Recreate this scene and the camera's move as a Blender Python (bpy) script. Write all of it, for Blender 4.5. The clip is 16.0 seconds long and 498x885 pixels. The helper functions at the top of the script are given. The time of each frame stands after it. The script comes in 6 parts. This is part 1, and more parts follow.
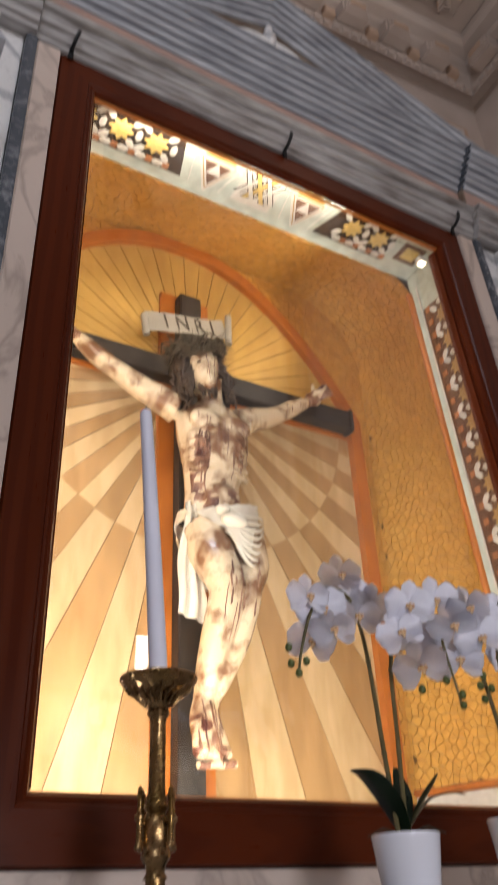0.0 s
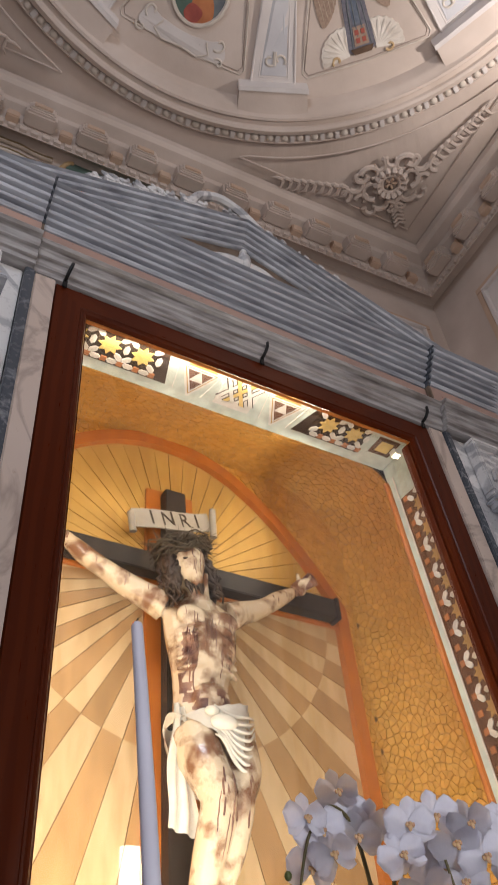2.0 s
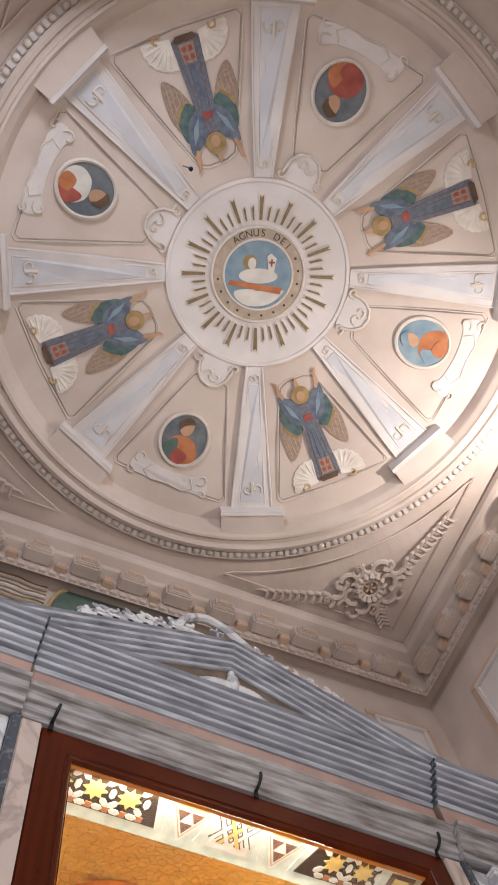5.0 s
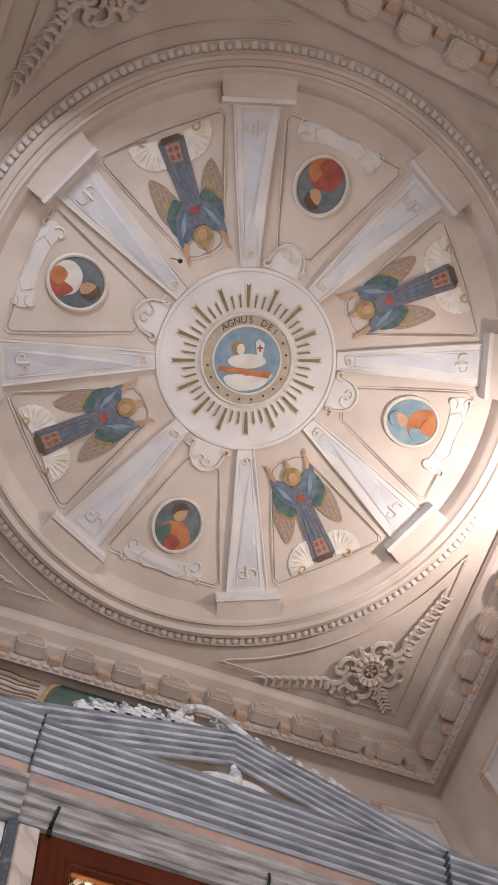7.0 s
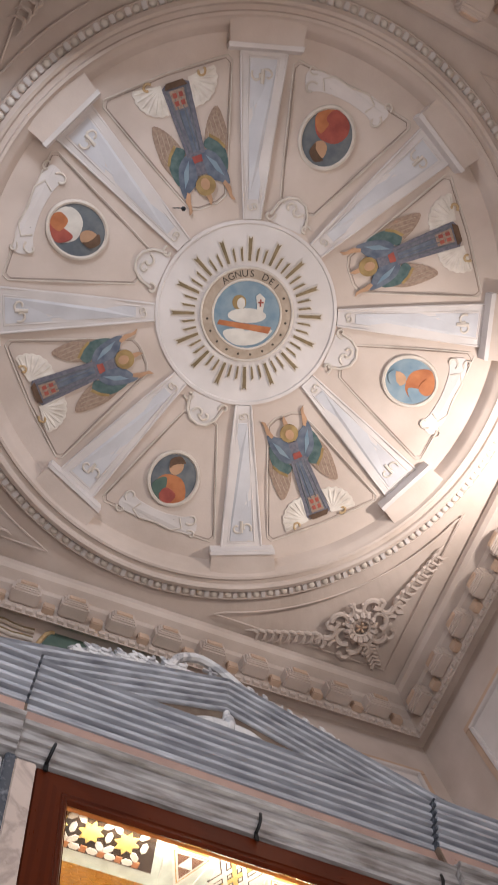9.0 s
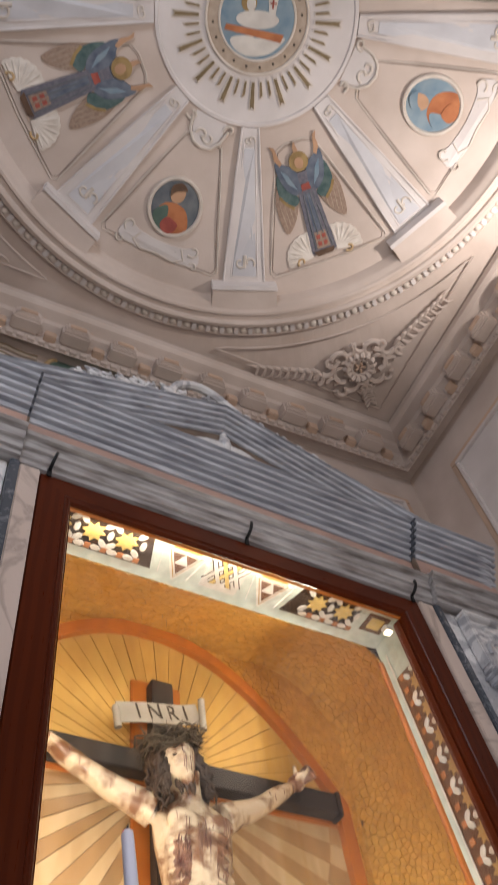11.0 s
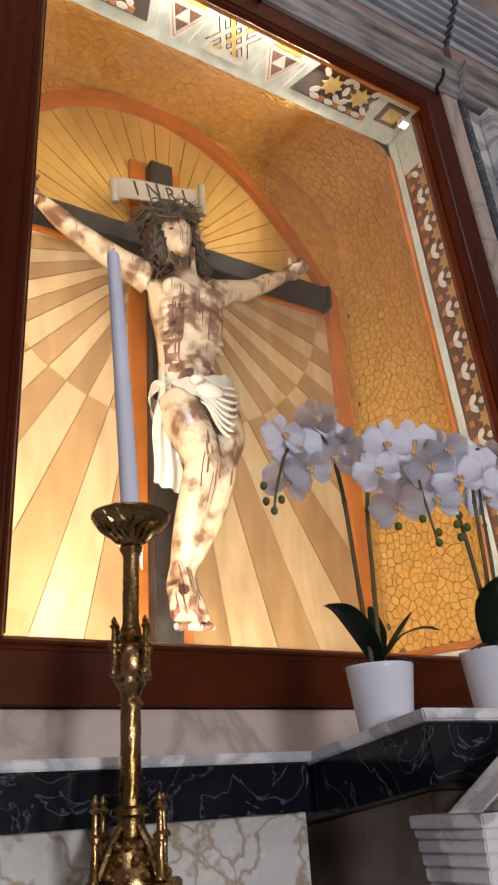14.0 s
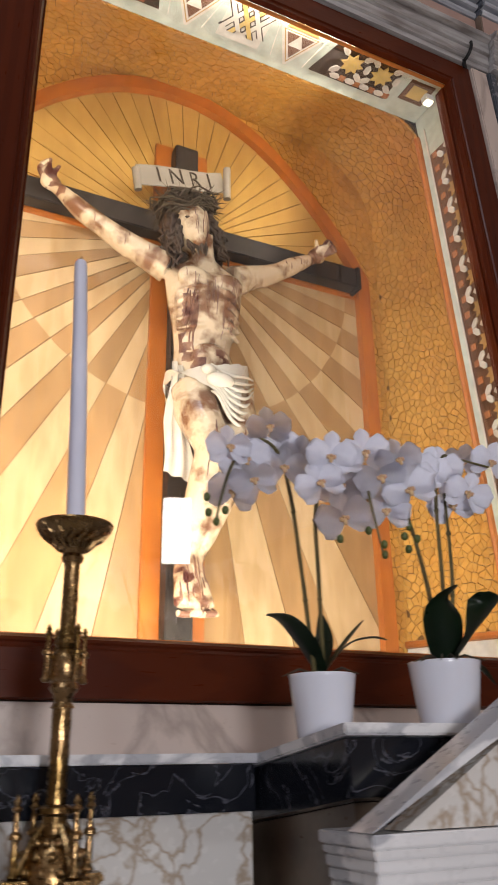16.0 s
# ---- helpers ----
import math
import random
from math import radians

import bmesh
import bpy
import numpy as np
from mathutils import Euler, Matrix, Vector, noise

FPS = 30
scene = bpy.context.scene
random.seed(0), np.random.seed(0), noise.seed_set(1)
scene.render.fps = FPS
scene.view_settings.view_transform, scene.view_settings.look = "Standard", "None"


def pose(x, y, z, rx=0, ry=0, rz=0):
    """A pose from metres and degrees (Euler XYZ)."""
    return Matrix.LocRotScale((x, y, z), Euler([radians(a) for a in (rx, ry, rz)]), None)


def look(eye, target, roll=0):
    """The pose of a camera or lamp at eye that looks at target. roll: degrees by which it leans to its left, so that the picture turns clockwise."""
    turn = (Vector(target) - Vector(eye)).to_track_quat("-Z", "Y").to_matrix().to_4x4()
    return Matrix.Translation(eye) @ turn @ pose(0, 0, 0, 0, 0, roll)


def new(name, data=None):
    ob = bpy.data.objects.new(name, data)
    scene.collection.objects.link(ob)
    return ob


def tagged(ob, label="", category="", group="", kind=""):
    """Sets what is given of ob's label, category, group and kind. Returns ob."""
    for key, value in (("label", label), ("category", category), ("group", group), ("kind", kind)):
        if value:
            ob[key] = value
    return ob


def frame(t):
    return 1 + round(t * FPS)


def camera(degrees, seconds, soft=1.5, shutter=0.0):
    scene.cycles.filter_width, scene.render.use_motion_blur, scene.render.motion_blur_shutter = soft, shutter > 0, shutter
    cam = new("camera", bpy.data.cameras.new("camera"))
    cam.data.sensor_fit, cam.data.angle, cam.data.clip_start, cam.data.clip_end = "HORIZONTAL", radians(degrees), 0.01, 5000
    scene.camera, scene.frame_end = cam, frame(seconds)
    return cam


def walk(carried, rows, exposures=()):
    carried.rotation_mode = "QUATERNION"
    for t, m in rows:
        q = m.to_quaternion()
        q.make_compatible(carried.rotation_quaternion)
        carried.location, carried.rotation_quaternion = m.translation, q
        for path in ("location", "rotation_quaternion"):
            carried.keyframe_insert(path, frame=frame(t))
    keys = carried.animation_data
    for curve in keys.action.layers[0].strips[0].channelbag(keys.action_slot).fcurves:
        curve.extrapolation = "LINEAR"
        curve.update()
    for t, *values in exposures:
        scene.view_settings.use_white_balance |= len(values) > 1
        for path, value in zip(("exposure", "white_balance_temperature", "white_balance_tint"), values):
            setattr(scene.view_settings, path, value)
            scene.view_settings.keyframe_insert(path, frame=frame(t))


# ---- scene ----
cam = camera(34.7, 16.0, soft=1.6, shutter=0.4)
PATH = [
    (0, (-0.231, -0.093, 1.672), (0.661, 1.369, 2.706), -2.7),
    (0.5, (-0.246, -0.146, 1.689), (0.607, 1.185, 2.914), -3.7),
    (1, (-0.26, -0.153, 1.698), (0.597, 1.145, 2.955), -4.5),
    (1.5, (-0.278, -0.168, 1.693), (0.555, 1.073, 3.022), -5.4),
    (2, (-0.285, -0.169, 1.689), (0.53, 1.03, 3.066), -6.2),
    (2.5, (-0.29, -0.182, 1.683), (0.474, 0.913, 3.172), -6.9),
    (3, (-0.299, -0.21, 1.688), (0.39, 0.719, 3.32), -8.2),
    (3.5, (-0.323, -0.244, 1.697), (0.281, 0.487, 3.458), -10.9),
    (4, (-0.319, -0.281, 1.701), (0.231, 0.323, 3.526), -14.4),
    (6.5, (-0.362, -0.317, 1.693), (0.085, 0.004, 3.616), -29.6),
    (7, (-0.365, -0.303, 1.698), (0.072, -0.033, 3.63), -33.3),
    (7.5, (-0.365, -0.296, 1.701), (0.077, -0.032, 3.633), -34.0),
    (8, (-0.368, -0.28, 1.7), (0.076, -0.018, 3.632), -33.9),
    (10.5, (-0.325, -0.173, 1.689), (0.327, 0.526, 3.446), -15.9),
    (11, (-0.296, -0.158, 1.688), (0.416, 0.7, 3.348), -12.9),
    (11.5, (-0.285, -0.123, 1.667), (0.489, 0.881, 3.215), -11.3),
    (12, (-0.28, -0.095, 1.664), (0.55, 1.053, 3.076), -9.8),
    (12.5, (-0.263, -0.07, 1.649), (0.599, 1.187, 2.943), -8.7),
    (13, (-0.239, -0.042, 1.627), (0.667, 1.37, 2.715), -7.4),
    (13.5, (-0.239, -0.019, 1.615), (0.7, 1.484, 2.542), -6.6),
    (14, (-0.18, -0.012, 1.599), (0.808, 1.523, 2.417), -3.7),
    (14.5, (-0.129, -0.037, 1.613), (0.802, 1.563, 2.372), -4.2),
    (15, (-0.14, -0.069, 1.636), (0.757, 1.556, 2.38), -5.6),
    (15.5, (-0.147, -0.12, 1.654), (0.737, 1.514, 2.396), -4.9),
    (16, (-0.01, -0.16, 1.652), (0.819, 1.5, 2.398), -0.9),
]
EXPOSURES = [(0.0, -0.57), (2.5, -0.53), (3.0, -0.44), (3.5, -0.29), (4.2, -0.06), (6.5, -0.04), (8.2, -0.06), (10.3, -0.20), (11.0, -0.43), (11.5, -0.57), (12.5, -0.60), (13.5, -0.55), (16.0, -0.53)]
walk(cam, [(t, look(eye, target, roll)) for t, eye, target, roll in PATH], EXPOSURES)

# ---- light ----
world = bpy.data.worlds.new("world")
scene.world = world
world.use_nodes = True
world.node_tree.nodes["Background"].inputs["Color"].default_value = (0.9, 0.8, 0.72, 1)
world.node_tree.nodes["Background"].inputs["Strength"].default_value = 0.02


def lamp(name, kind, m, power, colour, size=0.1, size_y=0.0, spot=60, blend=0.6):
    data = bpy.data.lights.new(name, kind)
    data.energy, data.color = power, colour
    if kind == "AREA":
        data.size = size
        if size_y:
            data.shape, data.size_y = "RECTANGLE", size_y
    else:
        data.shadow_soft_size = size
    if kind == "SPOT":
        data.spot_size, data.spot_blend = radians(spot), blend
    ob = new(name, data)
    ob.matrix_world = m
    return ob


WARM, COOL, NEUTRAL = (1.0, 0.88, 0.71), (0.80, 0.88, 1.0), (1.0, 0.92, 0.86)
# case lights hidden behind the wooden frame
lamp("case_light_left", "AREA", look((0.14, 1.62, 2.10), (0.45, 2.3, 2.1)), 8.5, WARM, 0.10, 0.35)
lamp("case_light_stile", "AREA", look((0.15, 1.62, 2.95), (0.42, 2.4, 2.95)), 10, WARM, 0.05, 1.5)
lamp("case_light_sill", "AREA", look((0.72, 1.665, 1.882), (0.80, 2.60, 2.50)), 31, WARM, 1.1, 0.06)
lamp("case_light_top", "AREA", look((0.87, 1.424, 3.845), (0.93, 2.3, 3.74)), 5.5, WARM, 1.2, 0.015)
lamp("case_light_corner", "SPOT", look((1.50, 1.64, 3.70), (0.85, 2.2, 3.95)), 26, WARM, 0.02, spot=95)
# chapel lamps: by the east wall under the cornice, and two behind the visitor, plus two added fills
lamp("chapel_uplight", "SPOT", look((2.28, -0.15, 5.35), (1.75, 0.12, 6.3)), 115, NEUTRAL, 0.05, spot=120, blend=0.9)
# unseen cool fill, added high on the west side to brighten the marble
lamp("chapel_lamp_east", "AREA", look((-1.1, -1.3, 5.5), (0.9, 1.3, 3.6)), 48, COOL, 0.35, 0.8)
lamp("chapel_lamp_back", "AREA", look((1.93, -2.04, 3.16), (0.9, 1.3, 2.6)), 12, (1.0, 0.95, 0.86), 0.20, 0.46)
lamp("chapel_lamp_centre", "AREA", look((0.15, -1.1, 1.75), (0.6, 1.4, 1.75)), 31, (0.95, 0.95, 1.0), 0.30)
# added panel with no fixture, stands in for light bounced up to the dome
lamp("chapel_bounce", "AREA", look((0.3, -0.9, 3.2), (0.5, -0.1, 6.5)), 23, NEUTRAL, 1.0)

# ---- materials ----


def mat(name, colour, rough=0.6, metal=0.0, second=None, scale=8.0, fine=0.0, bump=0.05, kind="noise", contrast=(0.35, 0.65), random_tint=0.0, coat=0.0, stretch=(1, 1, 1), bump_scale=60.0, emit=0.0, spec=0.5, island=False):
    m = bpy.data.materials.new(name)
    m.use_nodes = True
    nt = m.node_tree
    N, L = nt.nodes, nt.links
    b = N["Principled BSDF"]
    b.inputs["Roughness"].default_value, b.inputs["Metallic"].default_value = rough, metal
    b.inputs["Coat Weight"].default_value = coat
    b.inputs["Coat Roughness"].default_value = 0.12
    b.inputs["Specular IOR Level"].default_value = spec
    tc = N.new("ShaderNodeTexCoord")
    mp = N.new("ShaderNodeMapping")
    mp.inputs["Scale"].default_value = stretch
    L.new(tc.outputs["Object"], mp.inputs["Vector"])
    second = second or tuple(c * 0.8 for c in colour)
    ramp = N.new("ShaderNodeValToRGB")
    ramp.color_ramp.elements[0].position, ramp.color_ramp.elements[1].position = contrast
    ramp.color_ramp.elements[0].color, ramp.color_ramp.elements[1].color = (*second, 1), (*colour, 1)
    if kind == "vein":
        n1 = N.new("ShaderNodeTexNoise")
        n1.inputs["Scale"].default_value, n1.inputs["Detail"].default_value = scale, 8
        n1.inputs["Distortion"].default_value = 1.4
        L.new(mp.outputs["Vector"], n1.inputs["Vector"])
        sub = N.new("ShaderNodeMath"); sub.operation = "SUBTRACT"; sub.inputs[1].default_value = 0.5
        ab = N.new("ShaderNodeMath"); ab.operation = "ABSOLUTE"
        mul = N.new("ShaderNodeMath"); mul.operation = "MULTIPLY"; mul.inputs[1].default_value = 9.0
        L.new(n1.outputs["Fac"], sub.inputs[0]); L.new(sub.outputs[0], ab.inputs[0]); L.new(ab.outputs[0], mul.inputs[0])
        fac = mul.outputs[0]
    elif kind == "breccia":
        n0 = N.new("ShaderNodeTexNoise"); n0.inputs["Scale"].default_value = scale * 0.7; n0.inputs["Detail"].default_value = 4
        mix0 = N.new("ShaderNodeMixRGB"); mix0.inputs[0].default_value = 0.22
        L.new(mp.outputs["Vector"], n0.inputs["Vector"]); L.new(mp.outputs["Vector"], mix0.inputs[1]); L.new(n0.outputs["Color"], mix0.inputs[2])
        v = N.new("ShaderNodeTexVoronoi"); v.feature = "DISTANCE_TO_EDGE"; v.inputs["Scale"].default_value = scale
        L.new(mix0.outputs[0], v.inputs["Vector"])
        mul = N.new("ShaderNodeMath"); mul.operation = "MULTIPLY"; mul.inputs[1].default_value = 5.0
        L.new(v.outputs["Distance"], mul.inputs[0])
        fac = mul.outputs[0]
    elif kind == "wave":
        w = N.new("ShaderNodeTexWave"); w.inputs["Scale"].default_value = scale; w.inputs["Distortion"].default_value = 6.0
        w.inputs["Detail"].default_value = 4
        L.new(mp.outputs["Vector"], w.inputs["Vector"])
        fac = w.outputs["Fac"]
    else:
        n1 = N.new("ShaderNodeTexNoise")
        n1.inputs["Scale"].default_value, n1.inputs["Detail"].default_value = scale, 6
        L.new(mp.outputs["Vector"], n1.inputs["Vector"])
        fac = n1.outputs["Fac"]
    L.new(fac, ramp.inputs["Fac"])
    out = ramp.outputs["Color"]
    # large faint stains
    n3 = N.new("ShaderNodeTexNoise"); n3.inputs["Scale"].default_value = 1.7; n3.inputs["Detail"].default_value = 5
    L.new(tc.outputs["Object"], n3.inputs["Vector"])
    r3 = N.new("ShaderNodeValToRGB")
    r3.color_ramp.elements[0].position, r3.color_ramp.elements[1].position = 0.3, 0.7
    r3.color_ramp.elements[0].color, r3.color_ramp.elements[1].color = (0.84, 0.83, 0.82, 1), (1, 1, 1, 1)
    L.new(n3.outputs["Fac"], r3.inputs["Fac"])
    mx = N.new("ShaderNodeMixRGB"); mx.blend_type = "MULTIPLY"; mx.inputs[0].default_value = 1.0
    L.new(out, mx.inputs[1]); L.new(r3.outputs["Color"], mx.inputs[2])
    out = mx.outputs[0]
    if random_tint:
        if island:
            oi = N.new("ShaderNodeNewGeometry"); rnd = oi.outputs["Random Per Island"]
        else:
            oi = N.new("ShaderNodeObjectInfo"); rnd = oi.outputs["Random"]
        mr = N.new("ShaderNodeMapRange"); mr.inputs["To Min"].default_value = 1 - random_tint; mr.inputs["To Max"].default_value = 1 + random_tint * 0.5
        L.new(rnd, mr.inputs["Value"])
        hs = N.new("ShaderNodeHueSaturation")
        L.new(mr.outputs["Result"], hs.inputs["Value"]); L.new(out, hs.inputs["Color"])
        out = hs.outputs["Color"]
    L.new(out, b.inputs["Base Color"])
    if bump:
        n2 = N.new("ShaderNodeTexNoise"); n2.inputs["Scale"].default_value = bump_scale; n2.inputs["Detail"].default_value = 6
        L.new(mp.outputs["Vector"], n2.inputs["Vector"])
        bp = N.new("ShaderNodeBump"); bp.inputs["Strength"].default_value = bump; bp.inputs["Distance"].default_value = 0.01
        L.new(n2.outputs["Fac"], bp.inputs["Height"]); L.new(bp.outputs["Normal"], b.inputs["Normal"])
        rr = N.new("ShaderNodeMapRange"); rr.inputs["To Min"].default_value = max(0.02, rough - 0.08); rr.inputs["To Max"].default_value = min(1, rough + 0.1)
        L.new(n2.outputs["Fac"], rr.inputs["Value"]); L.new(rr.outputs["Result"], b.inputs["Roughness"])
    if emit:
        b.inputs["Emission Color"].default_value = (*colour, 1)
        b.inputs["Emission Strength"].default_value = emit
    return m


M = dict(
    plaster=mat("plaster", (0.62, 0.52, 0.465), 0.85, second=(0.53, 0.435, 0.38), scale=3, bump=0.08),
    plaster_light=mat("plaster_light", (0.68, 0.625, 0.61), 0.8, second=(0.60, 0.55, 0.535), scale=4, bump=0.06),
    plaster_grey=mat("plaster_grey", (0.60, 0.59, 0.62), 0.8, second=(0.52, 0.51, 0.54), scale=5, bump=0.06),
    plaster_peach=mat("plaster_peach", (0.60, 0.43, 0.32), 0.85, second=(0.52, 0.37, 0.28), scale=5, bump=0.06),
    plaster_line=mat("plaster_line", (0.36, 0.29, 0.25), 0.9, scale=6),
    stucco=mat("stucco", (0.66, 0.59, 0.53), 0.75, second=(0.56, 0.49, 0.43), scale=12, bump=0.1),
    gilt=mat("gilt", (0.56, 0.40, 0.22), 0.55, metal=0.0, second=(0.46, 0.30, 0.15), scale=20),
    bronze_paint=mat("bronze_paint", (0.24, 0.17, 0.09), 0.7, second=(0.17, 0.12, 0.06), scale=20),
    marble_grey=mat("marble_grey", (0.56, 0.58, 0.64), 0.32, second=(0.25, 0.26, 0.30), scale=5, bump=0.02, stretch=(1, 6, 6), contrast=(0.3, 0.7)),
    marble_clouded=mat("marble_clouded", (0.42, 0.405, 0.41), 0.32, second=(0.16, 0.14, 0.135), scale=9, bump=0.02, stretch=(0.7, 4, 4), contrast=(0.32, 0.62)),
    marble_white=mat("marble_white", (0.72, 0.71, 0.72), 0.28, second=(0.42, 0.42, 0.45), scale=3.0, bump=0.02, kind="vein"),
    marble_cream=mat("marble_cream", (0.58, 0.475, 0.42), 0.3, second=(0.40, 0.32, 0.28), scale=1.6, bump=0.02, kind="vein", contrast=(0.0, 0.25)),
    marble_pink=mat("marble_pink", (0.46, 0.30, 0.25), 0.3, second=(0.36, 0.24, 0.21), scale=6, bump=0.02),
    marble_brown=mat("marble_brown", (0.10, 0.065, 0.045), 0.3, second=(0.2, 0.15, 0.11), scale=9, bump=0.02),
    marble_black=mat("marble_black", (0.007, 0.008, 0.012), 0.14, second=(0.09, 0.09, 0.11), scale=11, bump=0.01, kind="vein", contrast=(0.0, 0.10), spec=0.35),
    marble_dark=mat("marble_dark", (0.075, 0.085, 0.105), 0.25, second=(0.20, 0.21, 0.24), scale=3.4, bump=0.02, kind="vein", contrast=(0.0, 0.2)),
    breccia=mat("breccia", (0.66, 0.63, 0.60), 0.25, second=(0.40, 0.31, 0.23), scale=13, bump=0.02, kind="breccia", contrast=(0.0, 0.42)),
    mahogany=mat("mahogany", (0.080, 0.013, 0.0026), 0.30, second=(0.066, 0.010, 0.002), scale=3.0, bump=0.03, kind="wave", stretch=(3, 3, 0.3), coat=0.0, spec=0.14),
    mahogany_flat=mat("mahogany_flat", (0.080, 0.013, 0.0026), 0.30, second=(0.066, 0.010, 0.002), scale=3.0, bump=0.03, kind="wave", stretch=(0.3, 3, 3), coat=0.0, spec=0.14),
    orange_wood=mat("orange_wood", (0.50, 0.16, 0.024), 0.35, second=(0.40, 0.12, 0.018), scale=5.0, bump=0.03, stretch=(5, 5, 2), coat=0.2),
    panel_light=mat("panel_light", (0.64, 0.47, 0.26), 0.4, second=(0.52, 0.36, 0.18), scale=5, bump=0.03, stretch=(4, 4, 1), random_tint=0.10, coat=0.2),
    panel_dark=mat("panel_dark", (0.46, 0.28, 0.12), 0.4, second=(0.36, 0.21, 0.085), scale=5, bump=0.03, stretch=(4, 4, 1), random_tint=0.12, coat=0.2),
    panel_gold=mat("panel_gold", (0.60, 0.37, 0.10), 0.4, second=(0.52, 0.31, 0.08), scale=5, bump=0.03, stretch=(4, 4, 1), random_tint=0.10, coat=0.2),
    mosaic_gold=mat("mosaic_gold", (0.74, 0.43, 0.10), 0.30, second=(0.64, 0.35, 0.07), scale=30, bump=0.05, metal=0.2, random_tint=0.10, island=True),
    grout=mat("grout", (0.19, 0.10, 0.025), 0.9, scale=20),
    tess_white=mat("tess_white", (0.74, 0.72, 0.66), 0.35, scale=25, random_tint=0.06),
    tess_black=mat("tess_black", (0.045, 0.03, 0.022), 0.35, scale=25, random_tint=0.2),
    tess_brown=mat("tess_brown", (0.16, 0.075, 0.04), 0.35, scale=25, random_tint=0.2),
    tess_gold=mat("tess_gold", (0.70, 0.50, 0.16), 0.35, scale=25, random_tint=0.08),
    tess_tan=mat("tess_tan", (0.50, 0.31, 0.11), 0.4, scale=25, random_tint=0.12),
    tess_red=mat("tess_red", (0.48, 0.19, 0.075), 0.35, scale=25, random_tint=0.12),
    tess_green=mat("tess_green", (0.58, 0.66, 0.60), 0.35, scale=25, random_tint=0.05),
    black_wood=mat("black_wood", (0.016, 0.013, 0.012), 0.5, spec=0.3, second=(0.045, 0.038, 0.033), scale=6, bump=0.05, stretch=(3, 3, 0.6)),
    iron=mat("iron", (0.02, 0.02, 0.022), 0.5, metal=0.6, scale=30),
    brass=mat("brass", (0.38, 0.24, 0.115), 0.27, metal=1.0, second=(0.20, 0.12, 0.04), scale=14, bump=0.12, bump_scale=120),
    wax=mat("wax", (0.70, 0.70, 0.82), 0.45, second=(0.64, 0.64, 0.76), scale=6, bump=0.02),
    porcelain=mat("porcelain", (0.74, 0.75, 0.84), 0.14, second=(0.70, 0.71, 0.80), scale=4, bump=0.0, coat=0.5),
    petal=mat("petal", (0.90, 0.90, 0.96), 0.5, second=(0.85, 0.85, 0.93), scale=14, bump=0.03, random_tint=0.06),
    lip=mat("lip", (0.66, 0.50, 0.20), 0.5, second=(0.6, 0.3, 0.25), scale=60),
    leaf=mat("leaf", (0.012, 0.03, 0.012), 0.3, second=(0.008, 0.02, 0.009), scale=10, bump=0.05),
    stem=mat("stem", (0.13, 0.10, 0.035), 0.5, second=(0.07, 0.06, 0.02), scale=30, bump=0.08),
    bud=mat("bud", (0.10, 0.12, 0.02), 0.5, second=(0.06, 0.08, 0.015), scale=30),
    soil=mat("soil", (0.05, 0.035, 0.02), 0.95, scale=40, bump=0.4),
    skin=mat("statue_paint", (0.66, 0.54, 0.38), 0.24, second=(0.20, 0.10, 0.055), scale=13, bump=0.16, contrast=(0.38, 0.53), bump_scale=40, coat=0.4),
    cloth=mat("statue_cloth", (0.76, 0.72, 0.62), 0.2, second=(0.62, 0.56, 0.46), scale=8, bump=0.05),
    hair=mat("statue_hair", (0.030, 0.018, 0.012), 0.5, second=(0.06, 0.035, 0.02), scale=30, bump=0.3),
    thorn=mat("thorn", (0.06, 0.04, 0.025), 0.7, second=(0.10, 0.08, 0.05), scale=30, bump=0.1),
    blood=mat("statue_red", (0.07, 0.014, 0.010), 0.35, second=(0.30, 0.16, 0.10), scale=25, bump=0.1),
    scroll=mat("scroll", (0.42, 0.39, 0.33), 0.5, second=(0.33, 0.30, 0.25), scale=8, bump=0.03),
    ink=mat("ink", (0.05, 0.035, 0.022), 0.7, scale=20),
    fresco_blue=mat("fresco_blue", (0.16, 0.24, 0.31), 0.85, second=(0.24, 0.31, 0.36), scale=12),
    fresco_grey=mat("fresco_grey", (0.12, 0.115, 0.145), 0.85, second=(0.18, 0.17, 0.20), scale=14, stretch=(4, 4, 1)),
    fresco_slate=mat("fresco_slate", (0.105, 0.12, 0.14), 0.85, second=(0.17, 0.18, 0.19), scale=14),
    fresco_green=mat("fresco_green", (0.075, 0.12, 0.10), 0.85, second=(0.11, 0.16, 0.13), scale=10),
    fresco_teal=mat("fresco_teal", (0.055, 0.10, 0.10), 0.85, second=(0.11, 0.16, 0.155), scale=25),
    fresco_robe=mat("fresco_robe", (0.085, 0.105, 0.15), 0.85, second=(0.16, 0.18, 0.225), scale=20),
    fresco_tan=mat("fresco_tan", (0.45, 0.36, 0.285), 0.85, second=(0.37, 0.29, 0.225), scale=25),
    fresco_orange=mat("fresco_orange", (0.50, 0.19, 0.08), 0.85, second=(0.36, 0.12, 0.05), scale=12),
    fresco_red=mat("fresco_red", (0.40, 0.10, 0.07), 0.85, second=(0.27, 0.06, 0.05), scale=12),
    fresco_flesh=mat("fresco_flesh", (0.52, 0.31, 0.19), 0.85, scale=12),
    fresco_brown=mat("fresco_brown", (0.09, 0.05, 0.03), 0.85, second=(0.14, 0.08, 0.05), scale=18),
    fresco_white=mat("fresco_white", (0.66, 0.62, 0.57), 0.85, second=(0.56, 0.52, 0.48), scale=12),
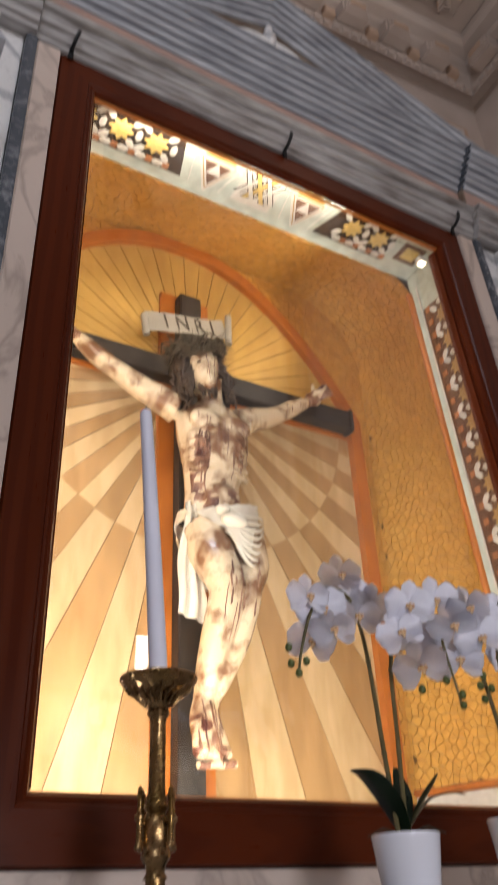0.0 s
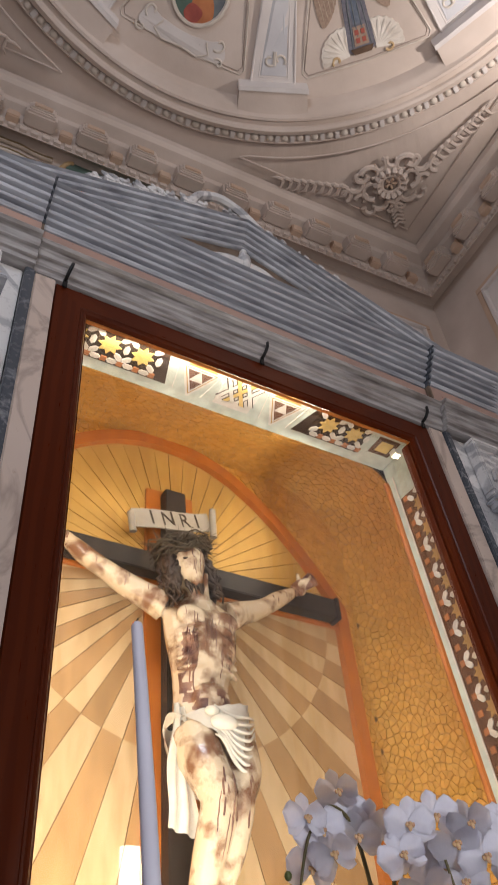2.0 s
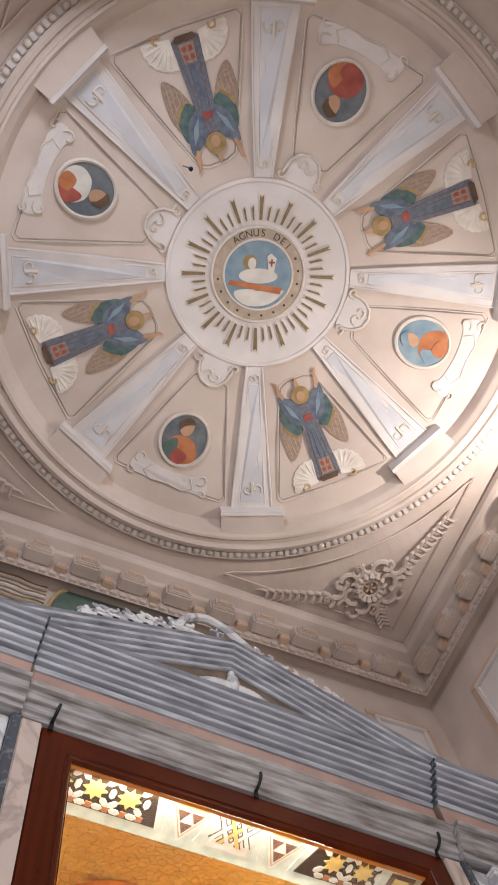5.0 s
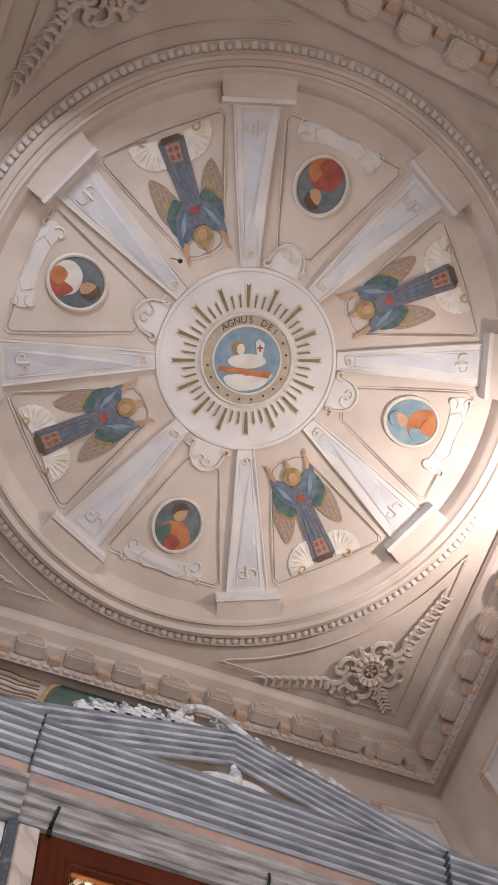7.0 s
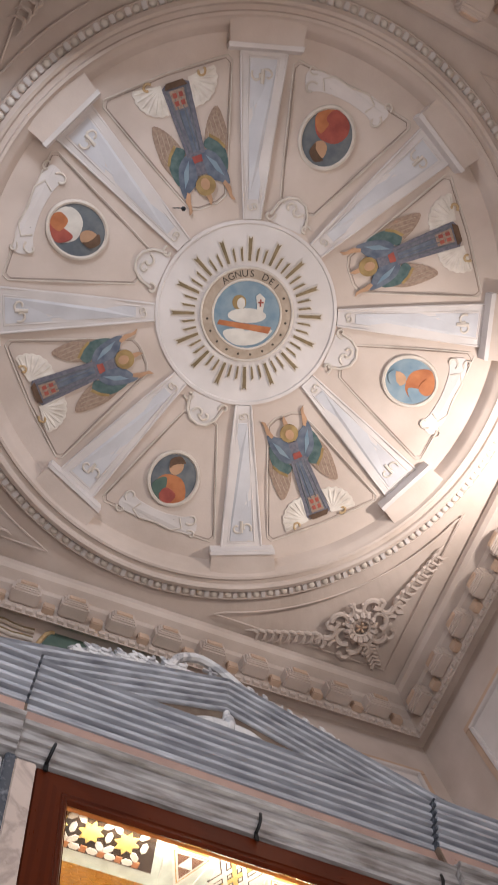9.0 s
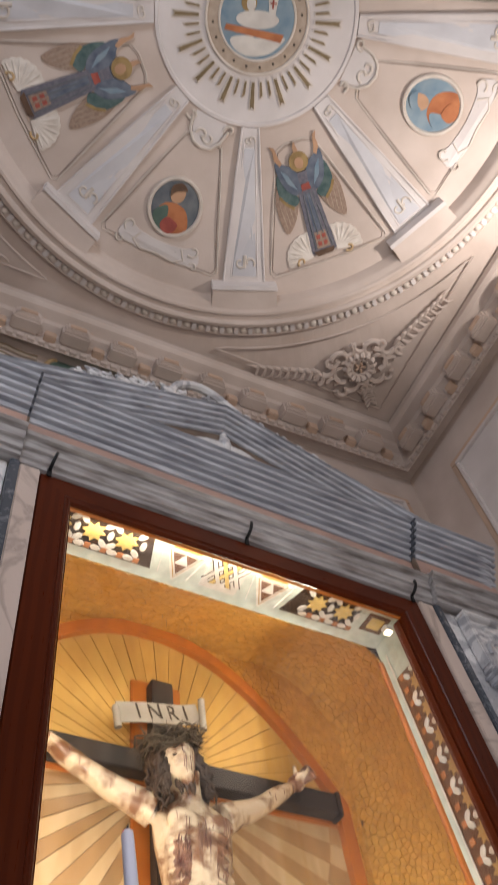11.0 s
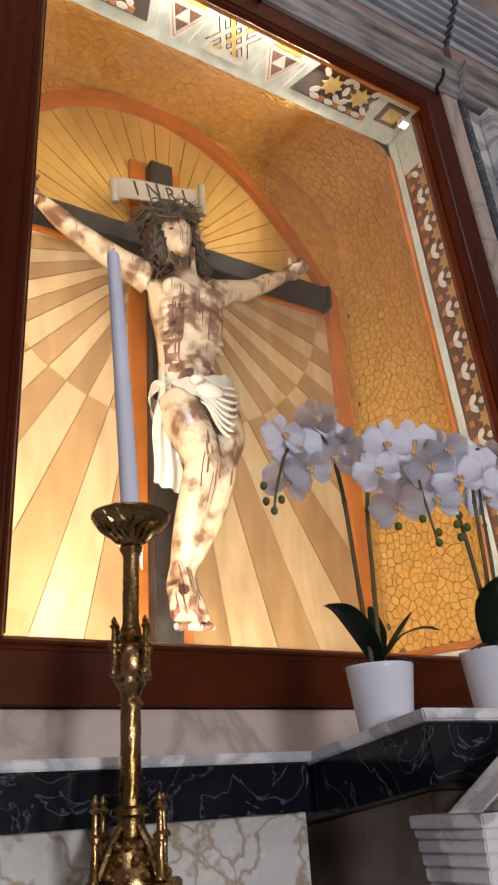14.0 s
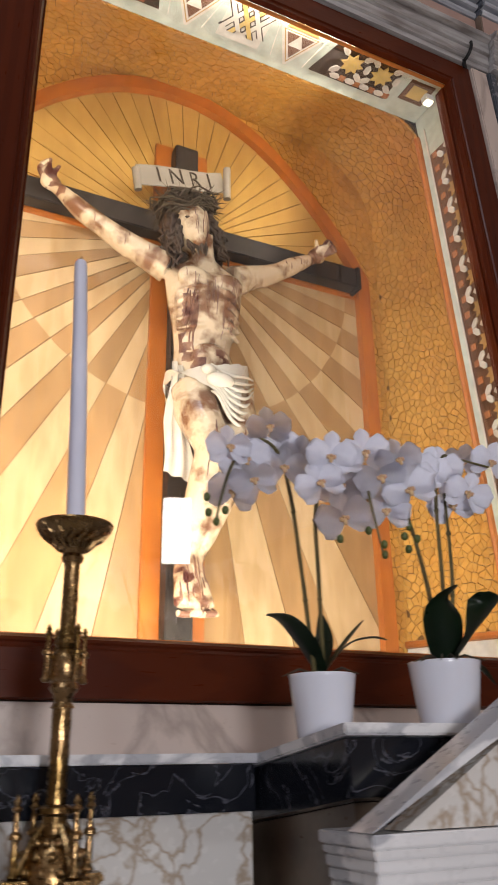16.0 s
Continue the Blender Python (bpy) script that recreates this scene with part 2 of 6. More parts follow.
    fresco_wing=mat("fresco_wing", (0.37, 0.265, 0.205), 0.85, second=(0.27, 0.185, 0.14), scale=22, stretch=(3, 3, 1)),
    shell_white=mat("shell_white", (0.76, 0.70, 0.64), 0.7, second=(0.62, 0.55, 0.49), scale=14, bump=0.08),
    fresco_gold=mat("fresco_gold", (0.38, 0.26, 0.11), 0.8, second=(0.26, 0.17, 0.07), scale=18),
    floor_stone=mat("floor_stone", (0.42, 0.36, 0.31), 0.3, second=(0.3, 0.26, 0.22), scale=6),
)

M["mosaic_piece"] = mat("mosaic_piece", (0.74, 0.43, 0.10), 0.30, second=(0.64, 0.35, 0.07), scale=30, bump=0.05, metal=0.2, random_tint=0.10)
# petals let some light through
pn = M["petal"].node_tree
pb = pn.nodes["Principled BSDF"]
through_petal = pn.nodes.new("ShaderNodeBsdfTranslucent")
through_petal.inputs["Color"].default_value = (0.88, 0.88, 0.95, 1)
petal_mix = pn.nodes.new("ShaderNodeMixShader")
petal_mix.inputs[0].default_value = 0.5
pn.links.new(pb.outputs[0], petal_mix.inputs[1])
pn.links.new(through_petal.outputs[0], petal_mix.inputs[2])
pn.links.new(petal_mix.outputs[0], pn.nodes["Material Output"].inputs["Surface"])
glass = bpy.data.materials.new("glass")
glass.use_nodes = True
gb = glass.node_tree.nodes["Principled BSDF"]
gb.inputs["Transmission Weight"].default_value, gb.inputs["Roughness"].default_value, gb.inputs["IOR"].default_value = 1.0, 0.0, 1.45
gb.inputs["Base Color"].default_value = (1, 1, 1, 1)
M["glass"] = glass

# ---- mesh tools ----


def mesh_ob(name, verts, faces, material, parent=None, label="", smooth=False):
    me = bpy.data.meshes.new(name)
    me.from_pydata([tuple(v) for v in verts], [], faces)
    me.materials.append(material)
    if smooth:
        me.polygons.foreach_set("use_smooth", [True] * len(me.polygons))
    me.update()
    ob = new(name, me)
    if parent:
        ob.parent = parent
    if label:
        ob["label"] = label
    return ob


def part(name, bm, material, parent, label="", smooth=False):
    bmesh.ops.recalc_face_normals(bm, faces=bm.faces)
    me = bpy.data.meshes.new(name)
    bm.to_mesh(me)
    bm.free()
    for m in material if isinstance(material, (list, tuple)) else [material]:
        me.materials.append(m)
    if smooth:
        me.polygons.foreach_set("use_smooth", [True] * len(me.polygons))
        me.set_sharp_from_angle(angle=radians(40))
    ob = new(name, me)
    if parent:
        ob.parent = parent
    if label:
        ob["label"] = label
    return ob


def thing(name, label, category, group="", kind="", at=(0, 0, 0)):
    ob = new(name)
    ob.empty_display_size = 0.05
    ob.location = at
    return tagged(ob, label, category, group, kind)


def add_box(bm, x0, x1, y0, y1, z0, z1, bevel=0.0, m=None):
    r = bmesh.ops.create_cube(bm, size=1.0)
    bmesh.ops.transform(bm, verts=r["verts"], matrix=Matrix.Translation(((x0 + x1) / 2, (y0 + y1) / 2, (z0 + z1) / 2)) @ Matrix.Diagonal((x1 - x0, y1 - y0, z1 - z0, 1)))
    vs = r["verts"]
    if bevel:
        es = list({e for v in vs for e in v.link_edges})
        vs = list({v for f in bmesh.ops.bevel(bm, geom=es, offset=bevel, segments=2, affect="EDGES")["faces"] for v in f.verts} | {v for v in vs if v.is_valid})
    if m is not None:
        bmesh.ops.transform(bm, verts=vs, matrix=m)
    return vs


def box(name, x0, x1, y0, y1, z0, z1, material, parent=None, bevel=0.003, label="", m=None):
    bm = bmesh.new()
    add_box(bm, x0, x1, y0, y1, z0, z1, bevel, m)
    return part(name, bm, material, parent, label)


def add_prism(bm, poly, f0, f1):
    """poly: 2D points; f0, f1 map a 2D point to the two end faces."""
    a = [bm.verts.new(f0(*p)) for p in poly]
    b = [bm.verts.new(f1(*p)) for p in poly]
    n = len(poly)
    bm.faces.new(a)
    bm.faces.new(b[::-1])
    for i in range(n):
        bm.faces.new((a[i], b[i], b[(i + 1) % n], a[(i + 1) % n]))


def add_lathe(bm, profile, at=(0, 0, 0), seg=24, a0=0.0, a1=2 * math.pi, squash=1.0):
    full = abs(a1 - a0 - 2 * math.pi) < 1e-6
    n = seg if full else seg + 1
    rows = []
    for r, z in profile:
        rows.append([bm.verts.new((at[0] + r * math.cos(a0 + (a1 - a0) * i / seg), at[1] + r * squash * math.sin(a0 + (a1 - a0) * i / seg), at[2] + z)) for i in range(n)])
    for p, q in zip(rows, rows[1:]):
        for i in range(seg):
            j = (i + 1) % n
            bm.faces.new((p[i], p[j], q[j], q[i]))
    return rows


def lathe(name, profile, at, material, parent, seg=24, label="", smooth=True):
    bm = bmesh.new()
    add_lathe(bm, profile, at, seg)
    return part(name, bm, material, parent, label, smooth)


def add_tube(bm, pts, radii, seg=8, cap=True):
    pts = [Vector(p) for p in pts]
    rows, side = [], None
    for i, p in enumerate(pts):
        d = (pts[min(i + 1, len(pts) - 1)] - pts[max(i - 1, 0)]).normalized()
        if side is None:
            side = d.orthogonal().normalized()
        side = (side - d * side.dot(d)).normalized()
        up = d.cross(side)
        r = radii[i] if isinstance(radii, (list, tuple)) else radii
        rx, ry = r if isinstance(r, tuple) else (r, r)
        rows.append([bm.verts.new(p + side * (rx * math.cos(2 * math.pi * k / seg)) + up * (ry * math.sin(2 * math.pi * k / seg))) for k in range(seg)])
    for a, b in zip(rows, rows[1:]):
        for k in range(seg):
            bm.faces.new((a[k], a[(k + 1) % seg], b[(k + 1) % seg], b[k]))
    if cap:
        bm.faces.new(rows[0][::-1])
        bm.faces.new(rows[-1])


def add_ball(bm, at, r, seg=12, rings=8, m=None):
    q = bmesh.ops.create_uvsphere(bm, u_segments=seg, v_segments=rings, radius=1.0)
    r = r if isinstance(r, (tuple, list)) else (r, r, r)
    bmesh.ops.transform(bm, verts=q["verts"], matrix=Matrix.Translation(at) @ (m or Matrix.Identity(4)) @ Matrix.Diagonal((*r, 1)))
    return q["verts"]


def spline(pts, n):
    """Catmull-Rom through rows of numbers."""
    pts = np.array(pts, float)
    ext = np.vstack([2 * pts[0] - pts[1], pts, 2 * pts[-1] - pts[-2]])
    out = []
    for i in range(len(pts) - 1):
        p0, p1, p2, p3 = ext[i:i + 4]
        for k in range(n):
            t = k / n
            out.append(0.5 * (2 * p1 + (p2 - p0) * t + (2 * p0 - 5 * p1 + 4 * p2 - p3) * t * t + (3 * p1 - p0 - 3 * p2 + p3) * t ** 3))
    out.append(pts[-1])
    return out

# ---- the chapel: a square room, turned a little against the altar ----
CX, CY, TURN = 0.50, -0.085, radians(-3.6)
HALF, EDGE, TOP = 2.10, 1.845, 6.22
ROOM = Matrix.Translation((CX, CY, 0)) @ Matrix.Rotation(TURN, 4, "Z")


def room_thing(name, label, category, kind="structure"):
    ob = thing(name, label, category, kind=kind)
    ob.matrix_world = ROOM
    return ob


def sided(k):
    """Turns the front wall's frame to side k: 0 front, 1 east, 2 back, 3 west."""
    return Matrix.Rotation(-k * math.pi / 2, 4, "Z")


floor = room_thing("floor", "polished beige stone floor of the chapel", "floor")
bm = bmesh.new(); add_box(bm, -2.4, 2.4, -2.4, 2.4, -0.1, 0.0); part("slab", bm, M["floor_stone"], floor)

names = ("wall_front", "wall_east", "wall_back", "wall_west")
walls = []
for k, nm in enumerate(names):
    w = room_thing(nm, "plastered chapel wall in pale warm beige with painted panels", "wall")
    walls.append(w)
    bm = bmesh.new()
    if k == 0:  # the opening for the case goes through
        for x0, x1, z0, z1 in ((-2.4, -0.75, 0, 6.2), (1.75, 2.4, 0, 6.2), (-0.75, 1.75, 4.6, 6.2), (-0.75, 1.75, 0, 1.5)):
            add_box(bm, x0, x1, HALF, HALF + 0.3, z0, z1)
    else:
        add_box(bm, -HALF, HALF + 0.3, HALF, HALF + 0.3, 0, 6.2)
    bmesh.ops.transform(bm, verts=bm.verts, matrix=sided(k))
    part("plaster", bm, M["plaster"], w)
    # framed panels of the wall near the corners
    spans = ((1.52, 1.98, 3.2, 5.7), (-1.98, -1.5, 3.2, 5.7)) if k == 0 else ((0.75, 1.75, 3.0, 5.7), (-0.6, 0.6, 3.0, 5.7), (-1.75, -0.75, 3.0, 5.7))
    for x0, x1, z0, z1 in spans:
        for nm2, d, ty, mt in (("panel_border", 0.0, 0.012, "plaster_peach"), ("panel_moulding", 0.05, 0.028, "plaster_light")):
            bm = bmesh.new()
            a, b, c, e, t = x0 + d, x1 - d, z0 + d, z1 - d, 0.045 if d == 0 else 0.025
            for q in ((a, b, c, c + t), (a, b, e - t, e), (a, a + t, c + t, e - t), (b - t, b, c + t, e - t)):
                add_box(bm, q[0], q[1], HALF - ty, HALF, q[2], q[3], 0.004)
            bmesh.ops.transform(bm, verts=bm.verts, matrix=sided(k))
            part(nm2, bm, M[mt], w)
        bm = bmesh.new(); add_box(bm, x0 + 0.075, x1 - 0.075, HALF - 0.006, HALF, z0 + 0.075, z1 - 0.075)
        bmesh.ops.transform(bm, verts=bm.verts, matrix=sided(k))
        part("panel_field", bm, M["plaster_light"], w)

# cornice with modillions
PROFILE = ((HALF, 5.985), (HALF - 0.085, 5.975), (HALF - 0.09, 5.925), (HALF - 0.098, 5.92), (HALF - 0.10, 5.95),
           (HALF - 0.12, 5.96), (HALF - 0.125, 6.06), (HALF - 0.17, 6.08), (HALF - 0.175, 6.12), (EDGE + 0.02, 6.14), (EDGE, 6.17), (EDGE, TOP), (HALF, TOP))
for k in range(4):
    c = room_thing("cornice", "moulded plaster cornice with painted modillions below the dome", "cornice")
    bm = bmesh.new()
    a = [bm.verts.new(sided(k) @ Vector((-y, y, z))) for y, z in PROFILE]
    b = [bm.verts.new(sided(k) @ Vector((y, y, z))) for y, z in PROFILE]
    for i in range(len(PROFILE)):
        j = (i + 1) % len(PROFILE)
        bm.faces.new((a[i], a[j], b[j], b[i]))
    part("moulding", bm, M["plaster"], c)
    n = 13
    for i in range(n):
        u = -1.74 + 3.48 * i / (n - 1) - 0.06
        bm = bmesh.new()
        add_box(bm, u - 0.085, u + 0.085, HALF - 0.215, HALF - 0.12, 5.965, 6.075, 0.012)
        add_box(bm, u - 0.07, u + 0.07, HALF - 0.232, HALF - 0.2, 5.985, 6.055, 0.01)
        bmesh.ops.transform(bm, verts=bm.verts, matrix=sided(k))
        md = part("modillion", bm, M["plaster"], c)
        bm = bmesh.new()
        add_box(bm, u - 0.05, u + 0.05, HALF - 0.24, HALF - 0.228, 6.0, 6.04, 0.004)
        add_box(bm, u + 0.115, u + 0.185, HALF - 0.16, HALF - 0.11, 5.955, 6.02, 0.006)
        bmesh.ops.transform(bm, verts=bm.verts, matrix=sided(k))
        part("modillion_panel", bm, M["plaster_peach"], md)
    bm = bmesh.new()
    for i in range(64):
        u = -1.95 + 3.9 * i / 63
        add_box(bm, u - 0.019, u + 0.019, HALF - 0.118, HALF - 0.09, 5.928, 5.958)
    bmesh.ops.transform(bm, verts=bm.verts, matrix=sided(k))
    tagged(part("dentils", bm, M["plaster"], c), kind="stuff")

# ceiling: four flat spandrels round the ring, and the saucer dome
RING, RISE, DOME_Z, DOME_R = 1.72, 0.26, 6.34, 1.60


def dome_z(r):
    return DOME_Z + RISE * (1 - (r / DOME_R) ** 2)


def dome_r(a):
    r = a * 1.08
    for _ in range(4):
        r = a * (dome_z(r) - 1.7) / 4.3
    return r


def dome(a, th, off=0.0):
    """A place on the dome: a the reach from the axis at 6 m height, th degrees in the world, off down from the surface."""
    r = dome_r(a)
    t = radians(th) - TURN
    return Vector((r * math.cos(t), r * math.sin(t), dome_z(r) - off))


ceiling = room_thing("ceiling", "flat plaster spandrels between square cornice and round dome", "ceiling")
bm = bmesh.new()
N = 160
inner, outer = [], []
for i in range(N):
    t = 2 * math.pi * i / N
    c, s = math.cos(t), math.sin(t)
    q = 1 / max(abs(c), abs(s))
    inner.append(bm.verts.new((1.70 * c, 1.70 * s, 6.275)))
    outer.append(bm.verts.new((EDGE * q * c * 1.12, EDGE * q * s * 1.12, TOP - 0.002 + 0.0)))
for i in range(N):
    j = (i + 1) % N
    bm.faces.new((inner[i], inner[j], outer[j], outer[i]))
part("spandrels", bm, M["plaster"], ceiling)
box("roof", -2.4, 2.4, -2.4, 2.4, 6.9, 7.0, M["plaster"], ceiling)

dome_thing = room_thing("dome", "painted saucer dome with eight white ribs and a sunburst", "dome")
bm = bmesh.new()
prof = [(1.72, 6.25)] + [(r, dome_z(r)) for r in np.linspace(1.60, 0.0005, 26)]
add_lathe(bm, [(1.62, 6.30)] + prof[1:], seg=128)
part("shell", bm, M["plaster"], dome_thing, smooth=True)
bm = bmesh.new()
add_lathe(bm, [(1.75, 6.275), (1.747, 6.235), (1.742, 6.228), (1.738, 6.228), (1.733, 6.235), (1.69, 6.24), (1.685, 6.215), (1.66, 6.205), (1.645, 6.215), (1.64, 6.235),
               (1.615, 6.24), (1.605, 6.225), (1.59, 6.23), (1.58, 6.26), (1.565, 6.27), (1.555, 6.30), (1.54, 6.345), (1.53, 6.40)], seg=160)
part("ring_moulding", bm, M["plaster"], dome_thing, smooth=True)
egg = bmesh.new()
dart = bmesh.new()
for i in range(120):
    t = 2 * math.pi * i / 120
    m = Matrix.Rotation(t, 4, "Z")
    add_ball(egg, m @ Vector((1.713, 0, 6.238)), (0.024, 0.024, 0.018), 8, 6, m)
    t += math.pi / 120
    m = Matrix.Rotation(t, 4, "Z")
    add_box(dart, 1.692, 1.735, -0.014, 0.014, 6.222, 6.25, 0.004, m)
tagged(part("eggs", egg, M["stucco"], dome_thing, "plaster ornament beads", True), kind="stuff")
tagged(part("darts", dart, M["plaster_light"], dome_thing), kind="stuff")

# ---- the altar surround of marble ----
AX = 0.864
aedicule = thing("altar_surround", "grey and white marble altar surround with pediment, architrave and columns", "altar")


def run_x(name, profile, x0, x1, material, parent, label="", dy=0.0):
    """A moulding along x from a closed (y, z) profile."""
    bm = bmesh.new()
    add_prism(bm, profile, lambda y, z: (x0, y + dy, z), lambda y, z: (x1, y + dy, z))
    return part(name, bm, material, parent, label)


BACK = 1.452
ARCHITRAVE = ((BACK, 3.915), (1.400, 3.915), (1.372, 3.918), (1.372, 3.940), (1.362, 3.944), (1.362, 3.985), (1.352, 3.990), (1.352, 4.035), (1.335, 4.040), (1.328, 4.052), (1.335, 4.064), (1.362, 4.068), (1.362, 4.074), (BACK, 4.074))
FRIEZE = ((BACK, 4.077), (1.388, 4.077), (1.388, 4.188), (BACK, 4.188))
CORNICE = [(BACK, 4.191), (1.382, 4.191)]
for n in range(6):  # fascias with a narrow groove above each
    y, z = 1.380 - 0.0155 * n, 4.196 + 0.0275 * n
    CORNICE += [(y, z), (y - 0.003, z + 0.005), (y - 0.004, z + 0.014), (y - 0.001, z + 0.0175), (y + 0.020, z + 0.0190), (y + 0.020, z + 0.0265)]
CORNICE += [(1.288, 4.361), (BACK, 4.361)]
for nm, prof, mt, lb in (("architrave", ARCHITRAVE, "marble_clouded", "clouded grey brown marble architrave"), ("frieze", FRIEZE, "marble_pink", "plain pink marble frieze"), ("cornice", CORNICE, "marble_grey", "stepped grey marble cornice")):
    run_x(nm, prof, 0.0, 1.73, M[mt], aedicule, lb)
    for x0, x1 in ((-0.46, -0.004), (1.734, 2.19)):
        run_x(nm + "_return", prof, x0, x1, M[mt], aedicule, dy=-0.026)

# dark joints where the outer blocks step forward
for x0, x1 in ((-0.0035, 0.006), (1.722, 1.7335)):
    run_x("dark_joint", CORNICE, x0, x1, M["marble_dark"], aedicule, "dark marble joint", dy=-0.020)
    box("dark_joint", x0, x1, 1.362, 1.387, 4.076, 4.190, M["marble_brown"], aedicule, 0.002, "brown marble joint")
# raking cornices
RAKE = [(1.62, -0.132), (1.366, -0.132)]
for n in range(5):
    y, z = 1.362 - 0.0150 * n, -0.130 + 0.026 * n
    RAKE += [(y, z), (y - 0.003, z + 0.006), (y - 0.004, z + 0.014), (y - 0.001, z + 0.017), (y + 0.019, z + 0.0185), (y + 0.019, z + 0.0255)]
RAKE += [(1.292, 0.002), (1.62, 0.002)]
APEX, SLOPE = 4.750, 0.335
PX = 0.83
for side, end in ((-1, -0.47), (1, 2.16)):
    bm = bmesh.new()
    add_prism(bm, RAKE, lambda y, h: (PX, y, APEX + h), lambda y, h: (end, y, APEX + h - SLOPE * abs(end - PX)))
    part("raking_cornice", bm, M["marble_grey"], aedicule, "sloping grey marble cornice of the pediment")
bm = bmesh.new()
add_prism(bm, ((-0.2, 4.362), (1.9, 4.362), (PX, APEX - 0.10)), lambda x, z: (x, 1.374, z), lambda x, z: (x, 1.60, z))
part("tympanum", bm, M["marble_brown"], aedicule, "brown marble tympanum")
bm = bmesh.new()
add_ball(bm, (0.82, 1.35, 4.500), (0.030, 0.03, 0.050), 12, 8)
add_ball(bm, (0.82, 1.35, 4.560), (0.016, 0.018, 0.022), 10, 6)
for s in (-1, 1):
    add_tube(bm, spline([(0.82 + s * 0.02, 1.36, 4.47), (0.82 + s * 0.09, 1.355, 4.465), (0.82 + s * 0.17, 1.36, 4.440), (0.82 + s * 0.26, 1.365, 4.405)], 4), [0.032 - 0.0018 * i for i in range(13)], 8)
part("tympanum_relief", bm, M["marble_white"], aedicule, "white marble relief", True)

# jambs, dark strips and pilasters, mirrored on the axis
for s in (-1, 1):
    def xx(d):
        return AX + s * d

    def bar(name, d0, d1, y0, y1, z0, z1, mt, lb="", bevel=0.004):
        a, b = sorted((xx(d0), xx(d1)))
        return box(name, a, b, y0, y1, z0, z1, M[mt], aedicule, bevel, lb)

    bar("jamb", 0.789, 0.858, 1.372, 1.452, 1.70, 3.913, "marble_cream", "veined cream marble jamb")
    bar("dark_strip", 0.860, 0.893, 1.362, 1.452, 1.70, 3.914, "marble_dark", "dark grey marble strip")
    bar("pilaster", 0.895, 1.30, 1.385, 1.452, 1.70, 3.913, "marble_white", "white marble pilaster")
    # column with carved panel over the capital
    bar("carved_panel", 0.985, 1.27, 1.355, 1.384, 3.62, 3.88, "marble_white")
    bm = bmesh.new()
    a, b = sorted((xx(0.975), xx(1.28)))
    for q in ((a, b, 3.60, 3.622), (a, b, 3.878, 3.90), (a, a + 0.022, 3.622, 3.878), (b - 0.022, b, 3.622, 3.878)):
        add_box(bm, q[0], q[1], 1.33, 1.384, q[2], q[3], 0.005)
    part("panel_frame", bm, M["marble_white"], aedicule)
    bm = bmesh.new()
    cx = xx(1.128)
    for k in range(4):
        u = k * math.pi / 2 + 0.4
        add_tube(bm, [(cx + 0.10 * f * math.cos(u + 1.7 * f), 1.35, 3.75 + 0.10 * f * math.sin(u + 1.7 * f)) for f in np.linspace(0.12, 1, 9)], [0.022 - 0.0016 * i for i in range(9)], 6)
    add_ball(bm, (cx, 1.347, 3.75), (0.03, 0.02, 0.03), 10, 6)
    part("panel_relief", bm, M["marble_white"], aedicule, "carved white marble foliage", True)
    bm = bmesh.new()
    add_box(bm, cx - 0.15, cx + 0.15, 1.20, 1.384, 3.545, 3.598, 0.006)
    add_box(bm, cx - 0.165, cx + 0.165, 1.185, 1.384, 3.57, 3.585, 0.004)
    part("abacus", bm, M["marble_grey"], aedicule)
    lathe("column_capital", [(0.0, 3.54), (0.135, 3.54), (0.14, 3.52), (0.115, 3.49), (0.10, 3.455), (0.108, 3.44), (0.108, 3.42), (0.095, 3.41), (0.0, 3.41)], (cx, 1.31, 0), M["marble_grey"], aedicule, 28)
    lathe("column_shaft", [(0.0, 3.409), (0.086, 3.409), (0.093, 3.2), (0.10, 2.6), (0.105, 1.9), (0.12, 1.80), (0.12, 1.74), (0.135, 1.72), (0.135, 1.69), (0, 1.69)], (cx, 1.31, 0), M["marble_grey"], aedicule, 28)

# cresting: leaf scrolls on the slopes, a broken arch with a cross at the top
for s in (-1, 1):
    for i in range(7):
        d = 0.19 + 0.072 * i
        x, z = PX + s * d, APEX + 0.285 - SLOPE * d
        bm = bmesh.new()
        ph = random.uniform(0, 6)
        for k in range(5):
            u = ph + k * 1.3
            add_tube(bm, [(x + 0.060 * f * math.cos(u + 2 * f) + s * 0.01 * k - s * 0.02, 1.445 + 0.02 * math.sin(u), z + 0.055 * f * math.sin(u + 2 * f)) for f in np.linspace(0.1, 1, 6)], [0.014, 0.016, 0.015, 0.012, 0.010, 0.005], 6)
        add_box(bm, x - 0.05, x + 0.05, 1.42, 1.50, z - 0.31, z - 0.045)
        part("crest_leaf", bm, M["marble_white"], aedicule, "carved white acanthus leaf", True)
bm = bmesh.new()
arch = [(PX - 0.20, 1.44, 4.955), (PX - 0.15, 1.44, 5.06), (PX - 0.05, 1.44, 5.125), (PX + 0.05, 1.44, 5.10), (PX + 0.12, 1.44, 5.04), (PX + 0.20, 1.44, 4.96), (PX + 0.24, 1.44, 4.90)]
add_tube(bm, spline(arch, 5), 0.024, 8)
add_box(bm, PX - 0.24, PX + 0.26, 1.42, 1.56, 4.70, 4.965, 0.02)
part("crest_arch", bm, M["marble_white"], aedicule, "broken white marble arch", True)
bm = bmesh.new()
add_ball(bm, (PX + 0.0, 1.50, 5.02), (0.13, 0.03, 0.075), 16, 8)
part("crest_shell", bm, M["bronze_paint"], aedicule, "dark carved cartouche")
bm = bmesh.new()
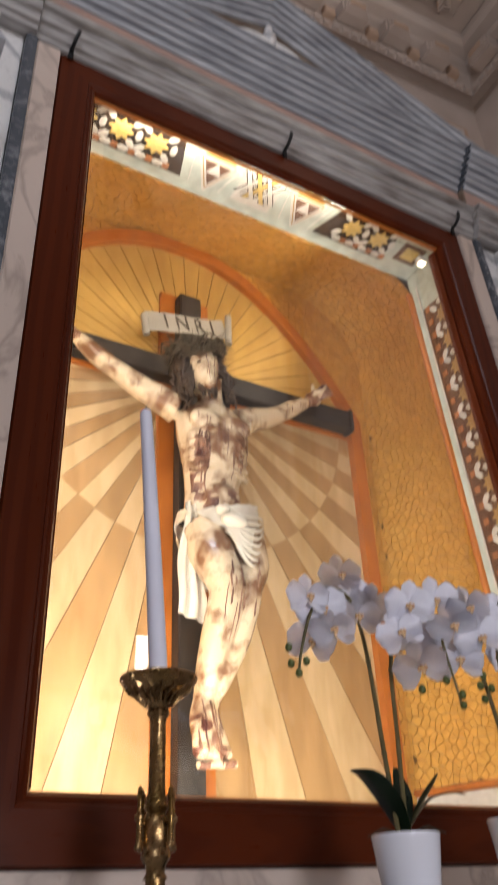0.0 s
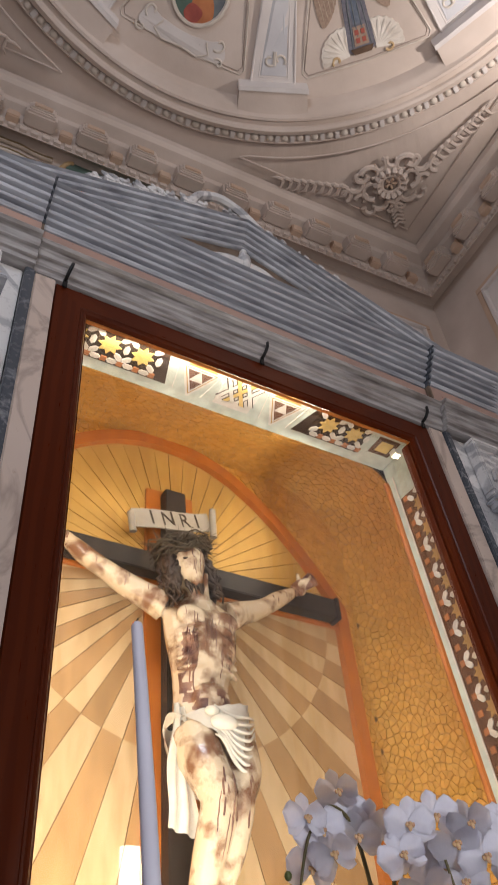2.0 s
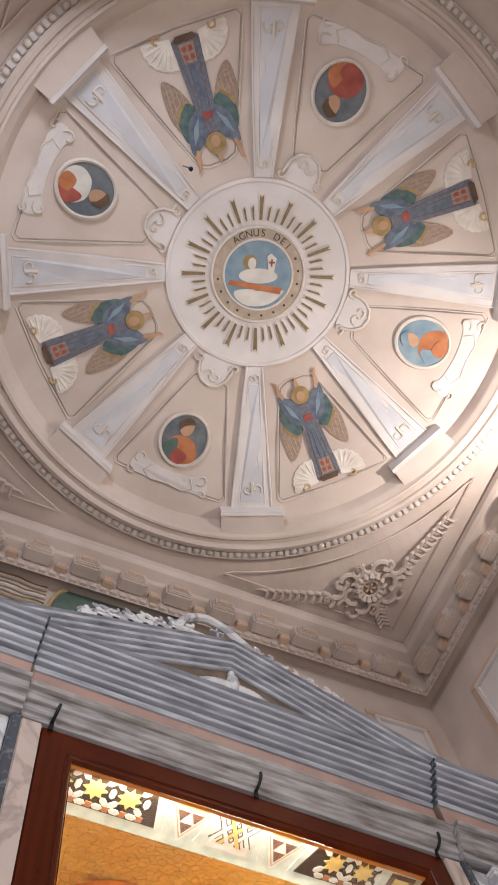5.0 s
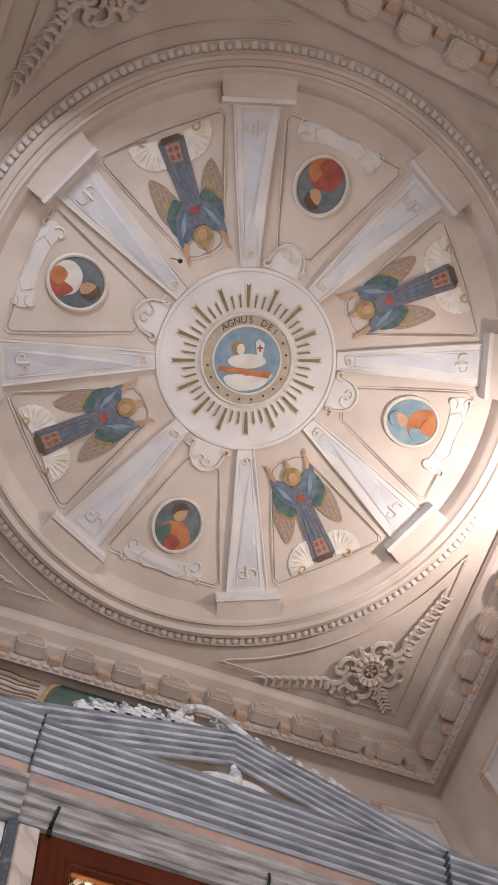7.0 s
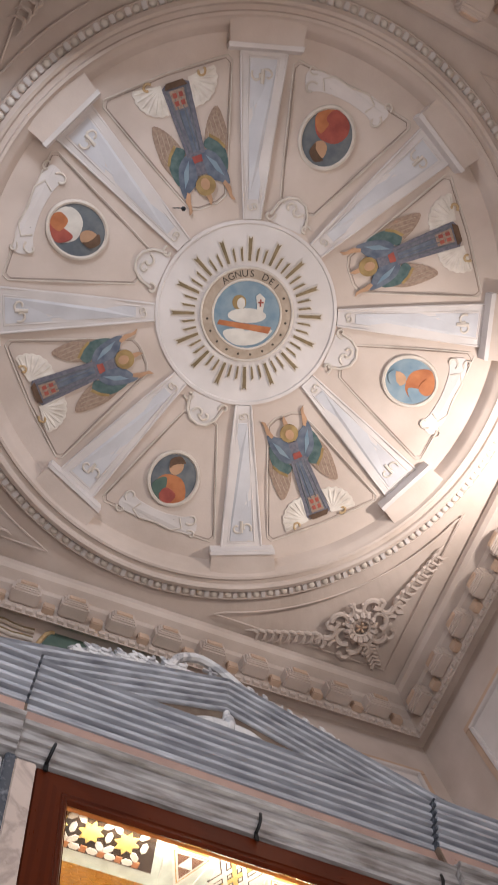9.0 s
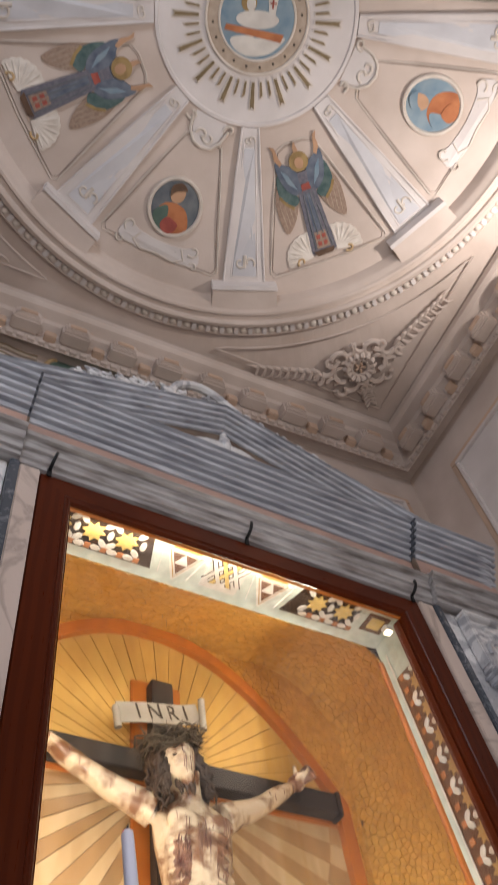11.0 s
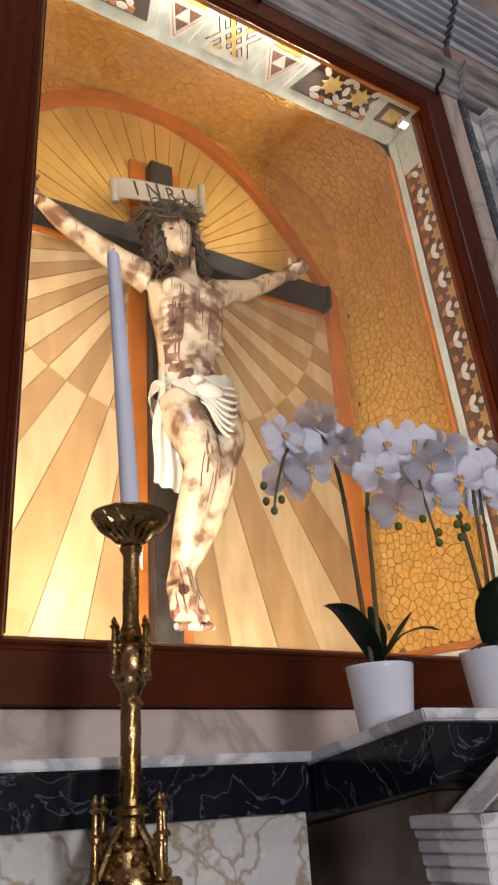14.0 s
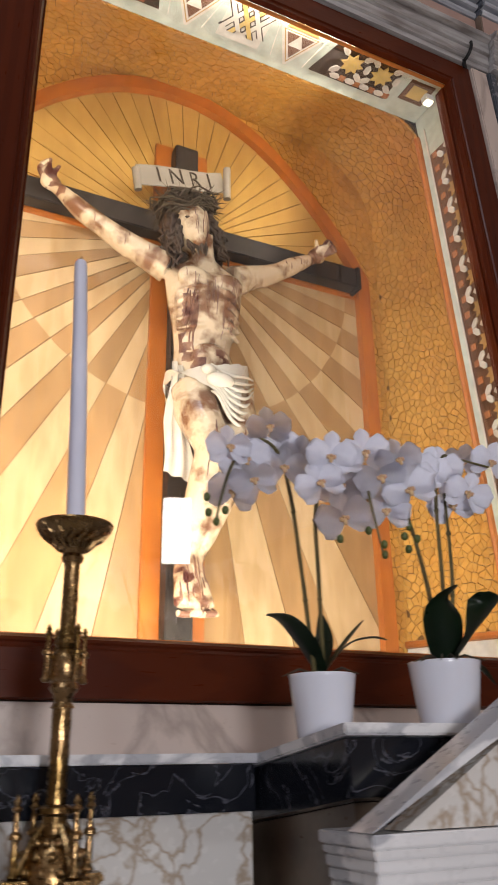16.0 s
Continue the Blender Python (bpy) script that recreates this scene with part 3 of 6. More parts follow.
add_box(bm, PX + 0.005, PX + 0.02, 1.435, 1.45, 4.97, 5.075, 0.002)
add_box(bm, PX - 0.025, PX + 0.05, 1.435, 1.45, 5.035, 5.05, 0.002)
part("crest_cross", bm, M["marble_white"], aedicule, "small white cross")

# ---- the wooden frame ----
wood = thing("display_case", "dark reddish polished wooden frame of the display case", "case")
OX0, OX1, IX0, IX1, OZ0, OZ1, IZ0, IZ1 = 0.079, 1.650, 0.196, 1.545, 1.765, 3.913, 1.885, 3.812
STEP = [(0.0, 1.390), (0.004, 1.382), (0.090, 1.382), (0.094, 1.386), (0.100, 1.387), (0.104, 1.384), (0.110, 1.387), (0.117, 1.400), (0.117, 1.455), (0.0, 1.455)]


THIN = [(d, min(y, 1.402)) for d, y in STEP]


def rail(name, p0, p1, q0, q1, label=""):
    """A mitred frame member: outer edge p0 to p1, inner edge q0 to q1 in x, z."""
    bm = bmesh.new()
    f = 0.117

    def end(p, q):
        return lambda d, y: (p[0] + (q[0] - p[0]) * d / f, y, p[1] + (q[1] - p[1]) * d / f)
    add_prism(bm, THIN if name == "top_rail" else STEP, end(p0, q0), end(p1, q1))
    return part(name, bm, M["mahogany"] if "stile" in name else M["mahogany_flat"], wood, label)


A, B, C_, D = (OX0, OZ0), (OX1, OZ0), (OX1, OZ1), (OX0, OZ1)
a, b, c, d = (IX0, IZ0), (IX1, IZ0), (IX1, IZ1), (IX0, IZ1)
rail("bottom_rail", A, B, a, b)
rail("stile", B, C_, b, c)
rail("top_rail", C_, D, c, d)
rail("stile", D, A, d, a)
# horizontal beads take orange: the case light on the mahogany put into colour
for q in ((IX0, IX1, IZ0 - 0.001, IZ0 + 0.004), (IX0, IX1, IZ1 - 0.005, IZ1 + 0.001), (IX0 - 0.001, IX0 + 0.007, IZ0 + 0.007, IZ1 - 0.010), (IX1 - 0.007, IX1 + 0.001, IZ0 + 0.007, IZ1 - 0.010)):
    box("glazing_bead", q[0], q[1], 1.403 if q[2] > 3 else 1.412, 1.416 if q[2] > 3 else 1.452, q[2], q[3], M["orange_wood" if q[1] - q[0] > 1 else "mahogany"], wood, 0.001)
for x in (0.105, 0.860, 1.622):
    hook = thing("frame_hook", "small black iron hook holding the case frame", "hook", "hooks along the frame")
    bm = bmesh.new()
    add_tube(bm, spline([(x, 1.40, 3.925), (x, 1.355, 3.93), (x + 0.004, 1.335, 3.955), (x + 0.010, 1.337, 3.985)], 4), 0.006, 8)
    add_box(bm, x - 0.008, x + 0.008, 1.37, 1.376, 3.895, 3.93, 0.001)
    part("shank", bm, M["iron"], hook)

pane = box("glass_pane", IX0 - 0.01, IX1 + 0.01, 1.4165, 1.4195, IZ0 - 0.01, IZ1 + 0.045, M["glass"], wood, 0, "clear glass pane")
pane.visible_shadow = False

# ---- the niche behind the frame ----
niche = thing("niche", "gold mosaic niche with an inlaid stone reveal", "niche", kind="structure")
RX, RZ, RY0, RY1 = 1.602, 3.866, 1.456, 1.640
box("soffit_bed", 0.12, RX, 1.404, RY1, RZ + 0.003, RZ + 0.046, M["tess_green"], niche, 0)
box("reveal_bed", RX + 0.003, RX + 0.04, RY0, RY1, 1.86, RZ + 0.04, M["tess_green"], niche, 0)
box("reveal_bed", 0.08, 0.118, RY0, RY1, 1.86, RZ + 0.04, M["tess_white"], niche, 0)
box("sill", 0.08, 1.64, RY0, 2.30, 1.84, 1.872, M["marble_white"], niche, 0.002)

# gold shell: rounded sections that widen behind the reveal
BACK_Y = 2.285
DEPTHS = [(1.640, 0.742, 3.868), (1.70, 0.835, 3.965), (1.80, 0.915, 4.07), (1.92, 0.962, 4.155), (2.04, 0.980, 4.22), (2.14, 0.975, 4.255), (2.22, 0.958, 4.275), (BACK_Y, 0.930, 4.285)]
DEPTHS = [tuple(q) for q in spline(DEPTHS, 5)]
_dy = np.array(DEPTHS)
_len = np.r_[0, np.cumsum(np.linalg.norm(np.diff(_dy[:, :2], axis=0), axis=1))]


def gold(s, t):
    """s: metres along the section, from the sill up the east side and over the top; t: metres into the depth."""
    y, hw, top = (np.interp(t, _len, _dy[:, k]) for k in range(3))
    rc = 0.10 + 0.30 * min(1, t / 0.3)
    x_in, z_in = hw - rc, top - rc
    side = 3.868 - 0.10 - 1.872
    if s < side:
        f = s / side
        return Vector((AX + 0.06 * min(1, t / 0.3) + hw, y, 1.872 + f * (z_in - 1.872)))
    s -= side
    arc = 0.5
    if s < arc:
        u = s / arc * math.pi / 2
        return Vector((AX + 0.06 * min(1, t / 0.3) + x_in + rc * math.cos(u), y, z_in + rc * math.sin(u)))
    s -= arc
    f = s / 1.3
    x1 = AX + 0.06 * min(1, t / 0.3) + x_in
    return Vector((x1 + f * (AX - 0.75 - x1), y, top))


S_MAX, T_MAX = 3.868 - 0.10 - 1.872 + 0.5 + 1.3, float(_len[-1])
verts, faces = [], []
NS, NT = 70, 24
for i in range(NS + 1):
    for j in range(NT + 1):
        p, t = gold(S_MAX * i / NS, T_MAX * j / NT), 0.006
        verts.append(p)
for i in range(NS):
    for j in range(NT):
        q = i * (NT + 1) + j
        faces.append((q, q + 1, q + NT + 2, q + NT + 1))
mesh_ob("shell_bed", [v + Vector((0.007 if v.x > 1.5 else 0, 0, 0.007 if v.z > 3.9 else 0)) for v in verts], faces, M["grout"], niche, smooth=True)
box("side_bed", 0.0, 0.03, 1.6, 2.30, 1.86, 4.4, M["mosaic_gold"], niche, 0)
box("back_bed", 0.0, 1.99, BACK_Y + 0.004, BACK_Y + 0.05, 1.86, 4.4, M["grout"], niche, 0)


def clip(poly, n, d):
    """Keeps the part of a 2D polygon where p.n <= d."""
    out = []
    for p, q in zip(poly, poly[1:] + poly[:1]):
        a, b = p[0] * n[0] + p[1] * n[1] - d, q[0] * n[0] + q[1] * n[1] - d
        if a <= 0:
            out.append(p)
        if (a < 0 < b) or (b < 0 < a):
            f = a / (a - b)
            out.append((p[0] + f * (q[0] - p[0]), p[1] + f * (q[1] - p[1])))
    return out


def crazy(w, h, cell, keep, seed):
    """Irregular shards: the cells round jittered seeds in a w by h field."""
    rnd = random.Random(seed)
    nx, ny = int(w / cell) + 1, int(h / cell) + 1
    pts = {(i, j): ((i + 0.5 + rnd.uniform(-0.48, 0.48)) * cell, (j + 0.5 + rnd.uniform(-0.48, 0.48)) * cell) for i in range(-2, nx + 2) for j in range(-2, ny + 2)}
    for i in range(nx):
        for j in range(ny):
            p = pts[i, j]
            if not keep(*p):
                continue
            poly = [(p[0] - 2 * cell, p[1] - 2 * cell), (p[0] + 2 * cell, p[1] - 2 * cell), (p[0] + 2 * cell, p[1] + 2 * cell), (p[0] - 2 * cell, p[1] + 2 * cell)]
            for di in (-2, -1, 0, 1, 2):
                for dj in (-2, -1, 0, 1, 2):
                    if di or dj:
                        q = pts[i + di, j + dj]
                        n = (q[0] - p[0], q[1] - p[1])
                        l = math.hypot(*n)
                        n = (n[0] / l, n[1] / l)
                        poly = clip(poly, n, (p[0] + q[0]) / 2 * n[0] + (p[1] + q[1]) / 2 * n[1] - 0.0007)
                        if len(poly) < 3:
                            break
                if len(poly) < 3:
                    break
            if len(poly) >= 3:
                yield p, poly


ARCH_X, ARCH_W, ARCH_Z, ARCH_H = 0.885, 0.892, 3.58, 0.71


def inside(x, z):
    """Within the arched timber panel on the back of the niche."""
    d = abs(x - ARCH_X) / (ARCH_W - 0.028)
    return d < 1 and z < ARCH_Z + (ARCH_H - 0.028) * (1 - d ** 2.1)


def shards(name, w, h, cell, keep, at, seed, single=lambda *p: False):
    """at(u, v) gives the place of the bed; shards stand a little proud of it."""
    verts, faces, loose = [], [], 0
    rnd = random.Random(seed)
    for p, poly in crazy(w, h, cell, keep, seed):
        o = Vector(at(*p))
        lift = rnd.uniform(0.004, 0.0065)
        tilt = (rnd.uniform(-0.012, 0.012), rnd.uniform(-0.012, 0.012))
        e = 1e-3
        u = (Vector(at(p[0] + e, p[1])) - o).normalized()
        v = (Vector(at(p[0], p[1] + e)) - o).normalized()
        nn = u.cross(v).normalized()
        if nn.dot(Vector((AX - 0.3, 0.0, 2.6)) - o) < 0:
            nn = -nn
        k = len(verts)
        m = len(poly)
        for x, z in poly:
            q = Vector(at(x, z))
            verts.append(q - nn * 0.004)
        for x, z in poly:
            q = Vector(at(p[0] + (x - p[0]) * 0.93, p[1] + (z - p[1]) * 0.93))
            verts.append(q + nn * (lift - 0.004 + tilt[0] * (x - p[0]) + tilt[1] * (z - p[1])))
        own = [tuple(range(m, 2 * m))] + [(i, (i + 1) % m, m + (i + 1) % m, m + i) for i in range(m)]
        if single(*p) and loose < 295:
            loose += 1
            mesh_ob("shard", verts[k:], own, M["mosaic_piece"], niche)
            del verts[k:]
            continue
        faces.extend(tuple(k + q for q in f) for f in own)
    ob = mesh_ob(name, verts, faces, M["mosaic_gold"], niche, "irregular gold mosaic shards")
    return tagged(ob, kind="stuff")


shards("mosaic_shell", S_MAX, T_MAX, 0.029, lambda s, t: 0.02 < t < T_MAX + 0.008 and s > 0.175, gold, 3, lambda s, t: 0.25 < s < 1.0 and t < 0.36)
shards("mosaic_back", 1.95, 2.5, 0.029, lambda x, z: not inside(x, z + 1.87) and x > 0.2, lambda x, z: (x, BACK_Y, z + 1.87), 4)
# orange trims at the reveal and the base of the side
bm = bmesh.new()
add_tube(bm, [gold(s, 0.004) + Vector((-0.004, 0, 0)) for s in np.linspace(0.0, 1.98, 40)], 0.013, 8)
part("reveal_trim", bm, M["orange_wood"], niche, "orange wooden trim", True)
bm = bmesh.new()
add_tube(bm, [gold(0.165, t) + Vector((-0.006, 0, 0)) for t in np.linspace(0.01, T_MAX, 20)], (0.014), 8)
part("base_trim", bm, M["orange_wood"], niche, "orange wooden trim", True)
verts = [gold(s, t) + Vector((-0.004, 0, 0)) for t in np.linspace(0, T_MAX, 20) for s in (0.0, 0.155)]
mesh_ob("base_strip", verts, [(2 * i, 2 * i + 1, 2 * i + 3, 2 * i + 2) for i in range(19)], M["tess_white"], niche, "white base strip")

# ---- the timber sunburst panel ----
sun_panel = thing("reredos", "arched wooden sunburst panel in two inlaid tones with orange frame", "reredos")
PY = BACK_Y - 0.004


def outline(inset):
    """The panel's edge, set in by so much: straight sides under a depressed arch."""
    rx, rz = ARCH_W - inset, ARCH_H - 1.05 * inset
    pts = [(ARCH_X - rx, 1.872), (ARCH_X + rx, 1.872)]
    return pts + [(ARCH_X + rx * u, ARCH_Z + rz * (1 - abs(u) ** 2.1)) for u in np.sin(np.linspace(math.pi / 2, -math.pi / 2, 41))]


def clip_to(poly, shape):
    for p, q in zip(shape, shape[1:] + shape[:1]):
        n = (q[1] - p[1], p[0] - q[0])
        l = math.hypot(*n)
        if l < 1e-9:
            continue
        poly = clip(poly, (n[0] / l, n[1] / l), (p[0] * n[0] + p[1] * n[1]) / l)
        if len(poly) < 3:
            return []
    return poly


SHAPE = outline(0.047)
SX, SZ = 0.945, 3.545
rays = 56
r1 = 0.73
rnd = random.Random(9)
cuts = [2 * math.pi * (i + 0.38 + rnd.uniform(-0.05, 0.05)) / rays for i in range(rays)]
cuts.append(cuts[0] + 2 * math.pi)
for i in range(rays):
    u0, u1 = cuts[i], cuts[i + 1]
    mid = math.degrees((u0 + u1) / 2)
    upper = 4 < mid < 176
    for zone, (ra, rb) in enumerate(((0.05, r1), (r1, 2.6))):
        if upper and zone:
            continue
        if upper:
            rb = 2.6
        g = 0.0012
        wedge = [(SX + ra * math.cos(u0), SZ + ra * math.sin(u0)), (SX + rb * math.cos(u0), SZ + rb * math.sin(u0)), (SX + rb * math.cos(u1), SZ + rb * math.sin(u1)), (SX + ra * math.cos(u1), SZ + ra * math.sin(u1))]
        if zone == 0 and not upper:
            wedge = wedge[:2] + [(SX + rb * math.cos((u0 + u1) / 2) * 1.001, SZ + rb * math.sin((u0 + u1) / 2) * 1.001)] + wedge[2:]
        poly = clip_to(wedge, SHAPE)
        if len(poly) < 3:
            continue
        cx0, cz0 = sum(p[0] for p in poly) / len(poly), sum(p[1] for p in poly) / len(poly)
        # leave a hairline joint along each side
        for u, sg in ((u0, 1), (u1, -1)):
            n = (math.sin(u) * sg, -math.cos(u) * sg)
            poly = clip(poly, n, SX * n[0] + SZ * n[1] - (0.0016 if upper else g))
        if len(poly) < 3:
            continue
        mt = M["panel_gold"] if upper else M["panel_dark"] if (i + zone) % 2 else M["panel_light"]
        bm = bmesh.new()
        lift = 0.010 + 0.0015 * ((i + zone) % 2)
        add_prism(bm, poly, lambda x, z: (x, PY - lift, z), lambda x, z: (x, PY, z))
        part("ray", bm, mt, sun_panel)
bm = bmesh.new()
add_prism(bm, outline(0.04), lambda x, z: (x, PY - 0.003, z), lambda x, z: (x, PY + 0.003, z))
part("backing", bm, M["grout"], sun_panel)
bm = bmesh.new()
o, n_ = outline(0.0), outline(0.057)
o, n_ = o[1:] + o[:1], n_[1:] + n_[:1]
for k in range(len(o) - 1):
    add_prism(bm, [o[k], o[k + 1], n_[k + 1], n_[k]], lambda x, z: (x, PY - 0.045, z), lambda x, z: (x, PY + 0.003, z))
bmesh.ops.remove_doubles(bm, verts=bm.verts, dist=1e-5)
part("arch_frame", bm, M["orange_wood"], sun_panel, "orange arched wooden frame")
box("cross_rail", 0.14, 1.72, PY - 0.030, PY - 0.002, 3.485, 3.60, M["orange_wood"], sun_panel, 0.003, "orange rail behind the cross")
box("cross_rail", 0.80, 1.022, PY - 0.029, PY - 0.002, 1.872, 3.484, M["orange_wood"], sun_panel, 0.003, "orange rail behind the cross")
box("cross_rail", 0.80, 1.022, PY - 0.029, PY - 0.002, 3.601, 3.97, M["orange_wood"], sun_panel, 0.003, "orange rail behind the cross")

# ---- ledges below the case ----
ledge = thing("marble_ledge", "marble ledge with white top and black veined edge", "ledge")
box("pink_strip", -0.5, 2.2, 1.392, 1.60, 1.640, 1.762, M["marble_cream"], ledge, 0.003, "pinkish marble strip below the frame")
box("top_slab", -0.5, 0.655, 1.148, 1.60, 1.652, 1.668, M["marble_white"], ledge, 0.003, "white marble top")
box("black_band", -0.5, 0.650, 1.158, 1.60, 1.577, 1.651, M["marble_black"], ledge, 0.002, "black veined marble band")
box("breccia_front", -0.5, 0.66, 1.19, 1.60, 1.05, 1.576, M["breccia"], ledge, 0.002, "mottled breccia marble")
box("lower_step", -0.5, 0.60, 0.80, 1.189, 1.05, 1.36, M["marble_white"], ledge, 0.004, "white marble step")
pedestal = thing("marble_pedestal", "projecting marble pedestal with black band carrying the flower pots", "pedestal")
SLOPE_P = Matrix.Translation((0, 0.87, 1.705)) @ Matrix.Rotation(radians(-7.6), 4, "X")  # its top falls a little towards the wall
box("top_slab", 0.650, 1.35, 0.0, 0.52, -0.018, 0.0, M["marble_white"], pedestal, 0.003, "white marble top", SLOPE_P)
box("black_band", 0.658, 1.35, 0.012, 0.515, -0.100, -0.019, M["marble_black"], pedestal, 0.002, "black veined marble band", SLOPE_P)
# dark stone here paints in the shade below the slab
box("breccia_front", 0.700, 1.35, 0.075, 0.45, -0.60, -0.101, M["marble_brown"], pedestal, 0.002, "mottled marble with shade in its dark colour", SLOPE_P)
altar = thing("altar_table", "white marble altar block below the ledges", "altar")
box("mensa", -0.6, 2.3, 0.45, 1.95, 0.98, 1.048, M["marble_white"], altar, 0.005)
box("block", -0.5, 2.2, 0.55, 1.95, 0.0, 0.978, M["marble_cream"], altar, 0.005)

# ---- painting and stucco on the dome ----


def on_dome(a, w, az, off):
    return dome(math.hypot(a, w), az + math.degrees(math.atan2(w, a)), off)


def divided(pts, step=0.09):
    """Points set along the edges, so that long shapes follow the dome."""
    out = []
    for p, q in zip(pts, list(pts[1:]) + [pts[0]]):
        n = max(1, int(math.hypot(q[0] - p[0], q[1] - p[1]) / step))
        out += [(p[0] + (q[0] - p[0]) * i / n, p[1] + (q[1] - p[1]) * i / n) for i in range(n)]
    return out


def rounded(pts, n=4):
    """A closed smooth outline through the points."""
    out = []
    m = len(pts)
    for i in range(m):
        p0, p1, p2, p3 = (Vector((*pts[(i + d) % m], 0)) for d in (-1, 0, 1, 2))
        for k in range(n):
            f = k / n
            q = 0.5 * (2 * p1 + (p2 - p0) * f + (2 * p0 - 5 * p1 + 4 * p2 - p3) * f * f + (3 * p1 - p0 - 3 * p2 + p3) * f ** 3)
            out.append((q.x, q.y))
    return out


def dome_shape(name, pts, az, material, parent, h=0.006, off=0.0, label="", smooth=False):
    """A flat shape lying on the dome; pts are (reach from the axis, width to the side)."""
    bm = bmesh.new()
    if smooth:
        pts = rounded(pts)
    else:
        pts = divided(pts)
    add_prism(bm, pts, lambda a, w: on_dome(a, w, az, off - 0.004), lambda a, w: on_dome(a, w, az, off + h))
    return part(name, bm, material, parent, label)


def oval(a, w, ra, rw, n=28, u0=0.0, u1=2 * math.pi):
    return [(a + ra * math.cos(u0 + (u1 - u0) * i / n), w + rw * math.sin(u0 + (u1 - u0) * i / n)) for i in range(n)]


def dome_line(bm, pts, az, r=0.006, off=0.004):
    add_tube(bm, [on_dome(a, w, az, off) for a, w in pts], r, 6)


def curl(a, w, r, turn, n=10, start=0.0):
    return [(a + r * (1 - 0.75 * i / n) * math.cos(start + turn * 4.6 * i / n), w + r * (1 - 0.75 * i / n) * math.sin(start + turn * 4.6 * i / n)) for i in range(n + 1)]


for k in range(8):
    az = 65.3 + 45 * k
    dome_shape("rib", [(0.50, -0.042), (1.335, -0.118), (1.335, 0.118), (0.50, 0.042)], az, M["plaster_light"], dome_thing, 0.010, 0.004, "white painted rib")
    dome_shape("rib_field", [(0.60, -0.026), (1.29, -0.068), (1.29, 0.068), (0.60, 0.026)], az, M["plaster_grey"], dome_thing, 0.005, 0.014, "pale grey field of a rib")
    bm = bmesh.new()
    for s in (-1, 1):
        dome_line(bm, [(0.50, s * 0.043), (0.9, s * 0.081), (1.33, s * 0.119)], az, 0.007, 0.014)
        dome_line(bm, [(0.58, s * 0.030), (0.9, s * 0.052), (1.30, s * 0.078)], az, 0.005, 0.014)
    dome_line(bm, [(1.30, -0.078), (1.30, 0.078)], az, 0.005, 0.014)
    part("rib_moulding", bm, M["plaster_light"], dome_thing)
    bm = bmesh.new()
    for s in (-1, 1):
        dome_line(bm, curl(1.21, s * 0.025, 0.035, s, start=-1.0), az, 0.007, 0.022)
        dome_line(bm, curl(0.56, s * 0.008, 0.022, s, start=-1.0), az, 0.005, 0.018)
    dome_line(bm, [(1.17, 0), (1.24, 0)], az, 0.012, 0.02)
    part("rib_ornament", bm, M["stucco"], dome_thing, "small stucco scroll", True)
    dome_shape("plinth", [(1.345, -0.182), (1.485, -0.195), (1.485, 0.195), (1.345, 0.182)], az, M["plaster"], dome_thing, 0.085, 0.0, "projecting plinth below a rib")
    dome_shape("plinth_cap", [(1.322, -0.185), (1.346, -0.19), (1.346, 0.19), (1.322, 0.185)], az, M["plaster_light"], dome_thing, 0.092, 0.0)
    # framed bay beside each rib
    az += 22.5
    bm = bmesh.new()
    e = [(0.62, 0.10), (0.60, 0.05), (0.60, -0.05), (0.62, -0.10), (0.75, -0.155), (1.24, -0.345), (1.27, -0.33), (1.285, 0), (1.27, 0.33), (1.24, 0.345), (0.75, 0.155), (0.62, 0.10)]
    dome_line(bm, e, az, 0.004, 0.002)
    part("bay_line", bm, M["stucco"], dome_thing)
    bm = bmesh.new()
    dome_line(bm, [(a * 1.0 + (0.012 if a < 1 else -0.012), w * 0.955) for a, w in e], az, 0.0028, 0.001)
    part("bay_line", bm, M["plaster_line"], dome_thing)

# central sunburst
centre = room_thing("sunburst_medallion", "round painted medallion ringed by bronze rays on a white disc", "painting", kind="")
bm = bmesh.new()
add_lathe(bm, [(dome_r(0.498), dome_z(dome_r(0.498)) + 0.004), (dome_r(0.497), dome_z(dome_r(0.497)) - 0.012), (dome_r(0.48), dome_z(dome_r(0.48)) - 0.014), (dome_r(0.475), dome_z(dome_r(0.475)) - 0.006)]
          + [(r, dome_z(r) - 0.006) for r in np.linspace(dome_r(0.47), 0.001, 10)], seg=96)
part("disc", bm, M["plaster_light"], centre, "white plaster disc", True)
for k in range(48):
    az = 65.3 + 7.5 * k
    a1, w = (0.415, 0.0085) if k % 3 == 0 else (0.358, 0.0055)
    if k % 3 == 0:
        pts = [(0.285, -w * 0.8), (a1 - 0.004, -w * 1.2), (a1 - 0.016, 0), (a1 - 0.004, w * 1.2), (0.285, w * 0.8)]
    else:
        pts = [(0.285, -w * 0.8), (a1 - 0.012, -w), (a1, w), (0.285, w * 0.8)]
    dome_shape("sun_ray_edge", [(a + (0.008 if a > 0.3 else -0.006), q * 1.75) for a, q in pts], az, M["stucco"], centre, 0.006, 0.006)
    dome_shape("sun_ray", pts, az, M["bronze_paint"], centre, 0.004, 0.012, "bronze painted ray")
dome_shape("ring", oval(0, 0, 0.248, 0.248, 48), 0, M["fresco_tan"], centre, 0.006, 0.006, "tan ring with inscription")
for rr in (0.250, 0.186):
    bm = bmesh.new()
    dome_line(bm, oval(0, 0, rr, rr, 48) + [(rr, 0)], 0, 0.008, 0.014)
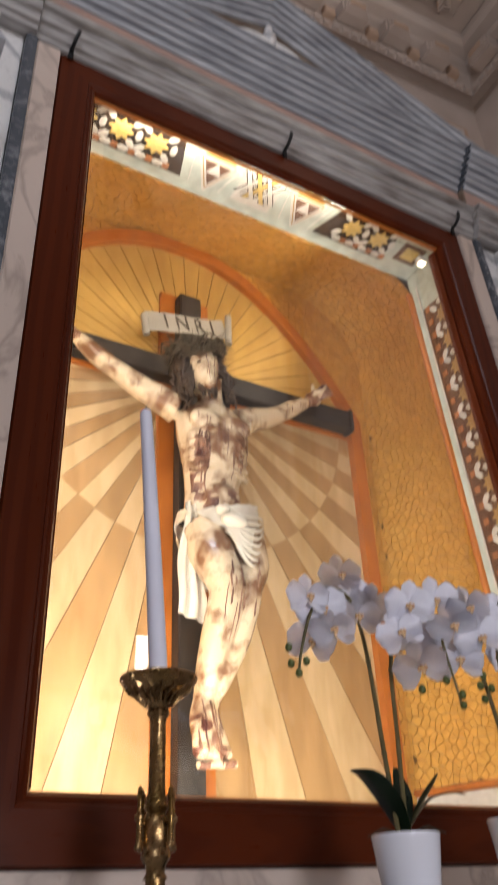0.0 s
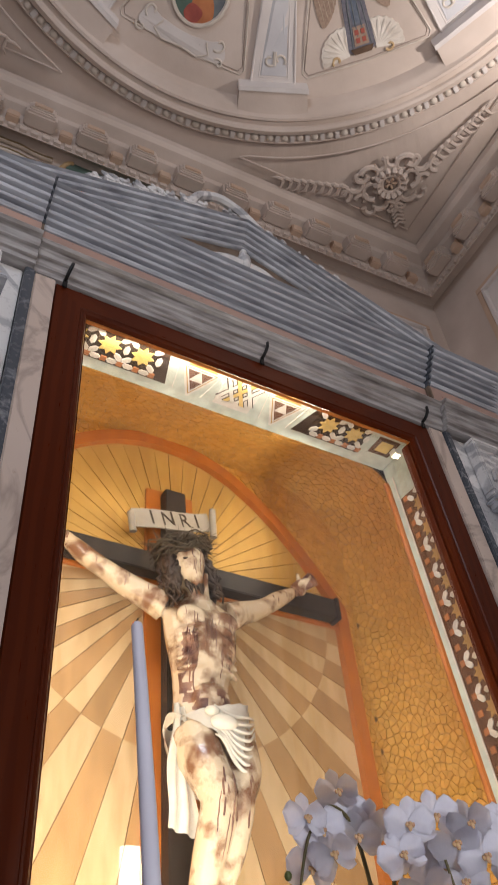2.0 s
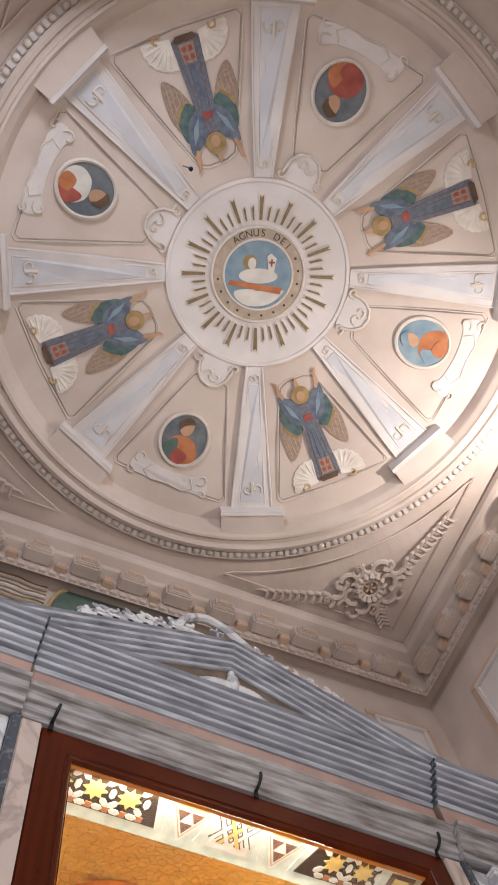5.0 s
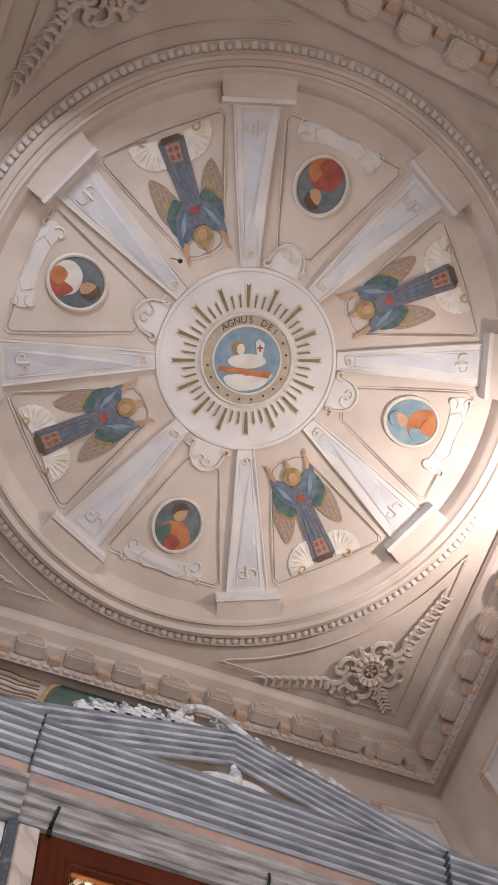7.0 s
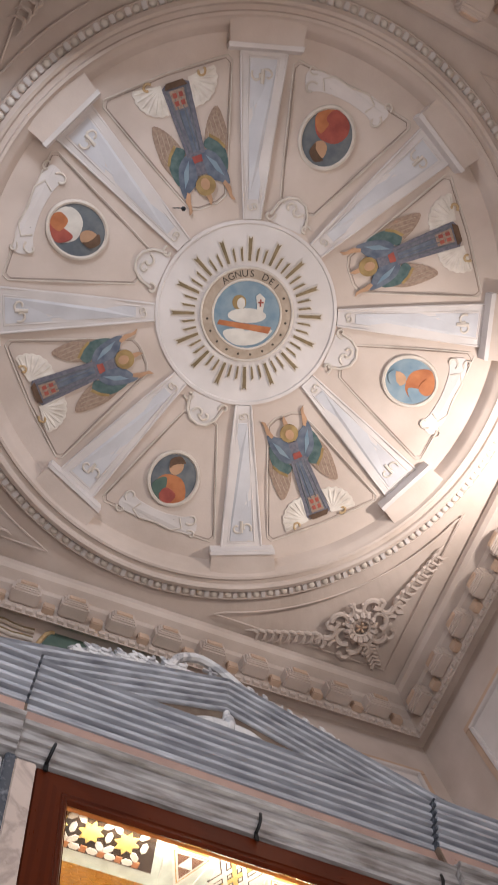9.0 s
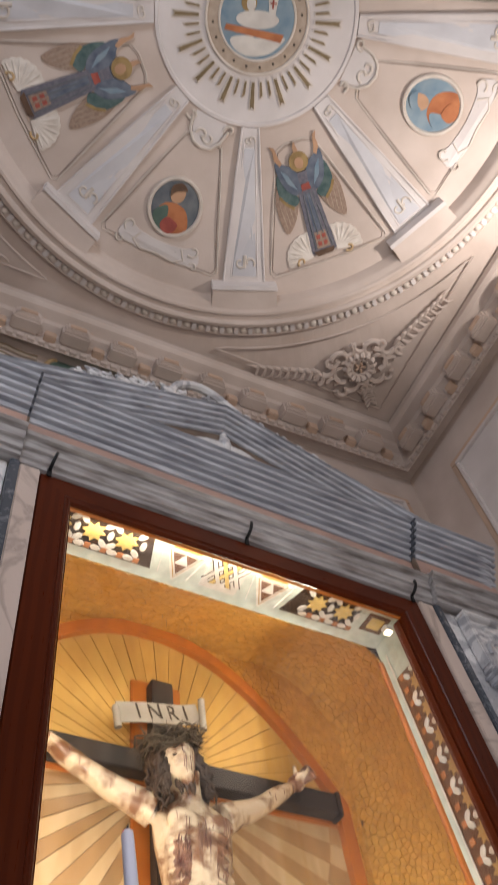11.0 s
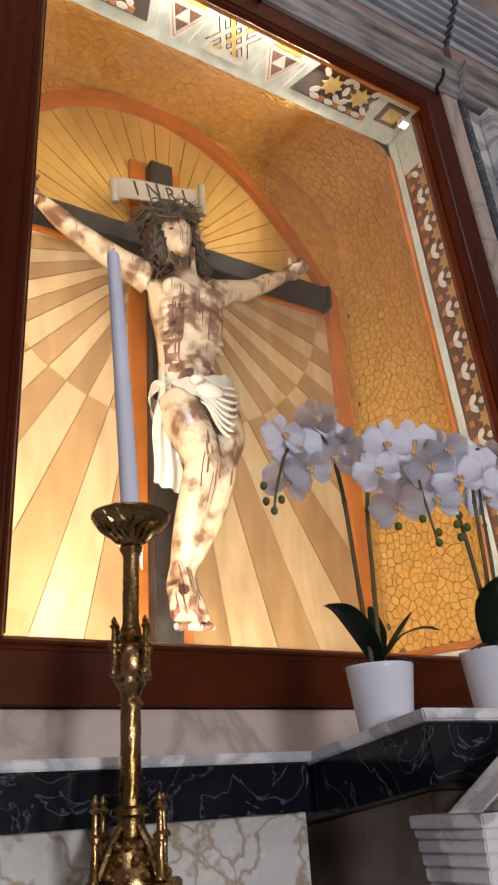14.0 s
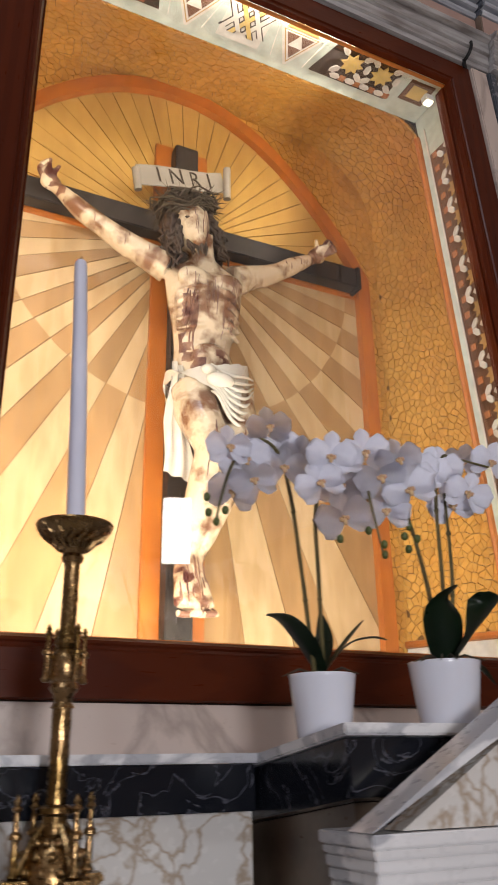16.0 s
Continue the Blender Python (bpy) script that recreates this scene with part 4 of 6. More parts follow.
    part("ring_moulding", bm, M["stucco"], centre)
dome_shape("field", oval(0, 0, 0.180, 0.180, 40), 0, M["fresco_blue"], centre, 0.004, 0.012, "blue painted field")
up = -114.7
dome_shape("cloud", [(-0.165, -0.05), (-0.155, 0.06), (-0.10, 0.13), (-0.075, 0.12), (-0.08, -0.10), (-0.12, -0.12)], up, M["fresco_white"], centre, 0.003, 0.016, "painted pale cloud", True)
dome_shape("red_book", [(-0.055, -0.16), (-0.10, 0.12), (-0.065, 0.135), (-0.03, -0.15)], up, M["fresco_orange"], centre, 0.003, 0.018, "painted red band")
dome_shape("white_shape", oval(-0.005, 0.0, 0.040, 0.105, 20), up, M["fresco_white"], centre, 0.003, 0.020, "plain white painted shape")
dome_shape("white_shape", oval(0.065, -0.045, 0.040, 0.038, 16), up, M["fresco_gold"], centre, 0.003, 0.020, "plain gold painted shape")
dome_shape("white_shape", oval(0.06, -0.035, 0.03, 0.022, 16), up, M["fresco_white"], centre, 0.003, 0.023, "plain white painted shape")
dome_shape("banner", [(0.02, 0.055), (0.10, 0.045), (0.115, 0.065), (0.09, 0.095), (0.02, 0.085)], up, M["fresco_white"], centre, 0.003, 0.022, "painted white banner")
bm = bmesh.new()
dome_line(bm, [(0.045, 0.07), (0.085, 0.07)], up, 0.005, 0.026); dome_line(bm, [(0.068, 0.056), (0.068, 0.086)], up, 0.005, 0.026)
part("banner_cross", bm, M["fresco_red"], centre)


def letters(text, parent, place, size, material, centre_az, step, reach, off):
    """Letters set round the dome's axis, read from below."""
    for i, ch in enumerate(text):
        if ch == " ":
            continue
        cu = bpy.data.curves.new("letter", "FONT")
        cu.body, cu.size, cu.extrude, cu.align_x, cu.align_y = ch, size, 0.0015, "CENTER", "CENTER"
        ob = new("letter", cu)
        cu.materials.append(material)
        az = centre_az + step * (i - (len(text) - 1) / 2)
        p = dome(reach, az, off)
        t = radians(az) - TURN
        # top of the letter points outwards, face downwards
        yv = Vector((math.cos(t), math.sin(t), 0))
        zv = Vector((0, 0, -1))
        xv = yv.cross(zv)
        ob.matrix_local = Matrix((xv, yv, zv)).transposed().to_4x4()
        ob.location = p
        ob.parent = parent


letters("AGNUS DEI", centre, None, 0.058, M["ink"], -110, 10.0, 0.217, 0.0145)
for k in range(12):
    az = -50 + 18 * k
    dome_shape("ring_dot", oval(0.217, 0, 0.007, 0.007, 8), az, M["ink"], centre, 0.003, 0.012)

# oval portraits, kept to plain shapes
COLOURS = (("fresco_orange", "fresco_green", "fresco_red"), ("fresco_white", "fresco_red", "fresco_orange"), ("fresco_red", "fresco_orange", "fresco_red"), ("fresco_orange", "fresco_blue", "fresco_orange"))
for k in range(4):
    az = (88.3, 179.6, 266.5, -5.0)[k]
    md = room_thing("painted_medallion", "oval fresco with plain " + ("orange and green", "white and red", "red", "blue and orange")[k] + " shapes in a cream moulding", "painting", kind="")
    md["group"] = "medallions of the dome"
    A0 = 1.0
    dome_shape("field", oval(A0, 0, 0.150, 0.132), az, M["fresco_blue"] if k == 3 else M["fresco_slate"], md, 0.004, 0.004, "grey blue ground")
    bm = bmesh.new()
    dome_line(bm, oval(A0, 0, 0.157, 0.139, 40) + [(A0 + 0.157, 0)], az, 0.013, 0.008)
    part("moulding", bm, M["stucco"], md, "cream oval moulding")
    c1, c2, c3 = (M[c] for c in COLOURS[k])
    s = 1 if k in (0, 3) else -1
    dome_shape("robe", [(A0 + 0.135, -0.045), (A0 + 0.09, -0.10), (A0 + 0.02, -0.08), (A0 - 0.02, -0.03), (A0 - 0.01, 0.05), (A0 + 0.05, 0.09), (A0 + 0.11, 0.075), (A0 + 0.142, 0.02)], az, c1, md, 0.003, 0.008, "plain painted robe shape", True)
    dome_shape("drape", [(A0 + 0.138, s * 0.02), (A0 + 0.02, s * 0.03), (A0 + 0.01, s * 0.06), (A0 + 0.06, s * 0.10), (A0 + 0.105, s * 0.085)], az, c2, md, 0.003, 0.011, "plain painted drape", True)
    dome_shape("drape", [(A0 + 0.138, -0.03), (A0 + 0.08, -0.045), (A0 + 0.06, 0.02), (A0 + 0.11, 0.045), (A0 + 0.142, 0.02)], az, c3, md, 0.003, 0.013, "plain painted drape", True)
    dome_shape("head_shape", oval(A0 - 0.075, s * 0.012, 0.052, 0.040, 16), az, M["fresco_flesh"], md, 0.003, 0.011, "plain oval shape")
    dome_shape("hair_shape", [(A0 - 0.05, s * 0.045), (A0 - 0.10, s * 0.055), (A0 - 0.135, s * 0.01), (A0 - 0.11, -s * 0.03), (A0 - 0.095, s * 0.0), (A0 - 0.075, s * 0.03)], az, M["fresco_brown"] if k != 3 else M["fresco_blue"], md, 0.003, 0.014, "plain dark shape", True)
    # cartouche beyond the oval
    dome_shape("cartouche", [(1.19, -0.13), (1.165, -0.20), (1.25, -0.235), (1.285, -0.12), (1.275, 0.0), (1.285, 0.12), (1.25, 0.235), (1.165, 0.20), (1.19, 0.13), (1.205, 0.0)], az, M["plaster_light"], md, 0.004, 0.003, "white painted cartouche", True)
    bm = bmesh.new()
    for i in range(6):
        w = -0.085 + 0.034 * i
        add_prism(bm, [(1.222, w - 0.011), (1.222, w + 0.011), (1.248, w + 0.011), (1.248, w - 0.011)], lambda a, q: on_dome(a, q, az, 0.004), lambda a, q: on_dome(a, q, az, 0.008))
    part("bars", bm, M["ink"], md, "dark painted bars")
    for s in (-1, 1):
        for pts, r in ((curl(1.18, s * 0.185, 0.04, s, start=0.5), 0.007), (curl(1.27, s * 0.215, 0.03, -s, start=2.0), 0.006), ([(1.20, s * 0.12), (1.25, s * 0.15), (1.285, s * 0.10), (1.275, 0)], 0.006),
                       (curl(0.525, s * 0.105, 0.032, -s, start=1.0), 0.008), ([(0.53, s * 0.10), (0.60, s * 0.085), (0.645, s * 0.05), (0.66, 0.0)], 0.009), (curl(0.60, s * 0.02, 0.035, s, start=1.5), 0.008)):
            bm = bmesh.new()
            dome_line(bm, pts, az, r, 0.008)
            part("scroll", bm, M["stucco"], md, "cream stucco scroll", True)
    dome_shape("scroll_ground", [(0.50, -0.09), (0.58, -0.08), (0.645, -0.05), (0.66, 0), (0.645, 0.05), (0.58, 0.08), (0.50, 0.09)], az, M["plaster_light"], md, 0.003, 0.002, "white painted ground")

# winged figures, kept to plain shapes
for k in range(4):
    az = (43.3, 134.3, 224.3, 311.5)[k]
    an = room_thing("painted_figure", "long grey blue fresco figure with tan wings between two shells", "painting", kind="")
    an["group"] = "winged figures of the dome"
    for s in (-1, 1):
        dome_shape("wing", [(0.73, s * 0.05), (0.745, s * 0.10), (0.80, s * 0.15), (0.90, s * 0.185), (1.06, s * 0.175), (1.00, s * 0.10), (0.86, s * 0.045)], az, M["fresco_wing"], an, 0.003, 0.004, "tan painted wing", True)
        for i in range(4):
            bm = bmesh.new()
            dome_line(bm, [(0.80 + 0.02 * i, s * (0.13 - 0.022 * i)), (0.90 + 0.015 * i, s * (0.165 - 0.024 * i)), (1.03 - 0.012 * i, s * (0.16 - 0.022 * i))], az, 0.0028, 0.006)
            part("wing_feather", bm, M["fresco_tan"], an, "pale feather line")
        c = (1.225, s * 0.082)
        rim = [(c[0] - R * math.cos(u), c[1] + s * R * math.sin(u)) for u, R in ((radians(-14 + 116 * i / 48), 0.132 + 0.007 * abs(math.sin(math.pi * 7 * i / 48))) for i in range(49))]
        dome_shape("shell", [(c[0] + 0.01, c[1] - s * 0.01)] + rim, az, M["shell_white"], an, 0.008, 0.002, "white stucco shell")
        for i in range(7):
            u = radians(-6 + 100 * i / 6)
            p = (c[0] - 0.125 * math.cos(u), c[1] + s * 0.125 * math.sin(u))
            add = bmesh.new()
            add_tube(add, [on_dome(c[0] + (p[0] - c[0]) * f, c[1] + (p[1] - c[1]) * f, az, 0.007) for f in (0.05, 0.4, 0.75, 1.0)], [0.003, 0.006, 0.010, 0.008], 6)
            part("shell_rib", add, M["shell_white"], an, "white stucco shell rib", True)
        bm = bmesh.new()
        dome_line(bm, curl(1.24, s * 0.14, 0.028, s, start=1.0), az, 0.008, 0.01)
        part("shell_scroll", bm, M["gilt"], an, "gilded scroll", True)
        dome_shape("wing_edge", [(0.74, s * 0.125), (0.80, s * 0.150), (0.88, s * 0.145), (0.93, s * 0.10), (0.90, s * 0.05), (0.83, s * 0.09)], az, M["fresco_teal"], an, 0.003, 0.007, "teal painted lining of the wing", True)
        dome_shape("wing_band", [(0.86, s * 0.158), (0.905, s * 0.135), (0.945, s * 0.095), (0.93, s * 0.088), (0.892, s * 0.125), (0.85, s * 0.147)], az, M["fresco_gold"], an, 0.003, 0.009, "ochre painted edge of the wing")
        dome_shape("sleeve", [(0.86, s * 0.01), (0.875, s * 0.055), (0.83, s * 0.105), (0.74, s * 0.128), (0.675, s * 0.122), (0.70, s * 0.08), (0.745, s * 0.03)], az, M["fresco_robe"], an, 0.003, 0.010, "blue painted sleeve", True)
        dome_shape("hand_shape", [(0.70, s * 0.104), (0.66, s * 0.124), (0.62, s * 0.118), (0.585, s * 0.128), (0.60, s * 0.106), (0.655, s * 0.098), (0.69, s * 0.088)], az, M["fresco_flesh"], an, 0.003, 0.012)
        dome_shape("sleeve_fold", [(0.85, s * 0.045), (0.80, s * 0.088), (0.72, s * 0.108), (0.76, s * 0.075)], az, M["fresco_blue"], an, 0.002, 0.0135, "light blue fold")
    dome_shape("flame", [(0.655, -0.012), (0.60, -0.004), (0.622, 0.012), (0.655, 0.014)], az, M["fresco_flesh"], an, 0.003, 0.014, "painted flame")
    dome_shape("gown", [(0.76, -0.045), (0.86, -0.048), (1.215, -0.072), (1.235, -0.04), (1.235, 0.04), (1.215, 0.072), (0.86, 0.048), (0.76, 0.045)], az, M["fresco_grey"], an, 0.003, 0.010, "long grey blue gown")
    for w in (-0.042, -0.018, 0.010, 0.036):
        bm = bmesh.new()
        dome_line(bm, [(0.88, w * 0.7), (1.2, w * 1.25)], az, 0.0035, 0.013)
        part("gown_fold", bm, M["fresco_slate"], an)
    dome_shape("gown_light", [(0.88, -0.012), (1.09, -0.018), (1.09, 0.024), (0.88, 0.020)], az, M["fresco_robe"], an, 0.002, 0.0135, "lighter middle of the gown")
    dome_shape("sash", [(0.825, -0.022), (0.86, -0.026), (0.86, 0.026), (0.825, 0.022)], az, M["fresco_red"], an, 0.003, 0.014, "red painted sash")
    dome_shape("hem_panel", [(1.10, -0.034), (1.195, -0.040), (1.195, 0.036), (1.10, 0.030)], az, M["fresco_wing"], an, 0.003, 0.014, "brown hem panel")
    for a in (1.128, 1.168):
        for w in (-0.018, 0.014):
            dome_shape("hem_square", [(a - 0.012, w - 0.010), (a + 0.012, w - 0.010), (a + 0.012, w + 0.010), (a - 0.012, w + 0.010)], az, M["fresco_red"], an, 0.002, 0.018)
    dome_shape("hem", [(1.205, -0.06), (1.235, -0.045), (1.235, 0.045), (1.205, 0.06)], az, M["fresco_brown"], an, 0.003, 0.016)
    dome_shape("halo", oval(0.705, 0, 0.052, 0.052, 24), az, M["fresco_gold"], an, 0.003, 0.016, "gold painted disc")
    dome_shape("head_shape", oval(0.712, 0, 0.030, 0.024, 14), az, M["fresco_flesh"], an, 0.003, 0.019, "plain oval shape")

# hanging wire of a lamp
wire = thing("lamp_wire", "short dark cable end hanging under the dome", "wire")
bm = bmesh.new()
add_tube(bm, [(-0.17, -0.42, 5.62), (-0.175, -0.43, 6.0), (-0.18, -0.44, 6.55)], 0.0035, 6)
add_ball(bm, (-0.17, -0.42, 5.62), 0.012, 8, 6)
part("cable", bm, M["iron"], wire)

# stucco on the four spandrels
for k in range(4):
    orn = room_thing("spandrel_ornament", "triangular stucco relief with rosette and acanthus scrolls", "stucco", kind="")
    orn["group"] = "stucco of the spandrels"
    R = sided(k)
    Z = 6.222
    bm = bmesh.new()
    edge = [(0.50, 1.775), (1.735, 1.775), (1.735, 0.60)] + [(1.83 * math.cos(u), 1.83 * math.sin(u)) for u in np.linspace(radians(21), radians(72.5), 16)] + [(0.50, 1.775)]
    for p in (edge,):
        add_tube(bm, [R @ Vector((x, y, Z + 0.004)) for x, y in p], 0.006, 6, cap=False)
    part("border", bm, M["plaster"], orn)
    bm = bmesh.new()
    c = Vector((1.43, 1.535, 0))
    diag = Vector((1, 1, 0)).normalized()
    side = Vector((1, -1, 0)).normalized()

    def rel(a, b, d=0.0):
        q = c + diag * a + side * b
        return R @ Vector((q.x, q.y, Z - d))
    rnd = random.Random(20 + k)
    for s in (-1, 1):
        for a0, b0, r0, tw, st in ((0.0, 0.12, 0.075, 1, 0), (0.10, 0.08, 0.065, -1, 1), (-0.09, 0.10, 0.07, 1, 2), (0.17, 0.04, 0.055, 1, 3), (-0.07, 0.20, 0.06, -1, 1), (0.05, 0.19, 0.05, 1, 2), (-0.03, 0.29, 0.05, -1, 0), (-0.14, 0.05, 0.055, 1, 4), (-0.11, 0.17, 0.05, 1, 5), (0.13, 0.15, 0.05, -1, 2)):
            pts = curl(a0, s * b0, r0, s * tw, 12, st * s)
            add_tube(bm, [rel(a, b, 0.012) for a, b in pts], [0.020 - 0.0008 * i for i in range(13)], 6)
        for i in range(9):
            a, b = -0.06 - 0.045 * i * 0.55, s * (0.26 + 0.045 * i)
            for q in (-1, 1):
                add_tube(bm, [rel(a, b, 0.01), rel(a + q * 0.035, b + s * 0.03, 0.018), rel(a + q * 0.045, b + s * 0.07, 0.004)], [0.012, 0.015 - i * 0.0008, 0.003], 6)
    for i in range(6):
        for q in (-1, 1):
            add_tube(bm, [rel(0.14 + 0.03 * i, 0, 0.01), rel(0.16 + 0.03 * i, q * 0.03, 0.018), rel(0.19 + 0.03 * i, q * (0.06 - 0.006 * i), 0.004)], [0.010, 0.012, 0.003], 6)
    tagged(part("acanthus", bm, M["plaster"], orn, "raised stucco scrolls and leaves", True), kind="stuff")
    bm = bmesh.new()
    for i in range(14):
        u = 2 * math.pi * i / 14
        add_tube(bm, [rel(0.05 * math.cos(u), 0.05 * math.sin(u), 0.02), rel(0.085 * math.cos(u), 0.085 * math.sin(u), 0.036), rel(0.112 * math.cos(u), 0.112 * math.sin(u), 0.008)], [0.010, 0.021, 0.010], 6)
    add_tube(bm, [rel(0.058 * math.cos(2 * math.pi * i / 24), 0.058 * math.sin(2 * math.pi * i / 24), 0.026) for i in range(25)], 0.011, 8, cap=False)
    tagged(part("rosette", bm, M["plaster"], orn, "round stucco rosette", True), kind="stuff")
    bm = bmesh.new()
    for i in range(5):
        u = 2 * math.pi * i / 5
        add_tube(bm, [rel(0.008 * math.cos(u), 0.008 * math.sin(u), 0.02), rel(0.03 * math.cos(u), 0.03 * math.sin(u), 0.026), rel(0.042 * math.cos(u), 0.042 * math.sin(u), 0.012)], [0.006, 0.010, 0.004], 6)
    part("rosette_heart", bm, M["plaster_peach"], orn, "five small petals of the rosette", True)

# painted lunette above the altar
lunette = thing("wall_painting", "dark green painted oval above the altar with fan of rays", "painting")
LY = HALF - 0.012
bm = bmesh.new()
pts = [(0.36, 5.05), (0.42, 5.50), (0.36, 5.965), (-0.40, 5.965)] + [(-0.40 - 0.09 * math.sin(u), 5.50 + 0.46 * math.cos(u)) for u in np.linspace(0.1, math.pi, 9)]
add_prism(bm, pts, lambda x, z: ROOM @ Vector((x, LY - 0.006, z)), lambda x, z: ROOM @ Vector((x, HALF, z)))
part("field", bm, M["fresco_green"], lunette, "dark green painted ground")
bm = bmesh.new()
add_tube(bm, [ROOM @ Vector((-0.41 - 0.10 * math.sin(u), LY - 0.005, 5.50 + 0.46 * math.cos(u))) for u in np.linspace(0, math.pi, 16)], 0.014, 8)
part("border", bm, M["gilt"], lunette, "gilded border")
bm = bmesh.new()
dome_c = ROOM @ Vector((-0.06, LY - 0.012, 5.80))
add_ball(bm, dome_c, (0.12, 0.006, 0.08), 16, 8)
part("golden_shape", bm, M["fresco_gold"], lunette, "plain golden painted shape")
for i in range(9):
    z0, z1 = 5.22 + 0.085 * i, 5.10 + 0.105 * i
    bm = bmesh.new()
    add_tube(bm, [ROOM @ Vector((-0.52 - 0.06 * j, LY - 0.002, z0 + (z1 - z0) * j / 6 + 0.008 * math.sin(j * 2.0 + i))) for j in range(7)], 0.011, 6)
    part("fan_ray", bm, M["stucco"] if i % 2 else M["fresco_tan"], lunette, "cream painted ray")
    bm = bmesh.new()
    add_tube(bm, [ROOM @ Vector((-0.52 - 0.06 * j, LY + 0.002, z0 + 0.035 + (z1 - z0) * j / 6 + 0.010 * math.sin(j * 2.0 + i))) for j in range(7)], 0.007, 6)
    part("fan_line", bm, M["bronze_paint"], lunette, "dark wavy line")

from mathutils.bvhtree import BVHTree

# ---- crucifix ----
cross = thing("wooden_cross", "black wooden cross standing on the niche sill before the panel", "cross")
box("post", 0.863, 0.958, 2.192, 2.25, 1.874, 3.94, M["black_wood"], cross, 0.004)
box("beam", 0.14, 1.68, 2.188, 2.249, 3.494, 3.584, M["black_wood"], cross, 0.004)
for x0, x1, z0, z1 in ((1.681, 1.70, 3.485, 3.593), (0.12, 0.139, 3.485, 3.593)):
    box("beam_end", x0, x1, 2.182, 2.252, z0, z1, M["black_wood"], cross, 0.004)
sign = thing("title_scroll", "cream scroll with dark lettering nailed to the cross", "sign")
TILT_S = Matrix.Translation((0.885, 2.160, 3.740)) @ Matrix.Rotation(radians(-16), 4, "Y") @ Matrix.Diagonal((1.05, 1, 1.22, 1))
bm = bmesh.new()
W = 0.178
rows = []
for i in range(21):
    f = -1 + 2 * i / 20
    y = 0.016 * f * f - 0.006 + 0.012 * math.sin(f * 2.2)
    rows.append([bm.verts.new(TILT_S @ Vector((f * W, y + q, z + 0.012 * f * f))) for q, z in ((-0.003, -0.037), (-0.003, 0.037), (0.003, 0.037), (0.003, -0.037))])
for a, b in zip(rows, rows[1:]):
    for k in range(4):
        bm.faces.new((a[k], a[(k + 1) % 4], b[(k + 1) % 4], b[k]))
bm.faces.new(rows[0]); bm.faces.new(rows[-1])
part("sheet", bm, M["scroll"], sign, smooth=True)
for s, h in ((-1, 0.036), (1, 0.055)):
    bm = bmesh.new()
    lean = 0.35 * s if s > 0 else 0.1
    add_tube(bm, [TILT_S @ Vector((s * (W + 0.006) - lean * h * 0.8, 0.012, -h)), TILT_S @ Vector((s * (W + 0.006) + lean * h * 0.8, 0.0, h))], 0.015, 12)
    part("rolled_end", bm, M["scroll"], sign, "rolled cream scroll end", True)
for i, ch in enumerate("INRI"):
    cu = bpy.data.curves.new("letter", "FONT")
    cu.body, cu.size, cu.extrude, cu.align_x, cu.align_y = ch, 0.078, 0.0008, "CENTER", "CENTER"
    ob = new("letter", cu)
    cu.materials.append(M["ink"])
    x = (-0.105, -0.035, 0.045, 0.110)[i]
    f = x / W
    y = 0.016 * f * f - 0.006 + 0.012 * math.sin(f * 2.2)
    ob.matrix_local = TILT_S @ Matrix.Translation((x, y - 0.005, 0.012 * f * f)) @ Matrix.Rotation(radians(90), 4, "X")
    ob.parent = sign

# carved figure: limbs laid down as tapered forms, then fused into one skin
FY = 2.075
bm = bmesh.new()


def limb(rows, n=5, seg=14):
    """rows: x, y, z, half width, half depth."""
    q = spline(rows, n)
    pts = [Vector(r[:3]) for r in q]
    rings, prev = [], None
    for i, p in enumerate(pts):
        d = (pts[min(i + 1, len(pts) - 1)] - pts[max(i - 1, 0)]).normalized()
        side = Vector((0, 1, 0)).cross(d)
        side.normalize()
        if prev is not None and side.dot(prev) < 0:
            side = -side
        prev = side
        dep = d.cross(side)
        w, t = q[i][3], q[i][4]
        rings.append([bm.verts.new(p + side * (w * math.cos(2 * math.pi * k / seg)) + dep * (t * math.sin(2 * math.pi * k / seg))) for k in range(seg)])
    for a, b in zip(rings, rings[1:]):
        for k in range(seg):
            bm.faces.new((a[k], a[(k + 1) % seg], b[(k + 1) % seg], b[k]))
    bm.faces.new(rings[0][::-1]); bm.faces.new(rings[-1])


# trunk
limb([(0.925, 2.065, 3.31, 0.06, 0.05), (0.928, 2.07, 3.26, 0.135, 0.065), (0.932, 2.065, 3.18, 0.142, 0.085), (0.932, 2.06, 3.08, 0.125, 0.088), (0.930, 2.075, 2.97, 0.102, 0.070), (0.935, 2.075, 2.88, 0.110, 0.078), (0.955, 2.07, 2.80, 0.130, 0.088), (0.965, 2.07, 2.73, 0.120, 0.080)])
# ribs and breast
for s in (-1, 1):
    add_ball(bm, (0.93 + s * 0.062, 2.0, 3.20), (0.062, 0.030, 0.042), 14, 8)
    for i in range(5):
        z = 3.15 - 0.036 * i
        limb([(0.93 + s * 0.022, 1.976 + 0.004 * i, z + 0.014, 0.006, 0.008), (0.93 + s * 0.07, 1.980 + 0.004 * i, z, 0.008, 0.011), (0.93 + s * 0.115, 2.024, z - 0.010, 0.007, 0.010)], 3, 8)
add_ball(bm, (0.935, 2.005, 2.90), (0.07, 0.03, 0.06), 12, 8)
# neck and head, bowed
limb([(0.925, 2.06, 3.27, 0.052, 0.050), (0.905, 2.03, 3.33, 0.046, 0.048), (0.89, 2.01, 3.38, 0.050, 0.055)])
HEAD = len(bm.verts)
